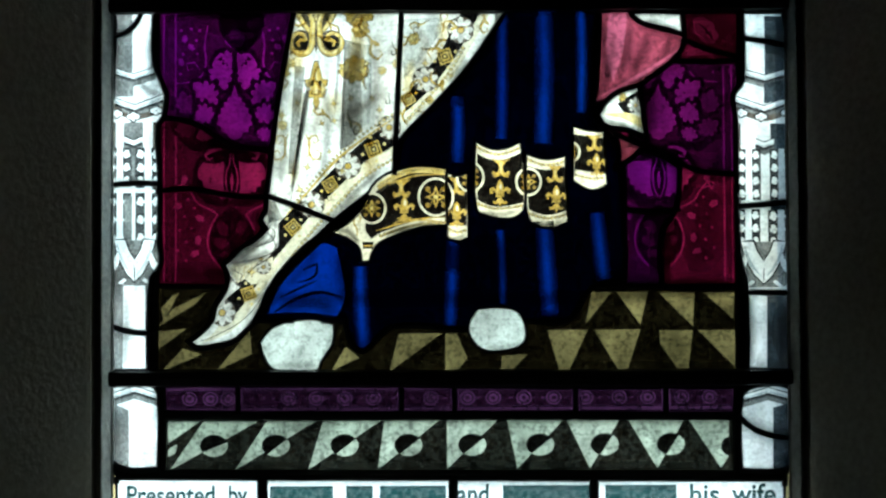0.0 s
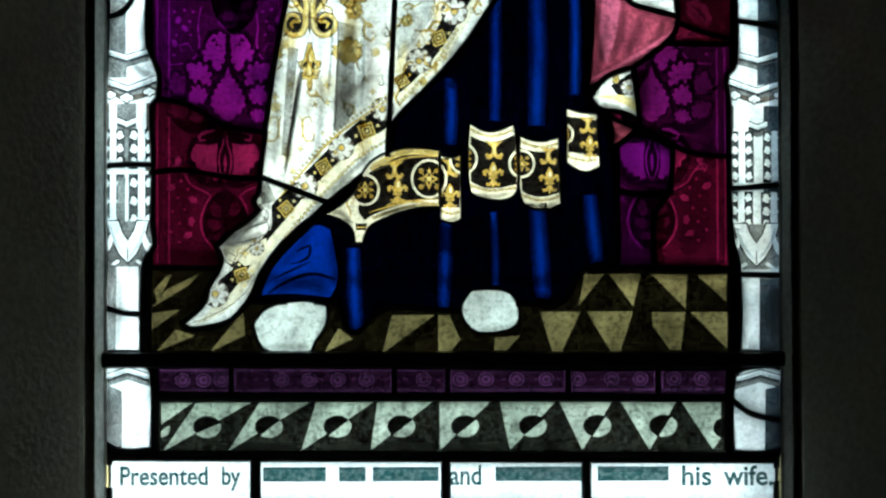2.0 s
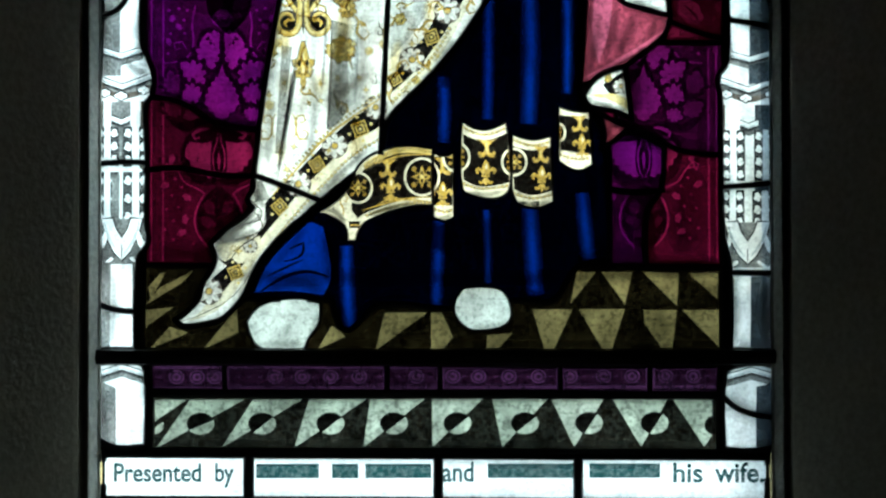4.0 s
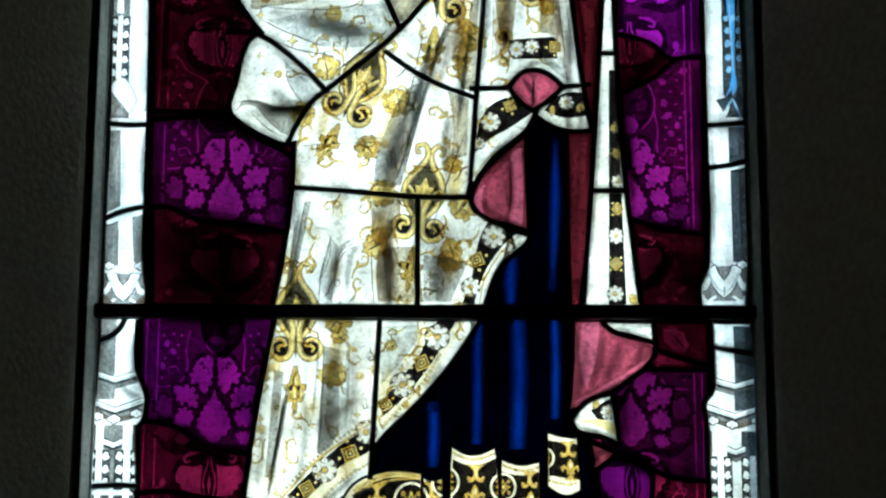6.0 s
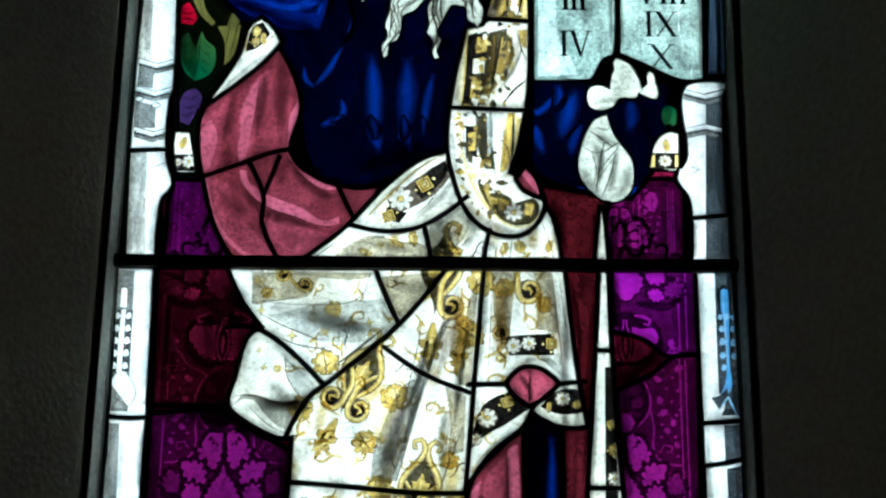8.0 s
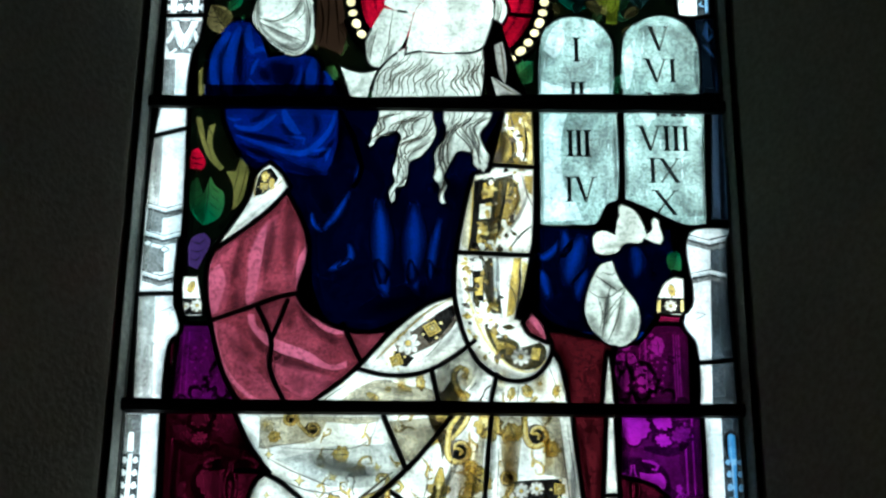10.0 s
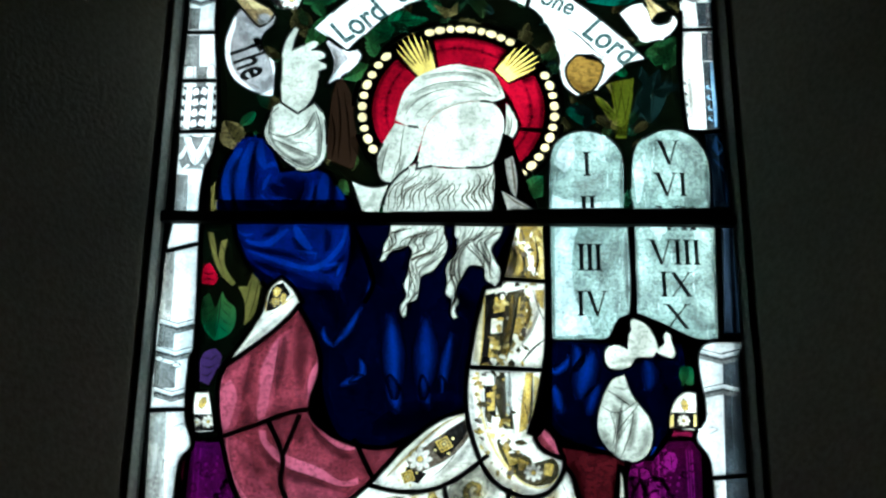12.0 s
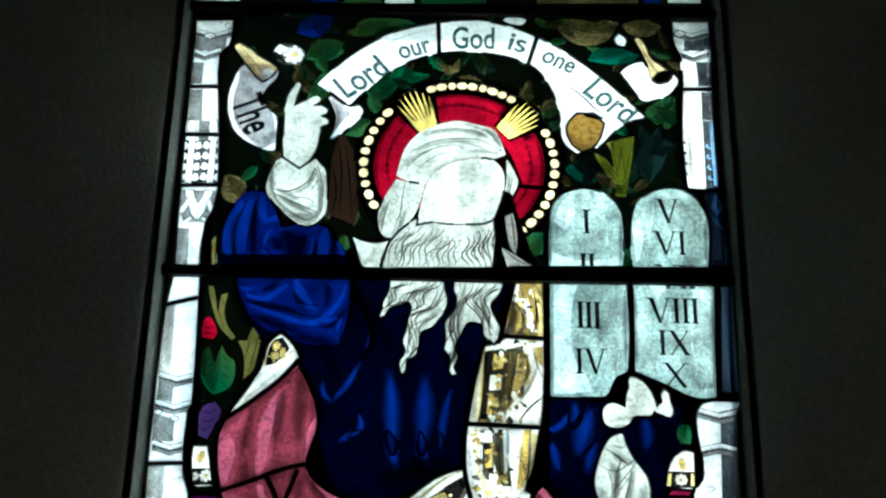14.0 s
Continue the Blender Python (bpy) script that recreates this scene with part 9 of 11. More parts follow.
for width, strength, points in (
        (3.0, 0.5, [(-6.1, 62.6), (-5.4, 56.8), (-5.9, 51.8)]), (3.2, 0.6, [(0.6, 61.7), (1.2, 56.9), (0.9, 51.8)]), (2.6, 0.5, [(-3.3, 72.9), (-4.4, 69.1), (-5.0, 65.4)]),
        (2.4, 0.5, [(1.6, 72.9), (1.2, 68.5), (1.8, 64.8)]), (2.2, 0.55, [(7.1, 87.0), (6.8, 81.3), (6.2, 76.9)]), (1.8, 0.55, [(12.6, 87.0), (12.9, 82.0), (13.4, 77.2)]),
        (2.4, 0.6, [(2.4, 87.0), (1.8, 81.3), (0.4, 75.9)]), (1.8, 0.5, [(10.4, 93.8), (10.9, 89.9)]), (1.6, 0.5, [(3.0, 93.1), (1.0, 91.3), (-1.0, 89.8)]),
        (2.0, 0.45, [(-9.8, 60.5), (-10.2, 56.0), (-10.9, 52.0)]), (2.0, 0.5, [(-6.8, 47.8), (-7.4, 43.0), (-8.6, 38.0)]), (1.8, 0.45, [(-1.9, 48.0), (-2.6, 45.0), (-4.2, 42.0)]),
        (1.8, 0.45, [(-13.1, 46.5), (-14.0, 41.0), (-15.2, 36.0)])):
    soft(soft_brown, width, strength, points)
group("mantle_tendril", "mantle_pane")
rng = random.Random(31)
for row in range(16):
    for col in range(7):
        # thin stained tendrils that wander between the larger ornaments
        v = 38.5 + 3.3 * row + 1.6 * rng.random()
        u = -17.5 + 4.1 * col + 2.4 * rng.random() + 0.12 * (v - 60)
        size, turn, way = 0.8 + 0.7 * rng.random(), 360 * rng.random(), rng.choice((-1, 1))
        curl = [(-1.3, -0.5), (-0.5, 0.25), (0.4, 0.1), (0.9, 0.55), (0.55, 0.95), (0.2, 0.7)]
        line(stain, 0.2 + 0.1 * rng.random(), moved(curl, u, v, size, turn, way), 0.3)
        line(brown, 0.07, moved([(x, y - 0.14) for x, y in curl], u, v, size, turn, way), 0.4)
        fill(stain, moved([(-0.5, 0.3), (-0.25, 0.75), (0.0, 0.8), (-0.05, 0.4)], u, v, size, turn, way))
group("red_robe_shade", "red_robe_pane")
fill(rose_shade, [(10.5, 99.0), (19.5, 98.8), (19.2, 72.0), (12.8, 71.8)], True)
for width, strength, points in ((2.6, 0.95, [(13.0, 97.2), (13.4, 93.5), (14.2, 89.7)]), (1.2, 0.85, [(17.6, 95.2), (17.7, 92.4), (17.8, 89.7)]), (1.2, 0.9, [(14.8, 87.6), (15.4, 83.0), (16.0, 78.0)]),
                                (0.9, 0.8, [(17.6, 87.6), (17.5, 83.0), (17.3, 78.0)]), (1.8, 0.5, [(16.2, 88.0), (16.3, 85.5), (16.9, 83.5)]), (1.4, 0.8, [(14.4, 97.4), (16.5, 97.2), (18.3, 96.6)])):
    soft(soft_dark, width, strength, points)
group("curtain_gloom", "curtain_pane")
for width, points in ((3.4, [(-28.0, 59.4), (-24.0, 57.6), (-18.0, 57.0)]), (3.4, [(-28.3, 53.0), (-23.0, 54.2), (-18.3, 52.8)]), (2.6, [(-24.0, 86.5), (-24.8, 81.0), (-24.0, 75.5)]),
                      (2.4, [(-28.8, 86.0), (-29.2, 80.0), (-28.6, 74.5)]), (2.6, [(22.6, 57.9), (24.8, 55.6), (27.0, 53.0)]), (2.2, [(22.9, 53.0), (23.4, 55.0), (26.8, 57.8)])):
    soft(soft_black, width, 0.75, points)
group("head_shadow", "mantle_shadow_pane")
fill(black, [(2.0, 140.0), (10.0, 140.1), (10.2, 127.9), (2.1, 127.7)], True)
group("lappet_shade", "headdress_pane")
fill(curl_shade, [(5.2, 136.4), (7.0, 136.6), (9.6, 128.6), (9.3, 127.8), (5.0, 127.9)], True)
line(brown, 0.3, [(6.5, 135.6), (6.8, 133.0), (7.0, 130.6)])
line(brown, 0.25, [(5.6, 130.9), (6.8, 129.7), (8.6, 128.6)])
group("tablet_grain", "tablet_pane")
fill(tablet_matt, [(10.2, 141.0), (31.5, 141.0), (31.5, 110.5), (10.2, 110.5)], True)
fill(None, [(11.6, 126.0), (14.4, 126.1), (13.6, 122.0), (13.9, 116.5), (15.3, 113.9), (15.9, 112.0), (11.4, 111.7)])
fill(None, [(11.7, 135.0), (12.9, 138.0), (14.0, 138.6), (14.2, 136.0), (13.0, 133.6)])
fill(None, [(11.3, 128.6), (11.4, 130.6), (13.0, 130.0), (15.3, 129.5), (19.4, 130.0), (19.6, 128.8)])
fill(None, [(23.0, 126.3), (25.4, 126.3), (24.0, 124.4)])
fill(None, [(21.5, 134.5), (22.3, 135.8), (22.6, 133.2), (22.1, 130.0), (21.6, 129.4)])
for side_line in ([(11.2, 136.0), (11.1, 132.0), (11.2, 128.7)], [(20.0, 136.0), (19.8, 132.0), (19.7, 128.9)], [(30.3, 135.6), (30.2, 132.0), (30.1, 129.0)],
                  [(20.1, 126.2), (20.0, 121.0), (19.9, 115.2)], [(30.6, 126.3), (30.4, 119.0), (30.1, 111.9)], [(21.3, 126.3), (21.2, 120.0), (21.2, 115.0)]):
    soft(soft_dark, 0.8, 0.7, side_line)
soft(soft_dark, 2.6, 0.45, [(13.0, 131.8), (16.0, 132.4), (19.4, 133.8)])
soft(soft_dark, 2.2, 0.4, [(22.4, 137.4), (26.0, 137.9), (29.4, 136.4)])
soft(soft_dark, 2.4, 0.4, [(16.6, 118.6), (18.0, 121.6), (19.3, 125.2)])
soft(soft_dark, 2.2, 0.4, [(22.6, 119.2), (25.8, 118.5), (29.5, 120.0)])
soft(soft_dark, 1.8, 0.45, [(25.0, 129.6), (27.6, 129.4), (30.0, 130.2)])
soft(soft_dark, 1.6, 0.45, [(27.2, 114.8), (28.6, 112.9), (29.9, 113.4)])
rng = random.Random(5)
for k in range(110):
    u, v = 10.8 + 20.2 * rng.random(), 111.0 + 29.0 * rng.random()
    line(rng.choice((grey_fold, None, None)), 0.06 + 0.05 * rng.random(), [(u, v), (u + 0.1 * rng.random(), v + 0.5 + 1.6 * rng.random())], 0.4)
group("tablet_lettering", "tablet_pane")
numeral("I", 15.7, 135.0, 3.4, 1.2)
numeral("II", 15.7, 128.8, 3.4, 2.0)
numeral("III", 15.7, 122.1, 3.6, 3.0)
numeral("IV", 15.8, 116.0, 3.3, 3.7)
numeral("V", 25.7, 136.7, 3.5, 2.9)
numeral("VI", 25.8, 132.2, 3.3, 4.1)
numeral("VII", 26.3, 127.5, 3.3, 4.9)
numeral("VIII", 25.8, 122.9, 3.4, 6.3)
numeral("IX", 25.8, 118.6, 3.3, 4.0)
numeral("X", 25.7, 114.4, 3.2, 3.2)
word("Lord", -12.7, 155.9, 3.6, 38, width=6.9)
word("our", -6.1, 160.7, 2.9, 18, width=4.3)
word("God", 1.6, 162.3, 3.5, 0, width=5.5)
word("is", 7.4, 161.7, 2.9, -14, width=2.4)
word("one", 12.8, 159.1, 2.7, -27, width=4.5)
word("Lord", 19.3, 152.9, 3.5, -42, width=7.2)
word("The", -26.3, 149.9, 4.2, -66, black, 5.6)
word("Presented", -29.4, 1.0, 1.9, 0, width=8.9)
word("by", -22.6, 1.0, 1.9, 0, width=1.9)
word("and", 1.1, 1.0, 2.0, 0, width=3.2)
word("his", 24.4, 0.9, 2.0, 0, width=3.0)
word("wife.", 29.6, 0.9, 2.0, 0, width=5.0)
group("inscription_bar")
for a, b in ((-19.4, -13.0), (-11.7, -9.0), (-8.3, -1.6), (4.1, 12.8), (14.4, 21.6)):
    fill(ink, [(a, 0.40), (b, 0.40), (b, 1.88), (a, 1.88)], True)
group("flower_paint", "flower_pane")
fill(black, [(-24.6, 159.4), (-23.2, 161.7), (-19.9, 160.9), (-19.7, 157.3), (-23.3, 157.1)])
flower(-21.5, 159.2, 1.75, 0)
boss(-23.4, 159.9, 0.97)
group("foot_tone", "pale_foot_pane")
group("cuff_deep_fold", "cuff_pane")
line(brown, 0.18, [(17.2, 105.0), (18.9, 103.7), (20.0, 102.8)])
line(brown, 0.16, [(18.9, 103.7), (18.2, 100.2), (17.8, 97.2)])
line(brown, 0.16, [(20.1, 102.3), (19.5, 99.5), (18.4, 96.7)])
line(brown, 0.14, [(17.4, 102.3), (17.9, 100.2), (17.5, 98.1)])
soft(soft_grey, 1.8, 0.9, [(17.4, 103.7), (18.4, 101.3), (18.0, 97.8)])
soft(soft_grey, 1.4, 0.9, [(20.4, 103.0), (19.9, 100.2), (19.3, 97.2)])
soft(soft_dark, 0.8, 0.7, [(18.9, 103.7), (18.4, 100.9), (18.1, 98.2)])
group("beard_shade", "beard_pane")
soft(soft_grey, 1.2, 0.6, [(-5.0, 125.9), (-5.5, 122.4), (-6.5, 120.2)])
soft(soft_grey, 1.2, 0.6, [(-0.3, 125.6), (-0.6, 121.7), (-1.6, 119.5)])
soft(soft_grey, 1.0, 0.6, [(2.7, 125.6), (3.1, 122.5), (4.4, 119.5)])
group("mantle_low_tone", "mantle_pane")
soft(soft_gold, 2.2, 0.8, [(-15.9, 48.8), (-16.4, 45.8), (-16.6, 42.9)])
soft(soft_gold, 2.4, 0.8, [(-10.5, 49.4), (-10.5, 46.4), (-11.1, 42.9)])
soft(soft_brown, 2.0, 0.5, [(-8.2, 48.2), (-8.4, 44.0), (-8.8, 39.9)])
soft(soft_brown, 1.8, 0.5, [(-4.7, 48.8), (-3.5, 46.4), (-4.7, 42.9)])
soft(soft_gold, 1.8, 0.7, [(-4.7, 45.2), (-5.3, 42.9), (-5.3, 41.1)])
soft(soft_dark, 0.6, 0.7, [(-12.2, 48.8), (-12.4, 44.0), (-12.8, 38.8)])
soft(soft_dark, 0.7, 0.8, [(-15.2, 42.9), (-16.0, 38.2), (-16.9, 33.5)])
soft(soft_brown, 1.6, 0.6, [(-12.8, 38.2), (-10.5, 39.9), (-7.6, 41.7)])
soft(soft_brown, 2.4, 0.6, [(0.9, 58.2), (0.3, 54.6), (0.9, 51.0)])
soft(soft_brown, 2.0, 0.6, [(-5.1, 58.1), (-5.0, 54.5), (-5.0, 50.7)])
soft(soft_gold, 2.2, 0.9, [(-8.4, 72.3), (-6.6, 73.6), (-4.8, 74.9)])
soft(soft_brown, 1.8, 0.6, [(7.8, 85.9), (7.4, 81.4), (7.4, 76.9)])
soft(soft_brown, 1.4, 0.6, [(12.7, 84.0), (13.6, 80.1), (14.1, 75.7)])
soft(soft_grey, 2.6, 0.9, [(-14.8, 83.2), (-11.0, 81.2), (-7.3, 81.3)])
soft(soft_grey, 2.0, 0.9, [(-19.3, 72.9), (-15.7, 72.3), (-13.2, 72.8)])
soft(soft_dark, 0.8, 0.8, [(-20.6, 73.8), (-16.9, 72.6), (-12.1, 73.4)])
group("curtain_dusk", "curtain_pane")
soft(soft_black, 6.0, 0.5, [(24.6, 45.7), (25.1, 40.5), (25.1, 35.3)])
soft(soft_black, 6.0, 0.5, [(24.5, 31.9), (24.4, 27.3), (24.1, 23.3)])
soft(soft_black, 3.0, 0.6, [(-29.4, 24.0), (-26.6, 23.2), (-23.1, 23.4)])
soft(soft_black, 3.0, 0.5, [(-22.0, 38.4), (-20.8, 40.7), (-20.2, 43.5)])
group("shaft_paint", "shaft_pane")
fill(stone_shade, [(-35.5, 49.8), (-33.3, 49.8), (-33.3, 43.9), (-35.5, 43.9)], True)
fill(stone_shade, [(-31.4, 49.7), (-30.8, 49.7), (-30.8, 44.4), (-31.4, 44.4)], True)
chevron(-33.2, 43.9, 4.6, 0.72)
chevron(-33.1, 41.1, 6.0, 1.08)
fill(stone_shade, [(-35.4, 43.4), (-33.2, 42.8), (-33.2, 41.4), (-35.4, 41.4)])
fill(brown, [(-35.4, 40.8), (-33.1, 39.6), (-29.9, 40.7), (-29.9, 40.1), (-33.1, 39.0), (-35.4, 40.2)])
boss(-34.9, 39.6, 0.54)
boss(-33.2, 39.3, 0.60)
boss(-30.9, 39.9, 0.55)
fill(brown, [(-35.6, 38.8), (-35.0, 38.8), (-35.1, 31.9), (-35.6, 31.9)], True)
fill(brown, [(-31.2, 38.8), (-29.8, 38.8), (-30.5, 31.9), (-31.3, 31.9)], True)
fill(stone_shade, [(-34.2, 38.8), (-32.2, 38.8), (-32.2, 32.4), (-34.3, 32.5)], True)
chevron(-33.2, 36.8, 1.9, 0.39)
crockets(-34.6, 32.2, 36.2, 0.38, 3, 0.88)
crockets(-31.7, 32.1, 36.2, 0.42, 3, 0.96)
crockets(-34.6, 26.1, 31.6, 0.38, 3, 0.88)
crockets(-31.7, 26.1, 31.6, 0.42, 3, 0.96)
fill(stone_shade, [(-34.1, 31.3), (-33.3, 31.3), (-33.4, 24.7), (-34.2, 24.7)], True)
shield(-33.1, 24.7, 5.3, 4.2)
fill(stone_shade, [(-35.5, 22.4), (-34.2, 22.4), (-34.3, 13.5), (-35.5, 13.5)], True)
fill(stone_shade, [(-32.0, 22.4), (-30.9, 22.4), (-31.1, 13.5), (-32.0, 13.5)], True)
soft(soft_grey, 1.6, 0.7, [(-33.9, 22.1), (-34.0, 18.1), (-34.2, 13.8)])
soft(soft_grey, 1.2, 0.8, [(-32.6, 43.4), (-32.0, 42.2), (-30.3, 41.6)])
fill(stone_shade, [(-35.5, 10.4), (-33.7, 9.6), (-33.7, 3.2), (-35.6, 3.3)], True)
chevron(-33.1, 10.7, 4.9, -0.77)
soft(soft_grey, 2.0, 0.5, [(-34.7, 9.5), (-34.7, 6.7), (-34.4, 3.8)])
line(brown, 0.1, [(-33.7, 9.6), (-33.7, 3.7)])
fill(side_shade, [(30.9, 49.2), (34.1, 49.2), (34.0, 42.9), (30.9, 42.9)], True)
fill(dark_matt, [(32.8, 49.2), (33.3, 49.2), (33.4, 42.9), (33.1, 42.9)], True)
chevron(30.9, 43.3, 4.6, 0.66)
chevron(30.8, 40.6, 6.2, 1.08)
fill(side_shade, [(30.8, 42.3), (33.5, 42.9), (33.7, 40.8), (30.8, 40.3)])
fill(brown, [(27.7, 40.2), (30.8, 39.1), (33.9, 40.2), (33.8, 39.6), (30.8, 38.5), (27.7, 39.7)])
boss(28.5, 39.3, 0.55)
boss(30.5, 38.9, 0.55)
boss(33.1, 39.3, 0.55)
fill(side_shade, [(31.4, 38.3), (33.9, 38.2), (33.8, 25.6), (31.3, 25.6)], True)
fill(brown, [(27.6, 38.3), (28.4, 38.3), (28.3, 26.2), (27.9, 26.2)], True)
chevron(30.8, 36.2, 1.9, 0.38)
crockets(29.2, 30.5, 35.7, 0.38, 4, 0.88)
crockets(32.5, 30.5, 35.7, 0.38, 4, 0.88)
crockets(29.1, 25.7, 29.6, 0.38, 3, 0.88)
crockets(32.4, 25.6, 29.5, 0.42, 3, 0.96)
shield(30.6, 24.2, 5.8, 4.2)
fill(side_shade, [(30.9, 20.8), (33.7, 20.8), (33.6, 13.1), (30.8, 13.1)], True)
fill(dark_matt, [(32.5, 20.8), (32.8, 20.8), (32.8, 13.1), (32.5, 13.1)], True)
soft(soft_grey, 1.6, 0.6, [(29.3, 20.5), (29.2, 17.1), (29.2, 13.7)])
soft(soft_dark, 2.0, 0.7, [(32.3, 20.5), (32.4, 17.1), (32.5, 13.7)])
chevron(30.9, 10.2, 6.0, -0.84)
fill(side_shade, [(31.4, 9.6), (34.0, 10.2), (34.0, 3.4), (31.3, 3.1)], True)
soft(soft_dark, 1.6, 0.5, [(33.0, 10.2), (33.1, 6.8), (32.9, 3.7)])
fill(stone_shade, [(-36.3, 87.6), (-33.3, 87.6), (-32.9, 71.5), (-35.3, 71.5)], True)
fill(brown, [(-36.5, 86.3), (-35.8, 86.3), (-35.4, 72.1), (-36.0, 72.1)], True)
crockets(-34.2, 75.9, 83.0, 0.36, 5, 0.72)
fill(None, [(-34.6, 85.5), (-34.0, 85.5), (-33.9, 83.3), (-34.6, 83.3)])
line(brown, 0.12, [(-34.6, 83.0), (-34.6, 85.5), (-34.3, 85.9), (-33.9, 85.5), (-33.9, 83.0)])
fill(None, [(-34.3, 75.9), (-33.4, 75.9), (-32.3, 73.5), (-32.9, 72.1), (-35.0, 74.7)])
line(brown, 0.12, [(-34.4, 75.8), (-34.9, 73.4), (-32.9, 72.0), (-32.2, 73.7), (-33.4, 75.8)])
line(brown, 0.1, [(-34.8, 71.5), (-34.2, 72.6), (-33.6, 73.1)])
fill(stone_shade, [(-35.6, 70.2), (-33.7, 70.2), (-33.4, 61.9), (-35.4, 60.9)], True)
soft(soft_grey, 1.4, 0.7, [(-33.3, 69.9), (-33.3, 65.9), (-33.2, 62.2)])
fill(stone_shade, [(-35.2, 59.8), (-33.6, 60.3), (-33.4, 55.5), (-35.2, 55.2)], True)
fill(stone_shade, [(-32.2, 60.7), (-30.8, 61.1), (-30.5, 55.8), (-31.8, 55.8)], True)
line(brown, 0.1, [(-33.5, 60.2), (-33.5, 56.7), (-33.2, 53.4)])
shield(-32.8, 53.2, 4.5, 2.9)
boss(-34.4, 55.4, 0.54)
boss(-31.1, 55.4, 0.54)
fill(brown, [(-35.1, 52.5), (-34.2, 52.0), (-33.3, 51.0), (-35.0, 50.4)])
fill(brown, [(-30.3, 52.5), (-31.1, 52.0), (-32.0, 51.0), (-30.2, 50.4)])
fill(side_shade, [(30.7, 88.3), (34.8, 88.4), (34.1, 71.8), (30.8, 71.7), (30.6, 74.5), (30.6, 77.0)], True)
fill(None, [(29.7, 73.9), (30.8, 74.1), (31.2, 72.9), (30.7, 71.6), (29.4, 71.6)])
fill(dark_matt, [(32.3, 87.4), (33.0, 86.8), (32.7, 72.6), (32.1, 72.6)], True)
line(black, 0.5, [(31.1, 83.5), (31.2, 86.0), (31.6, 86.3), (32.1, 86.0), (32.2, 83.5)])
fill(skyfilm, [(31.3, 85.9), (31.6, 86.1), (32.1, 85.9), (32.1, 83.2), (31.9, 77.1), (32.1, 75.3), (31.6, 74.1), (30.8, 74.0), (31.4, 75.5), (31.6, 77.1), (31.6, 82.2), (31.3, 83.2)])
line(pale_blue, 0.2, [(31.5, 85.5), (31.6, 81.6), (31.7, 77.1)])
fill(side_shade, [(29.8, 73.7), (30.9, 74.1), (31.5, 74.9), (31.6, 73.8), (30.6, 72.4)])
fill(side_shade, [(31.6, 73.8), (32.1, 74.8), (32.7, 73.4), (32.3, 72.2)])
line(pale_blue, 0.2, [(30.6, 72.4), (31.6, 73.8), (32.5, 71.6)])
line(brown, 0.1, [(29.8, 73.7), (30.6, 72.4), (31.0, 73.2)])
fill(pale_blue, [(30.8, 82.8), (31.0, 83.1), (31.3, 83.1), (31.4, 82.8), (31.3, 82.5), (31.0, 82.5)])
fill(pale_blue, [(31.5, 82.8), (31.7, 83.2), (32.1, 83.2), (32.2, 82.9), (32.1, 82.5), (31.7, 82.5)])
fill(pale_blue, [(32.2, 82.8), (32.4, 83.1), (32.7, 83.1), (32.8, 82.8), (32.6, 82.5), (32.3, 82.5)])
fill(pale_blue, [(30.9, 81.4), (31.1, 81.8), (31.4, 81.8), (31.5, 81.4), (31.4, 81.1), (31.1, 81.1)])
fill(pale_blue, [(32.1, 81.4), (32.3, 81.8), (32.6, 81.8), (32.8, 81.4), (32.6, 81.1), (32.3, 81.1)])
fill(pale_blue, [(30.9, 80.0), (31.1, 80.4), (31.4, 80.4), (31.6, 80.0), (31.4, 79.6), (31.0, 79.6)])
fill(pale_blue, [(32.1, 79.9), (32.3, 80.3), (32.6, 80.3), (32.8, 79.9), (32.6, 79.5), (32.2, 79.5)])
fill(pale_blue, [(30.9, 78.5), (31.1, 78.8), (31.4, 78.8), (31.6, 78.5), (31.4, 78.1), (31.0, 78.1)])
fill(pale_blue, [(32.1, 78.3), (32.3, 78.7), (32.6, 78.7), (32.8, 78.3), (32.6, 78.0), (32.3, 78.0)])
fill(pale_blue, [(31.0, 77.0), (31.2, 77.4), (31.5, 77.4), (31.6, 77.1), (31.4, 76.7), (31.1, 76.7)])
fill(side_shade, [(31.0, 70.7), (33.1, 70.8), (33.2, 66.7), (31.0, 66.4)], True)
fill(dark_matt, [(32.4, 70.7), (32.7, 70.7), (32.7, 66.7), (32.3, 66.7)], True)
fill(side_shade, [(31.1, 65.9), (33.3, 66.4), (33.0, 56.0), (31.1, 56.0)], True)
fill(dark_matt, [(32.3, 65.9), (32.6, 65.9), (32.6, 56.0), (32.3, 56.0)], True)
soft(soft_grey, 1.2, 0.7, [(29.3, 70.4), (29.2, 64.5), (29.2, 56.6)])
shield(30.1, 53.9, 5.0, 3.4)
boss(28.4, 55.7, 0.54)
boss(32.1, 55.7, 0.54)
fill(pale_shade, [(-35.5, 122.2), (-33.6, 122.8), (-33.3, 113.4), (-34.7, 112.6)], True)
soft(soft_grey, 1.4, 0.6, [(-34.0, 122.3), (-33.9, 117.8), (-33.8, 113.4)])
chevron(-32.5, 113.0, 4.2, 0.65)
chevron(-32.5, 109.6, 5.2, 0.78)
fill(stone_shade, [(-34.6, 112.3), (-32.8, 111.8), (-32.8, 109.7), (-34.7, 110.1)], True)
fill(stone_shade, [(-34.8, 108.3), (-32.3, 107.6), (-32.2, 104.8), (-34.7, 104.7)], True)
chevron(-32.5, 104.4, 4.2, 0.65)
boss(-34.3, 108.4, 0.39)
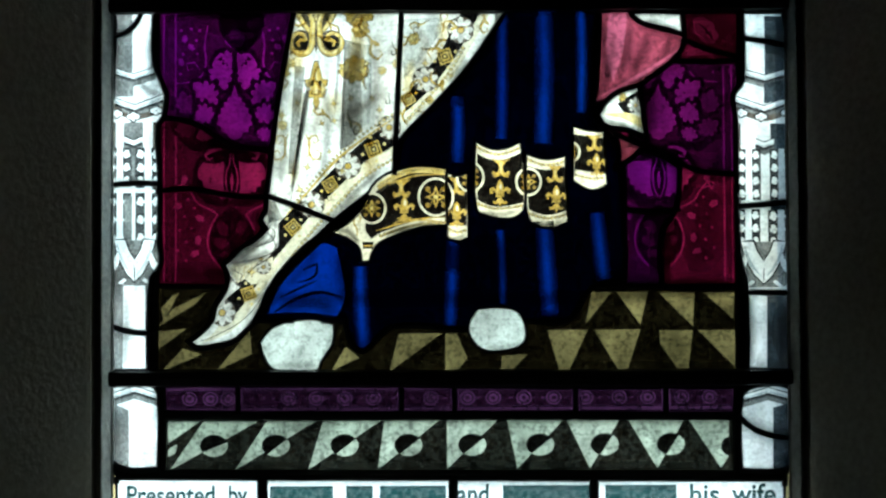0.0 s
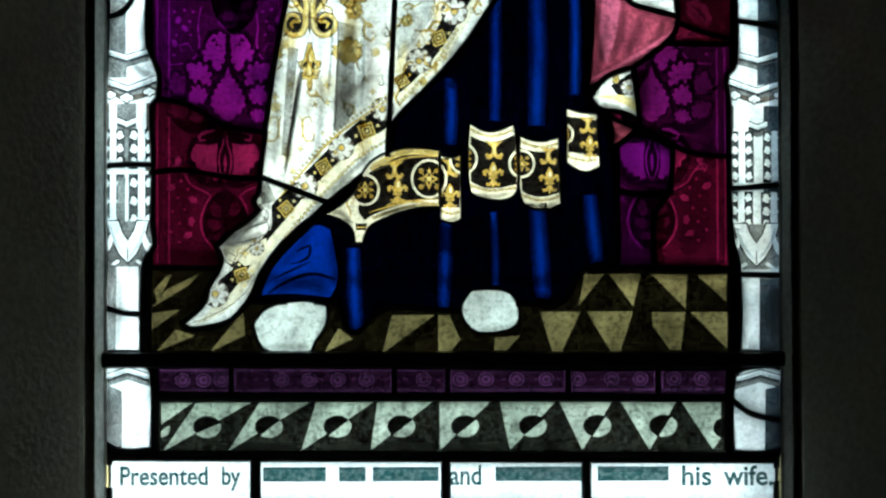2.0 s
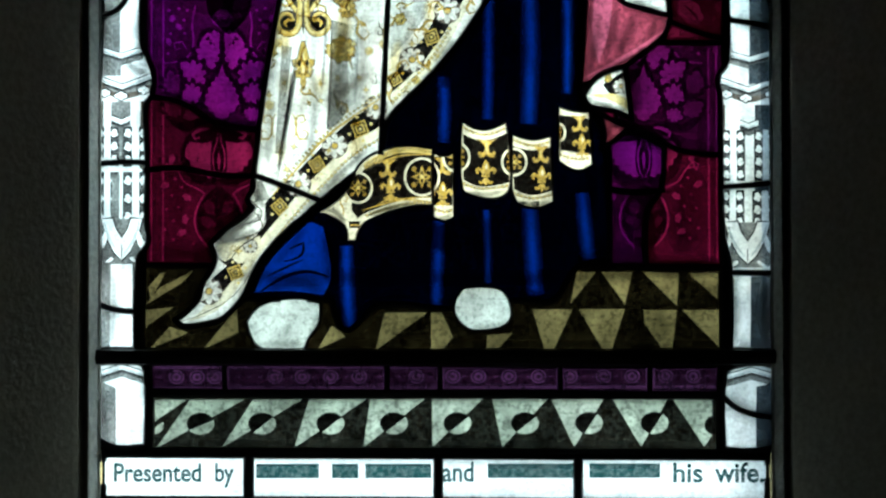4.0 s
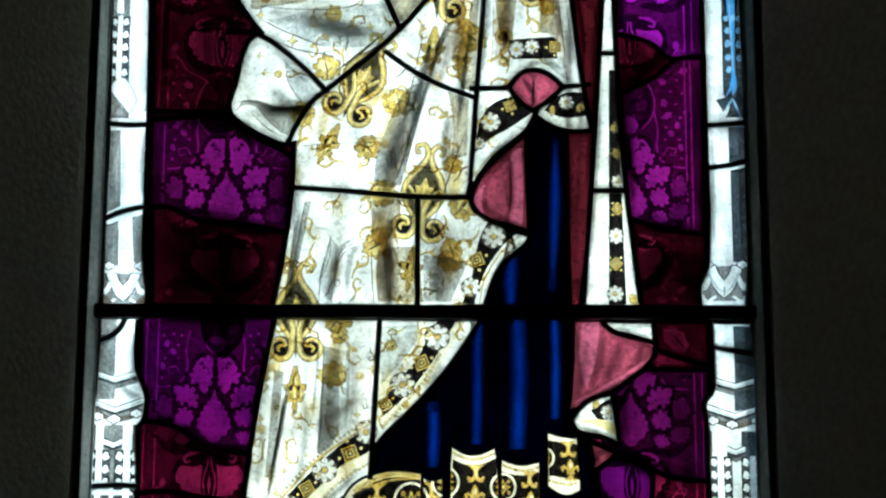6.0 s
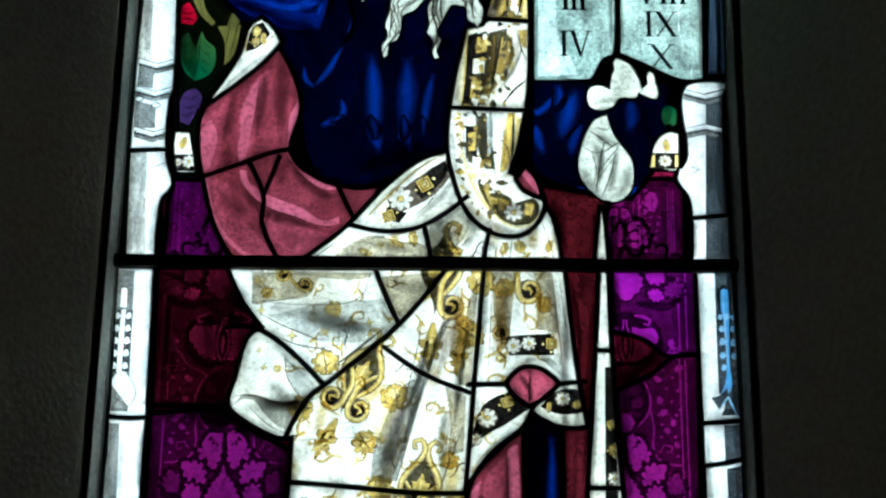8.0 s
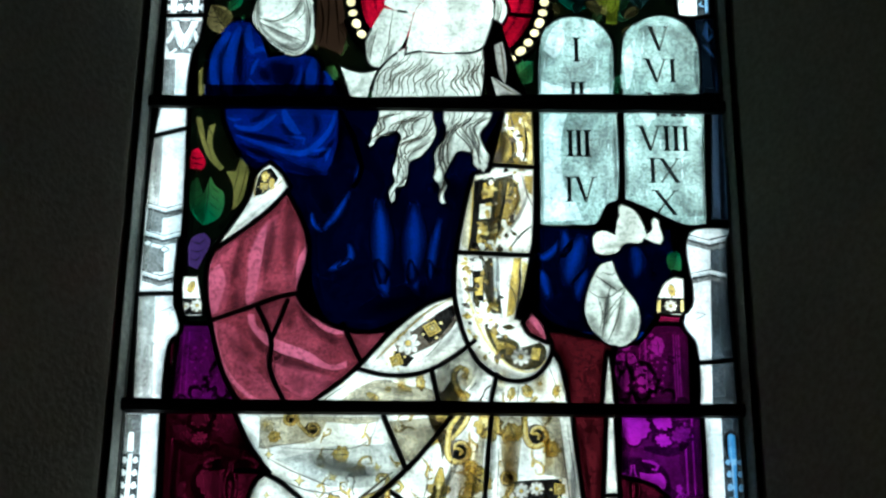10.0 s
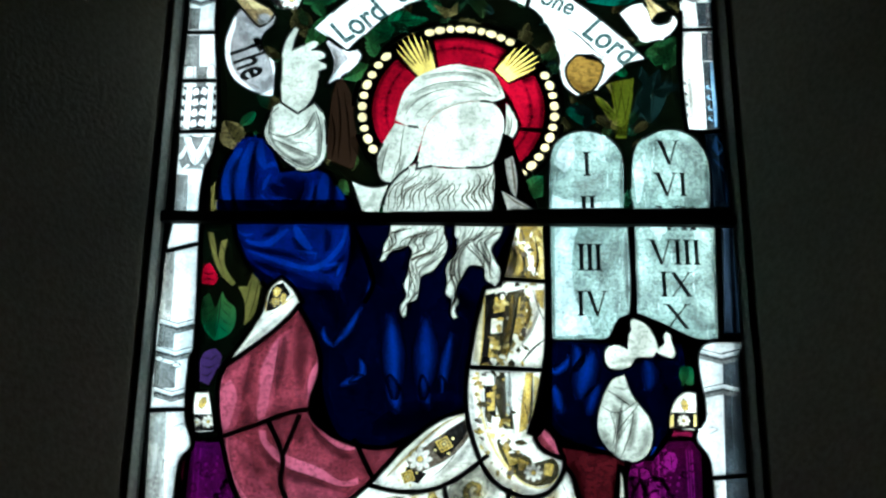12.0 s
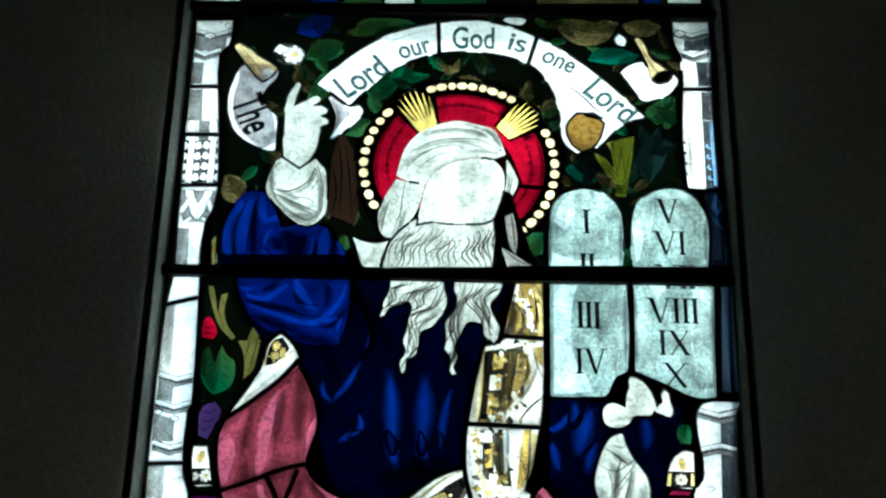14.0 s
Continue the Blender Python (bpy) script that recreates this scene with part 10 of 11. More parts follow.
boss(-32.3, 107.6, 0.39)
boss(-30.2, 108.6, 0.39)
fill(pale_shade, [(-35.1, 101.8), (-32.9, 101.8), (-32.2, 88.5), (-34.9, 88.5)], True)
line(brown, 0.14, [(-31.9, 95.7), (-32.8, 96.1), (-32.8, 94.4)])
line(brown, 0.1, [(-32.5, 99.8), (-30.6, 100.6), (-31.2, 99.5)])
soft(soft_grey, 1.4, 0.6, [(-33.1, 99.8), (-33.2, 94.4), (-33.1, 89.0)])
fill(side_shade, [(30.6, 109.8), (33.5, 110.5), (32.9, 89.3), (29.8, 89.2)], True)
fill(dark_matt, [(32.4, 109.9), (32.9, 110.0), (32.5, 89.3), (32.0, 89.3)], True)
chevron(30.5, 109.8, 5.5, 0.78)
chevron(30.4, 104.8, 4.3, -0.52)
soft(soft_dark, 1.6, 0.6, [(31.9, 107.7), (31.9, 100.6), (31.6, 89.8)])
line(brown, 0.12, [(28.4, 100.6), (29.6, 100.3), (28.4, 99.6)])
soft(soft_grey, 1.0, 0.7, [(28.4, 94.4), (28.6, 91.8), (28.7, 89.3)])
fill(dark_matt, [(32.5, 127.4), (32.9, 127.4), (32.5, 112.0), (32.0, 112.0)], True)
fill(brown, [(-35.1, 162.4), (-34.2, 162.0), (-34.0, 159.7), (-35.0, 159.7)], True)
fill(stone_shade, [(-34.3, 162.2), (-32.1, 161.7), (-30.3, 162.5), (-30.6, 159.6), (-34.0, 159.5)])
chevron(-32.3, 162.6, 4.9, 0.90)
chevron(-33.1, 159.5, 3.9, 0.84)
boss(-32.7, 161.9, 0.60)
boss(-30.2, 163.6, 0.53)
fill(stone_shade, [(-35.0, 157.7), (-33.1, 157.7), (-33.1, 154.4), (-34.8, 154.3)], True)
fill(stone_shade, [(-34.9, 153.4), (-32.9, 153.5), (-32.6, 148.7), (-34.7, 148.7)], True)
fill(stone_shade, [(-33.0, 148.7), (-31.7, 148.8), (-31.2, 139.1), (-32.4, 139.1)], True)
fill(brown, [(-34.9, 146.1), (-34.4, 146.2), (-34.2, 139.1), (-34.7, 139.1)], True)
crockets(-33.6, 139.5, 145.7, 0.49, 4, 0.98)
crockets(-30.9, 139.6, 145.8, 0.49, 4, 0.98)
line(brown, 0.12, [(-34.2, 146.6), (-34.3, 148.6), (-33.9, 149.1), (-33.4, 148.6), (-33.2, 146.6)])
line(brown, 0.12, [(-31.5, 146.6), (-31.6, 148.7), (-31.2, 149.2), (-30.7, 148.7), (-30.5, 146.7)])
shield(-32.1, 136.3, 4.3, 4.2)
fill(stone_shade, [(-34.9, 133.0), (-32.8, 133.0), (-32.6, 127.4), (-34.5, 127.4)], True)
soft(soft_grey, 1.2, 0.6, [(-32.5, 132.6), (-32.4, 130.3), (-32.3, 127.8)])
fill(side_shade, [(29.1, 163.6), (31.2, 163.0), (32.5, 163.9), (32.3, 161.0), (28.9, 160.9)])
chevron(30.0, 164.0, 5.0, 0.90)
chevron(30.1, 160.8, 4.2, 0.90)
boss(28.5, 163.6, 0.63)
fill(side_shade, [(30.4, 159.2), (32.6, 159.2), (32.4, 155.4), (30.5, 155.4)], True)
fill(side_shade, [(30.8, 154.5), (32.5, 154.5), (32.4, 150.2), (30.7, 150.2)], True)
fill(dark_matt, [(31.8, 159.2), (32.2, 159.2), (32.0, 150.2), (31.5, 150.2)], True)
fill(side_shade, [(30.75, 150.1), (32.75, 150.1), (33.05, 140.0), (30.65, 140.0)], True)
line(pale_blue, 0.5, [(31.9, 150.0), (31.85, 147.0), (31.9, 143.5), (31.85, 140.4)], 0.7)
for k in range(4):
    # hooks that curl out on both sides of the shaft
    v = 141.6 + 1.55 * k
    fill(dark_matt, [(27.6, v + 0.75), (28.55, v + 0.75), (28.55, v + 0.3), (27.6, v + 0.3)], True)
    line(stone_shade, 0.2, [(28.9, v + 0.2), (28.4, v + 0.45), (28.0, v + 0.3), (28.1, v - 0.1)])
    for u, e in ((31.25, -1), (32.5, 1)):
        line(pale_blue, 0.26, [(u - 0.3 * e, v - 0.3), (u + 0.05 * e, v - 0.2), (u + 0.2 * e, v + 0.1), (u, v + 0.32)], 0.5)
fill(pale_shade, [(28.7, 147.6), (29.2, 147.6), (29.25, 140.6), (28.75, 140.3)], True)
fill(side_shade, [(29.9, 139.95), (34.3, 139.95), (33.6, 128.6), (30.1, 128.6)], True)
fill(pale_blue, [(31.7, 139.2), (32.4, 137.9), (32.5, 137.0), (31.8, 136.2), (31.1, 137.4)], True)
fill(side_shade, [(31.8, 138.6), (32.3, 137.7), (31.9, 136.8)], True)
line(pale_blue, 0.3, [(31.2, 135.8), (31.9, 134.9), (32.5, 133.9)])
line(pale_blue, 0.2, [(32.5, 132.4), (32.5, 131.0), (32.45, 129.2)])
group("foliage_paint", "foliage_leaf")
for name, tone, outline, _ in PANES:
    # a midrib and side veins along each leaf, and shade on one half
    if name != "foliage_leaf" or len(outline) < 9:
        continue
    mid = sum(outline, Vector((0, 0))) / len(outline)
    tip = max(outline, key=lambda q: (q - mid).length)
    axis = tip - mid
    side = Vector((-axis.y, axis.x))
    if tone in (olivebright, mossglass):
        for k in (-0.12, 0.1):
            line(dark_stain, 0.1, [mid - axis * 0.9 + side * k, mid + side * (k + 0.04), mid + axis * 0.7 + side * k], 0.3)
        continue
    fill(leaf_shade, [mid - axis * 1.13, mid - axis * 0.5 - side * 0.53, mid - side * 0.61, mid + axis * 1.03])
    line(black, 0.14, [mid - axis * 0.91, mid + side * 0.06, mid + axis * 0.87], 0.4)
    for k in range(5):
        root = mid + axis * (0.3 * k - 0.75)
        for e in (-1, 1):
            line(black, 0.1, [root + side * (0.12 * e), root + axis * 0.16 + side * (0.26 * e), root + axis * 0.26 + side * (0.44 * e)], 0.3)
group("trunk_paint", "trunk_pane")
line(black, 0.2, [(-15.3, 146.2), (-14.6, 141.1), (-14.7, 135.4)])
line(black, 0.2, [(-14.3, 145.3), (-13.6, 140.3), (-13.1, 134.7)])
line(black, 0.2, [(-15.7, 141.9), (-15.2, 138.7), (-15.5, 135.4)])
group("grape_paint", "grape_pane")
line(black, 0.15, [(-29.3, 108.7), (-28.3, 108.4), (-27.7, 109.1)])
line(black, 0.15, [(-29.3, 107.6), (-28.4, 107.4), (-27.8, 107.8)])
line(black, 0.15, [(-29.4, 106.6), (-28.6, 106.3), (-28.1, 106.9)])
group("berry_paint", "berry_pane")
line(black, 0.16, [(-30.1, 119.7), (-29.4, 119.4), (-28.7, 119.7)])
line(black, 0.16, [(-30.0, 118.8), (-29.3, 118.8), (-28.6, 118.6)])


# ---- the leaded panels ----
def section_of(v):
    for i in range(len(SECTIONS) - 1):
        if v < SECTIONS[i + 1]:
            return i
    return len(SECTIONS) - 2


def mesh_of(name, verts, faces, mat, uvs=None):
    me = bpy.data.meshes.new(name)
    me.from_pydata(verts, [], faces)
    if uvs:
        layer = me.uv_layers.new(name="UVMap")
        for loop in me.loops:
            layer.data[loop.index].uv = uvs[loop.vertex_index]
    me.materials.append(mat)
    me.update()
    return me


def part(name, me, parent, label=""):
    ob = new(name, me)
    ob.parent = parent
    return tagged(ob, label) if label else ob


PANELS, TRIS, TRI_OWNER = [], [], []
for i in range(len(SECTIONS) - 1):
    holder = new("stained_glass_panel")
    PANELS.append(tagged(holder, PANEL_LABELS[i], "stained glass", "stained glass panels of the window"))


def partition(shapes, loose=(), every=False):
    """cut overlapping outlines into triangles; each keeps the topmost outline that covers it"""
    verts, faces, edges = [], [], []
    for outline in shapes:
        start = len(verts)
        turn = sum(a.cross(b) for a, b in zip(outline, outline[1:] + outline[:1]))
        verts += outline if turn > 0 else outline[::-1]
        faces.append(list(range(start, start + len(outline))))
    for line in loose:
        start = len(verts)
        verts += line
        edges += [(start + k, start + k + 1) for k in range(len(line) - 1)]
    out = geometry.delaunay_2d_cdt(verts, edges, faces, 1, 1e-4, True)
    ov, oe, of, _, orig_e, orig_f = out
    if every:
        return ov, of, orig_f
    top = [max(f) if f else -1 for f in orig_f]
    marked = set()
    for e, src in zip(oe, orig_e):
        if any(s < len(edges) for s in src):
            marked.add((min(e), max(e)))
    return ov, of, top, marked


def build_panes():
    shapes = []
    for i in range(len(SECTIONS) - 1):
        a, b = SECTIONS[i], SECTIONS[i + 1]
        shapes.append([Vector(q) for q in ((LEFT, a), (RIGHT, a), (RIGHT, b), (LEFT, b))])
    base = len(shapes)
    shapes += [p[2] for p in PANES]
    cuts = [[s[0] + (s[0] - s[1]).normalized() * 0.5] + s + [s[-1] + (s[-1] - s[-2]).normalized() * 0.5] for s in LEADS] + [[Vector((LEFT - 1, v)), Vector((RIGHT + 1, v))] for v in SECTIONS[1:-1]]
    ov, of, top, marked = partition(shapes, cuts)
    by_edge = {}
    for fi, f in enumerate(of):
        for k in range(len(f)):
            a, b = f[k], f[(k + 1) % len(f)]
            by_edge.setdefault((min(a, b), max(a, b)), []).append(fi)
    piece = [-1] * len(of)
    pieces = []
    for fi in range(len(of)):
        if piece[fi] >= 0 or top[fi] < 0:
            continue
        stack, mine = [fi], []
        piece[fi] = len(pieces)
        while stack:
            g = stack.pop()
            mine.append(g)
            f = of[g]
            for k in range(len(f)):
                e = (min(f[k], f[(k + 1) % len(f)]), max(f[k], f[(k + 1) % len(f)]))
                if e in marked:
                    continue
                for h in by_edge[e]:
                    if piece[h] < 0 and top[h] == top[g]:
                        piece[h] = len(pieces)
                        stack.append(h)
        pieces.append(mine)
    for pi, mine in enumerate(pieces):
        spec = top[mine[0]]
        area = 0
        for g in mine:
            a, b, c = (ov[k] for k in of[g][:3])
            area += abs((b - a).cross(c - a)) / 2
        mid = sum((sum((ov[k] for k in of[g]), Vector((0, 0))) / len(of[g]) for g in mine), Vector((0, 0))) / len(mine)
        panel = PANELS[section_of(mid.y)]
        used = sorted({k for g in mine for k in of[g]})
        idx = {k: n for n, k in enumerate(used)}
        n = len(used)

        verts = [place(ov[k].x, ov[k].y, 0.15) for k in used] + [place(ov[k].x, ov[k].y, -0.15) for k in used]
        faces = [tuple(idx[k] for k in of[g]) for g in mine]
        # rim of the pane
        rim = {}
        for g in mine:
            f = of[g]
            for k in range(len(f)):
                a, b = f[k], f[(k + 1) % len(f)]
                rim[(a, b)] = rim.get((a, b), 0) + 1
        edges = [(a, b) for a, b in rim if (b, a) not in rim]
        if spec < base:
            part("lead_flashing", mesh_of("lead_flashing", verts[:n], faces, lead_metal), panel)
        else:
            name, mat, _, came = PANES[spec - base]
            me = mesh_of(name, verts, faces + [tuple(k + n for k in reversed(f)) for f in faces]
                         + [(idx[b], idx[a], idx[a] + n, idx[b] + n) for a, b in edges], mat)
            me.materials.append(clear_back)
            me.polygons.foreach_set("material_index", [0] * len(faces) + [1] * (len(faces) + len(edges)))
            ob = part(name, me, panel, PANE_LABELS.get(name, ""))
            for g in mine:
                TRIS.append([ov[k] for k in of[g][:3]])
                TRI_OWNER.append(ob)
        # lead came along the borders that this piece owns
        nxt, wide = {}, {}
        for a, b in edges:
            other = [h for h in by_edge[(min(a, b), max(a, b))] if piece[h] != pi]
            o = piece[other[0]] if other else -1
            if o > pi:
                so = top[other[0]]
                width = min(PANES[k - base][3] if k >= base else CAME for k in (spec, so))
                if width > 0:
                    nxt[a], wide[a] = b, width
        chains = []
        starts = [a for a in nxt if a not in set(nxt.values())]
        left = dict(nxt)
        for s in starts + list(nxt):
            if s not in left:
                continue
            chain = [s]
            width = wide[s]
            while chain[-1] in left and wide[chain[-1]] == width:
                chain.append(left.pop(chain[-1]))
            chains.append((chain, width))
        for chain, width in (chains if area > 0.12 else ()):
            line = [ov[k] for k in chain]
            if sum((line[k + 1] - line[k]).length for k in range(len(line) - 1)) < 0.3:
                continue
            came_strip(line, panel, width)
            if width > 0.4 and len(line) > 3:
                edge_dim_matt(line)


def edge_dim_matt(line):
    """the painter's tone brushed thin along the leads, with halation's dimming painted in"""
    thin = [line[0]]
    for q in line[1:]:
        if (q - thin[-1]).length > 0.7:
            thin.append(q)
    if len(thin) > 3:
        n = noise.noise((line[0].x * 0.2, line[0].y * 0.2, 7))
        SOFTS.append(("edge_tone", soft_grey, thin, 2.3 + 0.8 * n, 0.62 + 0.3 * n, False))


def came_strip(line, panel, width=CAME):
    """an H-shaped lead came seen from the room: a low rounded strip"""
    thin = [line[0]]
    for q in line[1:]:
        if (q - thin[-1]).length > 0.12:
            thin.append(q)
    line = thin if len(thin) > 1 else line
    n = len(line)
    closed = (line[0] - line[-1]).length < 0.2 and n > 3
    rows = ((-0.5, 0.16), (-0.42, 0.3), (0.0, 0.4), (0.42, 0.3), (0.5, 0.16))
    verts, faces = [], []
    for i, q in enumerate(line):
        if closed:
            d0, d1 = (q - line[i - 1 if i else n - 2]), (line[i + 1 if i < n - 1 else 1] - q)
        else:
            d0, d1 = (q - line[max(i - 1, 0)]), (line[min(i + 1, n - 1)] - q)
        d0 = d0.normalized() if d0.length > 1e-6 else d1.normalized()
        d1 = d1.normalized() if d1.length > 1e-6 else d0
        d = d0 + d1
        d = d.normalized() if d.length > 0.3 else d1
        stretch = min(1.6, 1 / max(0.4, d.dot(d1)))
        wob = 1 + 0.12 * noise.noise((q.x * 0.7, q.y * 0.7, 3))
        w = width * wob * stretch
        end = Vector((0, 0))
        if not closed and i == 0:
            end = d * (-0.18)
        if not closed and i == n - 1:
            end = d * 0.18
        for s, h in rows:
            p = q + end + Vector((-d.y, d.x)) * (s * w)
            verts.append(place(p.x, p.y, h))
    m = len(rows)
    for i in range(n - 1):
        for k in range(m - 1):
            faces.append((i * m + k, (i + 1) * m + k, (i + 1) * m + k + 1, i * m + k + 1))
    part("lead_came", mesh_of("lead_came", verts, faces, lead_metal), panel)


def bounds(outline):
    return min(q.x for q in outline), max(q.x for q in outline), min(q.y for q in outline), max(q.y for q in outline)


def build_paint():
    groups = {}
    for g, mat, outline in PAINTS:
        groups.setdefault(g, []).append((mat, outline))
    for depth, (g, items) in enumerate(groups.items()):
        x0, x1, y0, y1 = bounds([q for _, o in items for q in o])
        near = []
        if ON_PANES.get(g):
            for name, mat, outline, _ in PANES:
                a, b, c, d = bounds(outline)
                if a < x1 and b > x0 and c < y1 and d > y0:
                    near.append((name, outline))
        k = len(near)
        ov, of, covers = partition([o for _, o in near] + [o for _, o in items], every=True)
        sets = {}
        for f, ids in zip(of, covers):
            over = [t for t in ids if t >= k]
            if not over or not items[max(over) - k][0]:
                continue
            if k:
                under = [t for t in ids if t < k]
                if not under or near[max(under)][0] != ON_PANES[g]:
                    continue
            mid = sum((ov[n] for n in f), Vector((0, 0))) / len(f)
            sets.setdefault((items[max(over) - k][0].name, section_of(mid.y)), []).append(f)
        for (mname, sec), faces in sets.items():
            small = []
            for comp in islands(faces):
                area = sum(abs((ov[f[1]] - ov[f[0]]).cross(ov[f[2]] - ov[f[0]])) / 2 for f in comp)
                if area < 0.8:
                    small += comp
                    continue
                paint_mesh(g, ov, comp, mname, depth, pane_at(sum((ov[n] for n in comp[0]), Vector((0, 0))) / 3) or PANELS[sec])
            if small:
                tagged(paint_mesh(g, ov, small, mname, depth, PANELS[sec]), kind="stuff")


def islands(faces):
    """groups of triangles that touch"""
    root = {}

    def find(k):
        while root[k] != k:
            root[k] = root[root[k]]
            k = root[k]
        return k

    for f in faces:
        for k in f:
            root.setdefault(k, k)
        for k in f[1:]:
            root[find(k)] = find(f[0])
    out = {}
    for f in faces:
        out.setdefault(find(f[0]), []).append(f)
    return list(out.values())


def paint_mesh(g, ov, faces, mname, depth, parent):
    used = sorted({n for f in faces for n in f})
    idx = {n: i for i, n in enumerate(used)}
    verts = [place(ov[n].x, ov[n].y, 0.17 + 0.004 * (depth % 12)) for n in used]
    return part(g, mesh_of(g, verts, [tuple(idx[n] for n in f) for f in faces], bpy.data.materials[mname]), parent)


def pane_at(q):
    """the pane under a point of the drawing"""
    t = TRI_ARRAY
    d = [(t[:, (k + 1) % 3, 0] - t[:, k, 0]) * (q.y - t[:, k, 1]) - (t[:, (k + 1) % 3, 1] - t[:, k, 1]) * (q.x - t[:, k, 0]) for k in range(3)]
    hit = np.nonzero((d[0] > -1e-5) & (d[1] > -1e-5) & (d[2] > -1e-5))[0]
    return TRI_OWNER[hit[0]] if len(hit) else None


def build_soft():
    """soft brushed matt: one mesh for each stroke"""
    brushed = ((-0.5, 0.0), (-0.3, 0.45), (-0.12, 0.92), (0.12, 0.92), (0.3, 0.45), (0.5, 0.0))
    glowing = ((-0.5, 0.0), (-0.38, 0.06), (-0.25, 0.25), (-0.1, 0.68), (0.0, 0.88), (0.1, 0.68), (0.25, 0.25), (0.38, 0.06), (0.5, 0.0))
    for i, (g, mat, line, width, strength, hollow) in enumerate(SOFTS):
        verts, faces, uvs = [], [], []
        cols = glowing if hollow else brushed
        m = len(cols)
        n = len(line) - 1
        for k, q in enumerate(line):
            d = line[min(k + 1, n)] - line[max(k - 1, 0)]
            d = d.normalized() if d.length > 1e-9 else Vector((1, 0))
            t = k / n
            w = width * (0.24 + 0.76 * math.sin(math.pi * t)) if hollow else width * (0.35 + 0.65 * math.sin(math.pi * t))
            ends = min(1.0, 5 * t, 5 * (1 - t))
            if g.endswith("_strip"):
                w, ends = width, 0.6 + 0.4 * min(1.0, 4 * (1 - t))
            if g == "edge_tone":
                w, ends = width, min(1.0, 12 * t + 0.4, 12 * (1 - t) + 0.4)
            for s, a in cols:
                p = q + Vector((-d.y, d.x)) * (s * w)
                verts.append(place(p.x, p.y, 0.225 + 0.0006 * (i % 60)))
                uvs.append((1 - a * ends, strength) if hollow else (a * ends, strength))
        for k in range(n):
            for j in range(m - 1):
                faces.append((k * m + j, (k + 1) * m + j, (k + 1) * m + j + 1, k * m + j + 1))
        mid = line[n // 2]
        part(g, mesh_of(g, verts, faces, mat, uvs), pane_at(mid) or PANELS[section_of(mid.y)])


build_panes()
TRI_ARRAY = np.array([[(q.x, q.y) for q in tri] for tri in TRIS])
for strip in LEADS:
    came_strip(strip, PANELS[section_of(strip[len(strip) // 2].y)])
build_paint()
build_soft()
for me, v, text in WORDS:
    part("lettering", me, PANELS[section_of(v)], "painted lettering reading " + text)


# ---- saddle bars, stonework and the room ----
def loft(name, profile, z0, z1, mat):
    """an upright prism over a profile in x, y"""
    n = len(profile)
    verts = [(x, y, z0) for x, y in profile] + [(x, y, z1) for x, y in profile]
    faces = [tuple(range(n))[::-1], tuple(range(n, 2 * n))] + [(i, (i + 1) % n, n + (i + 1) % n, n + i) for i in range(n)]
    ob = new(name, mesh_of(name, verts, faces, mat))
    edge = ob.modifiers.new("worn_edge", "BEVEL")
    edge.width, edge.segments, edge.limit_method = 0.003, 2, "ANGLE"
    return ob


def saddle_bar(v):
    verts, faces = [], []
    h, d = 0.85, 1.0
    prof = [(-h, 0.45), (-h * 0.8, d), (0, d + 0.12), (h * 0.8, d), (h, 0.45)]
    us = [LEFT - 0.7 + (RIGHT - LEFT + 1.4) * k / 24 for k in range(25)]
    for k, u in enumerate(us):
        for a, b in prof:
            verts.append(place(u, v + a * (1 + 0.08 * noise.noise((u * 0.2, v, a))) + 0.12 * noise.noise((u * 0.1, v, 0)), b))
    m = len(prof)
    for k in range(len(us) - 1):
        for j in range(m):
            faces.append((k * m + j, (k + 1) * m + j, (k + 1) * m + (j + 1) % m, k * m + (j + 1) % m))
    return tagged(new("saddle_bar", mesh_of("saddle_bar", verts, faces, iron)), "black iron saddle bar across the leaded glass", "saddle bar", "saddle bars of the window")


for v in SECTIONS[1:-1]:
    saddle_bar(v - 0.35 if v > 160 else v)

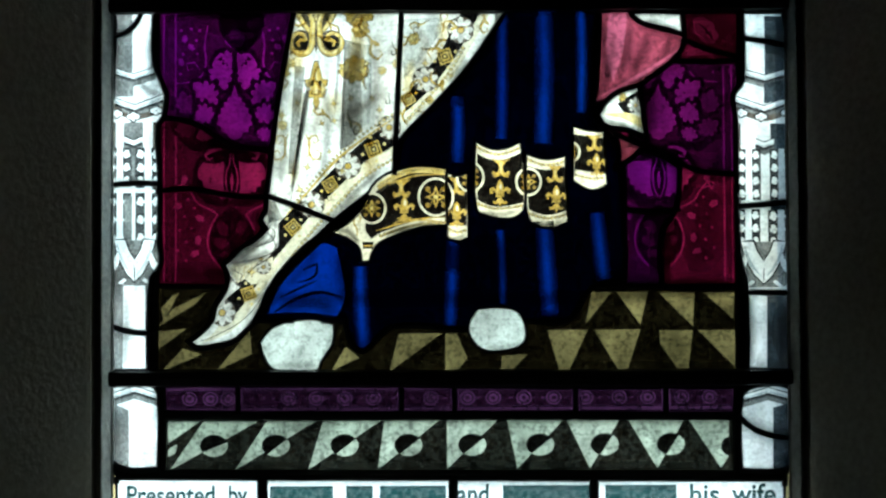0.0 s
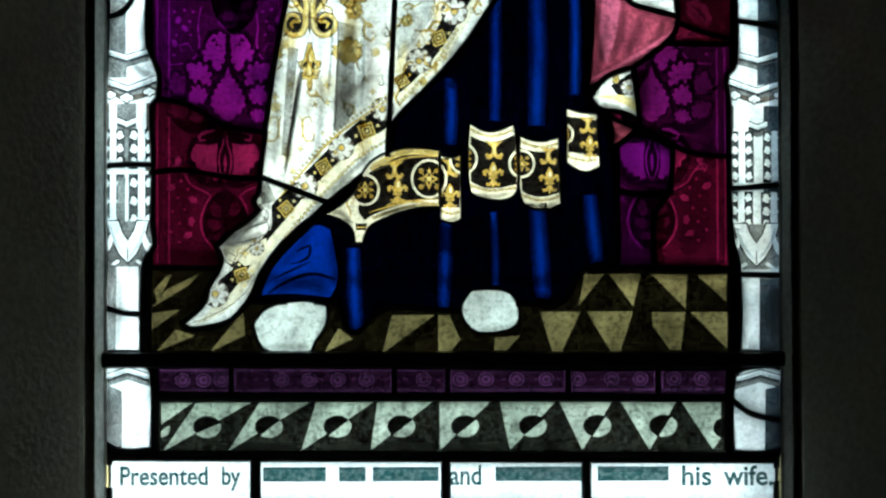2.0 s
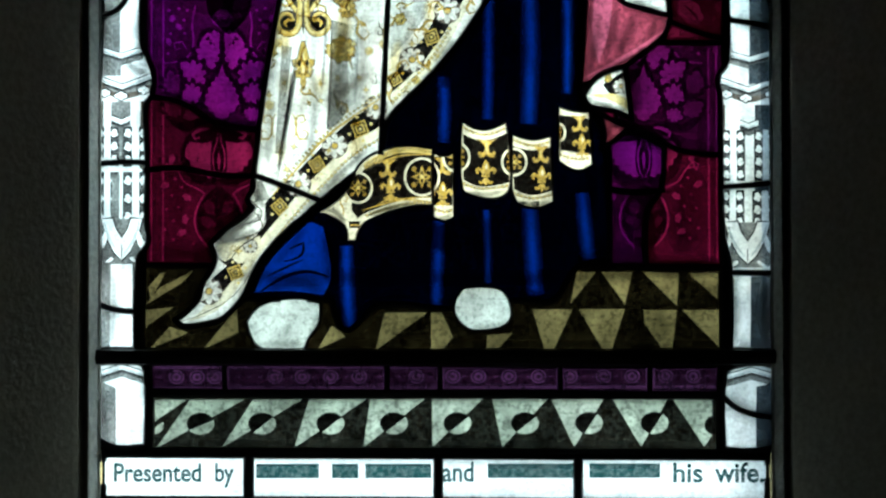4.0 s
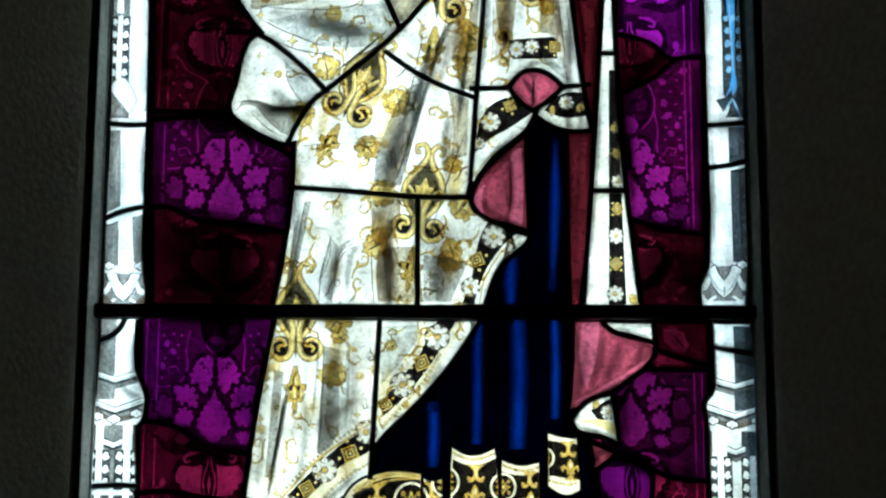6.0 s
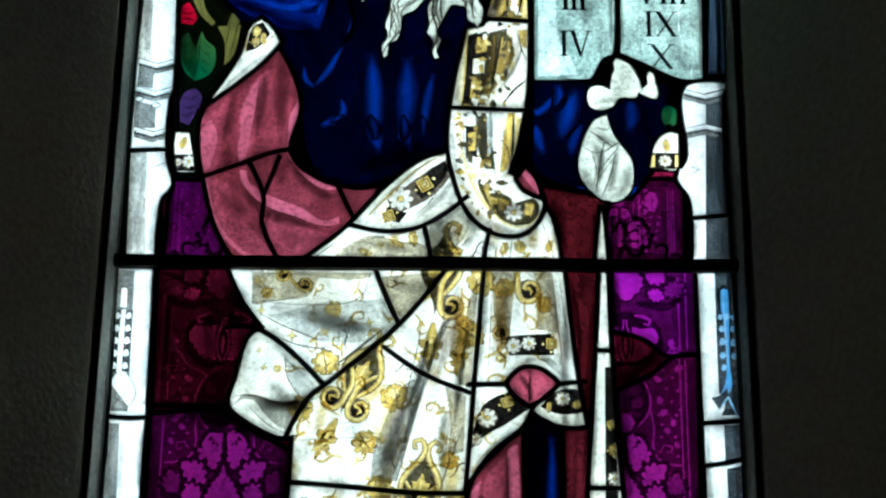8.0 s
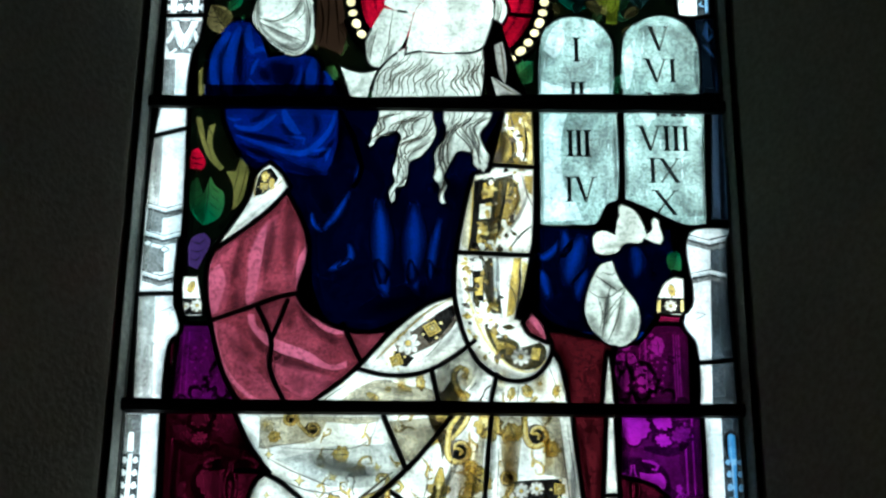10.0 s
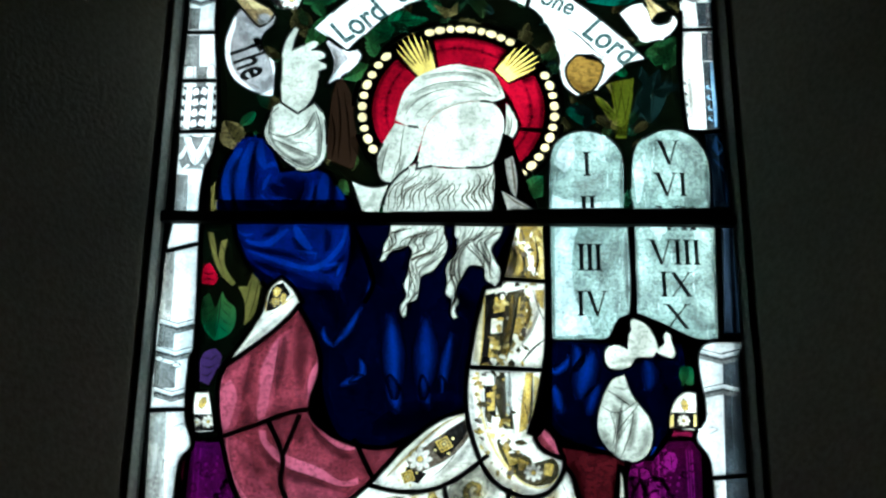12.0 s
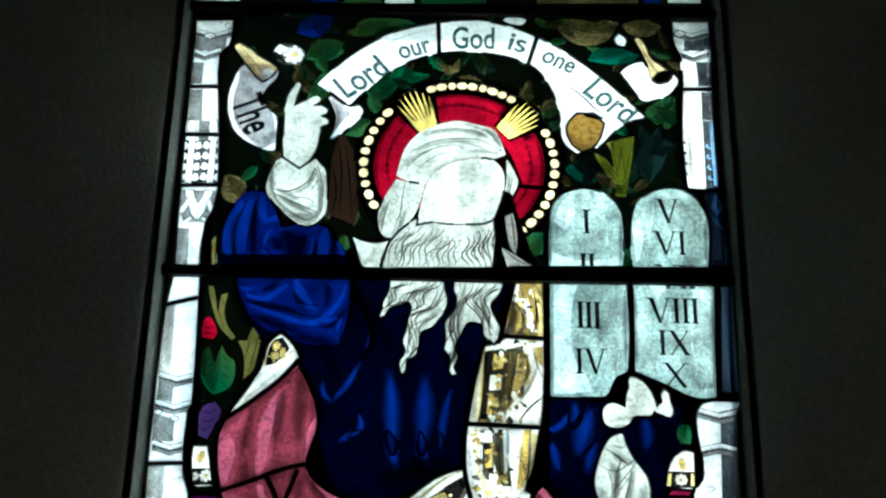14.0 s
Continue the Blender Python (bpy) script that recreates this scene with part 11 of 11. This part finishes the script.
LO, HI = BASE + (SECTIONS[0]) * CM, BASE + SECTIONS[-1] * CM
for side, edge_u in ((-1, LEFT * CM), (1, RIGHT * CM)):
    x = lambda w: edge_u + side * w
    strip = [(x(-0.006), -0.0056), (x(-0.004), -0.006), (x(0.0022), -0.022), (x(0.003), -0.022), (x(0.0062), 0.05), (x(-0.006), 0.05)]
    # same stone both sides; the light on the left one is put into its colour
    ob = loft("jamb_fillet", strip if side < 0 else strip[::-1], LO, HI, lit_fillet_stone if side < 0 else stone)
    tagged(ob, "dressed stone fillet beside the glass, the left one coloured as lit", "window jamb", kind="structure")
    # a narrow open joint parts the fillet from the splayed reveal
    wall = [(x(0.005), -0.012), (x(0.01), -0.012), (x(0.0115), -0.03), (x(0.015), -0.036), (x(0.26), -0.35), (x(2.6), -0.35), (x(2.6), 0.25), (x(0.20), 0.25), (x(0.031), 0.051), (x(0.0065), 0.051)]
    ob = loft("wall_north", wall if side < 0 else wall[::-1], 0, 4.6, plaster)
    tagged(ob, "limewashed plaster wall with a splayed window reveal", "wall", kind="structure")


def slab(name, lo, hi, mat, label, category):
    x0, y0, z0 = lo
    x1, y1, z1 = hi
    ob = loft(name, [(x0, y0), (x1, y0), (x1, y1), (x0, y1)], z0, z1, mat)
    return tagged(ob, label, category, kind="structure")


XL, XR = LEFT * CM, RIGHT * CM
slab("wall_north", (XL - 0.2595, -0.349, 0), (XR + 0.2595, 0.25, LO - 0.03), plaster, "plaster wall below the window", "wall")
slab("wall_north", (XL - 0.2595, -0.349, HI + 0.02), (XR + 0.2595, 0.25, 4.6), plaster, "plaster wall above the window", "wall")
slab("window_sill", (XL - 0.02, -0.3, LO - 0.0299), (XR + 0.02, 0.2, LO), stone, "dressed stone sill under the leaded glass", "sill")
slab("wall_west", (XL - 2.9, -7.0, 0), (XL - 2.6, 0.25, 4.6), plaster, "plain plaster side wall of the church", "wall")
slab("wall_east", (XR + 2.6, -7.0, 0), (XR + 2.9, 0.25, 4.6), plaster, "plain plaster side wall of the church", "wall")
slab("wall_south", (XL - 2.9, -7.3, 0), (XR + 2.9, -7.0, 4.6), plaster, "plain plaster wall facing the window", "wall")
slab("floor", (XL - 2.9, -7.3, -0.1), (XR + 2.9, 0.25, 0), flags, "worn stone church floor", "floor")
slab("ceiling", (XL - 2.9, -7.3, 4.6), (XR + 2.9, 0.25, 4.8), timber, "dark oak boarded ceiling", "ceiling")
slab("ground", (-400, 0.26, -0.4), (400, 900, -0.3), turf, "grass of the churchyard outside the window", "ground")
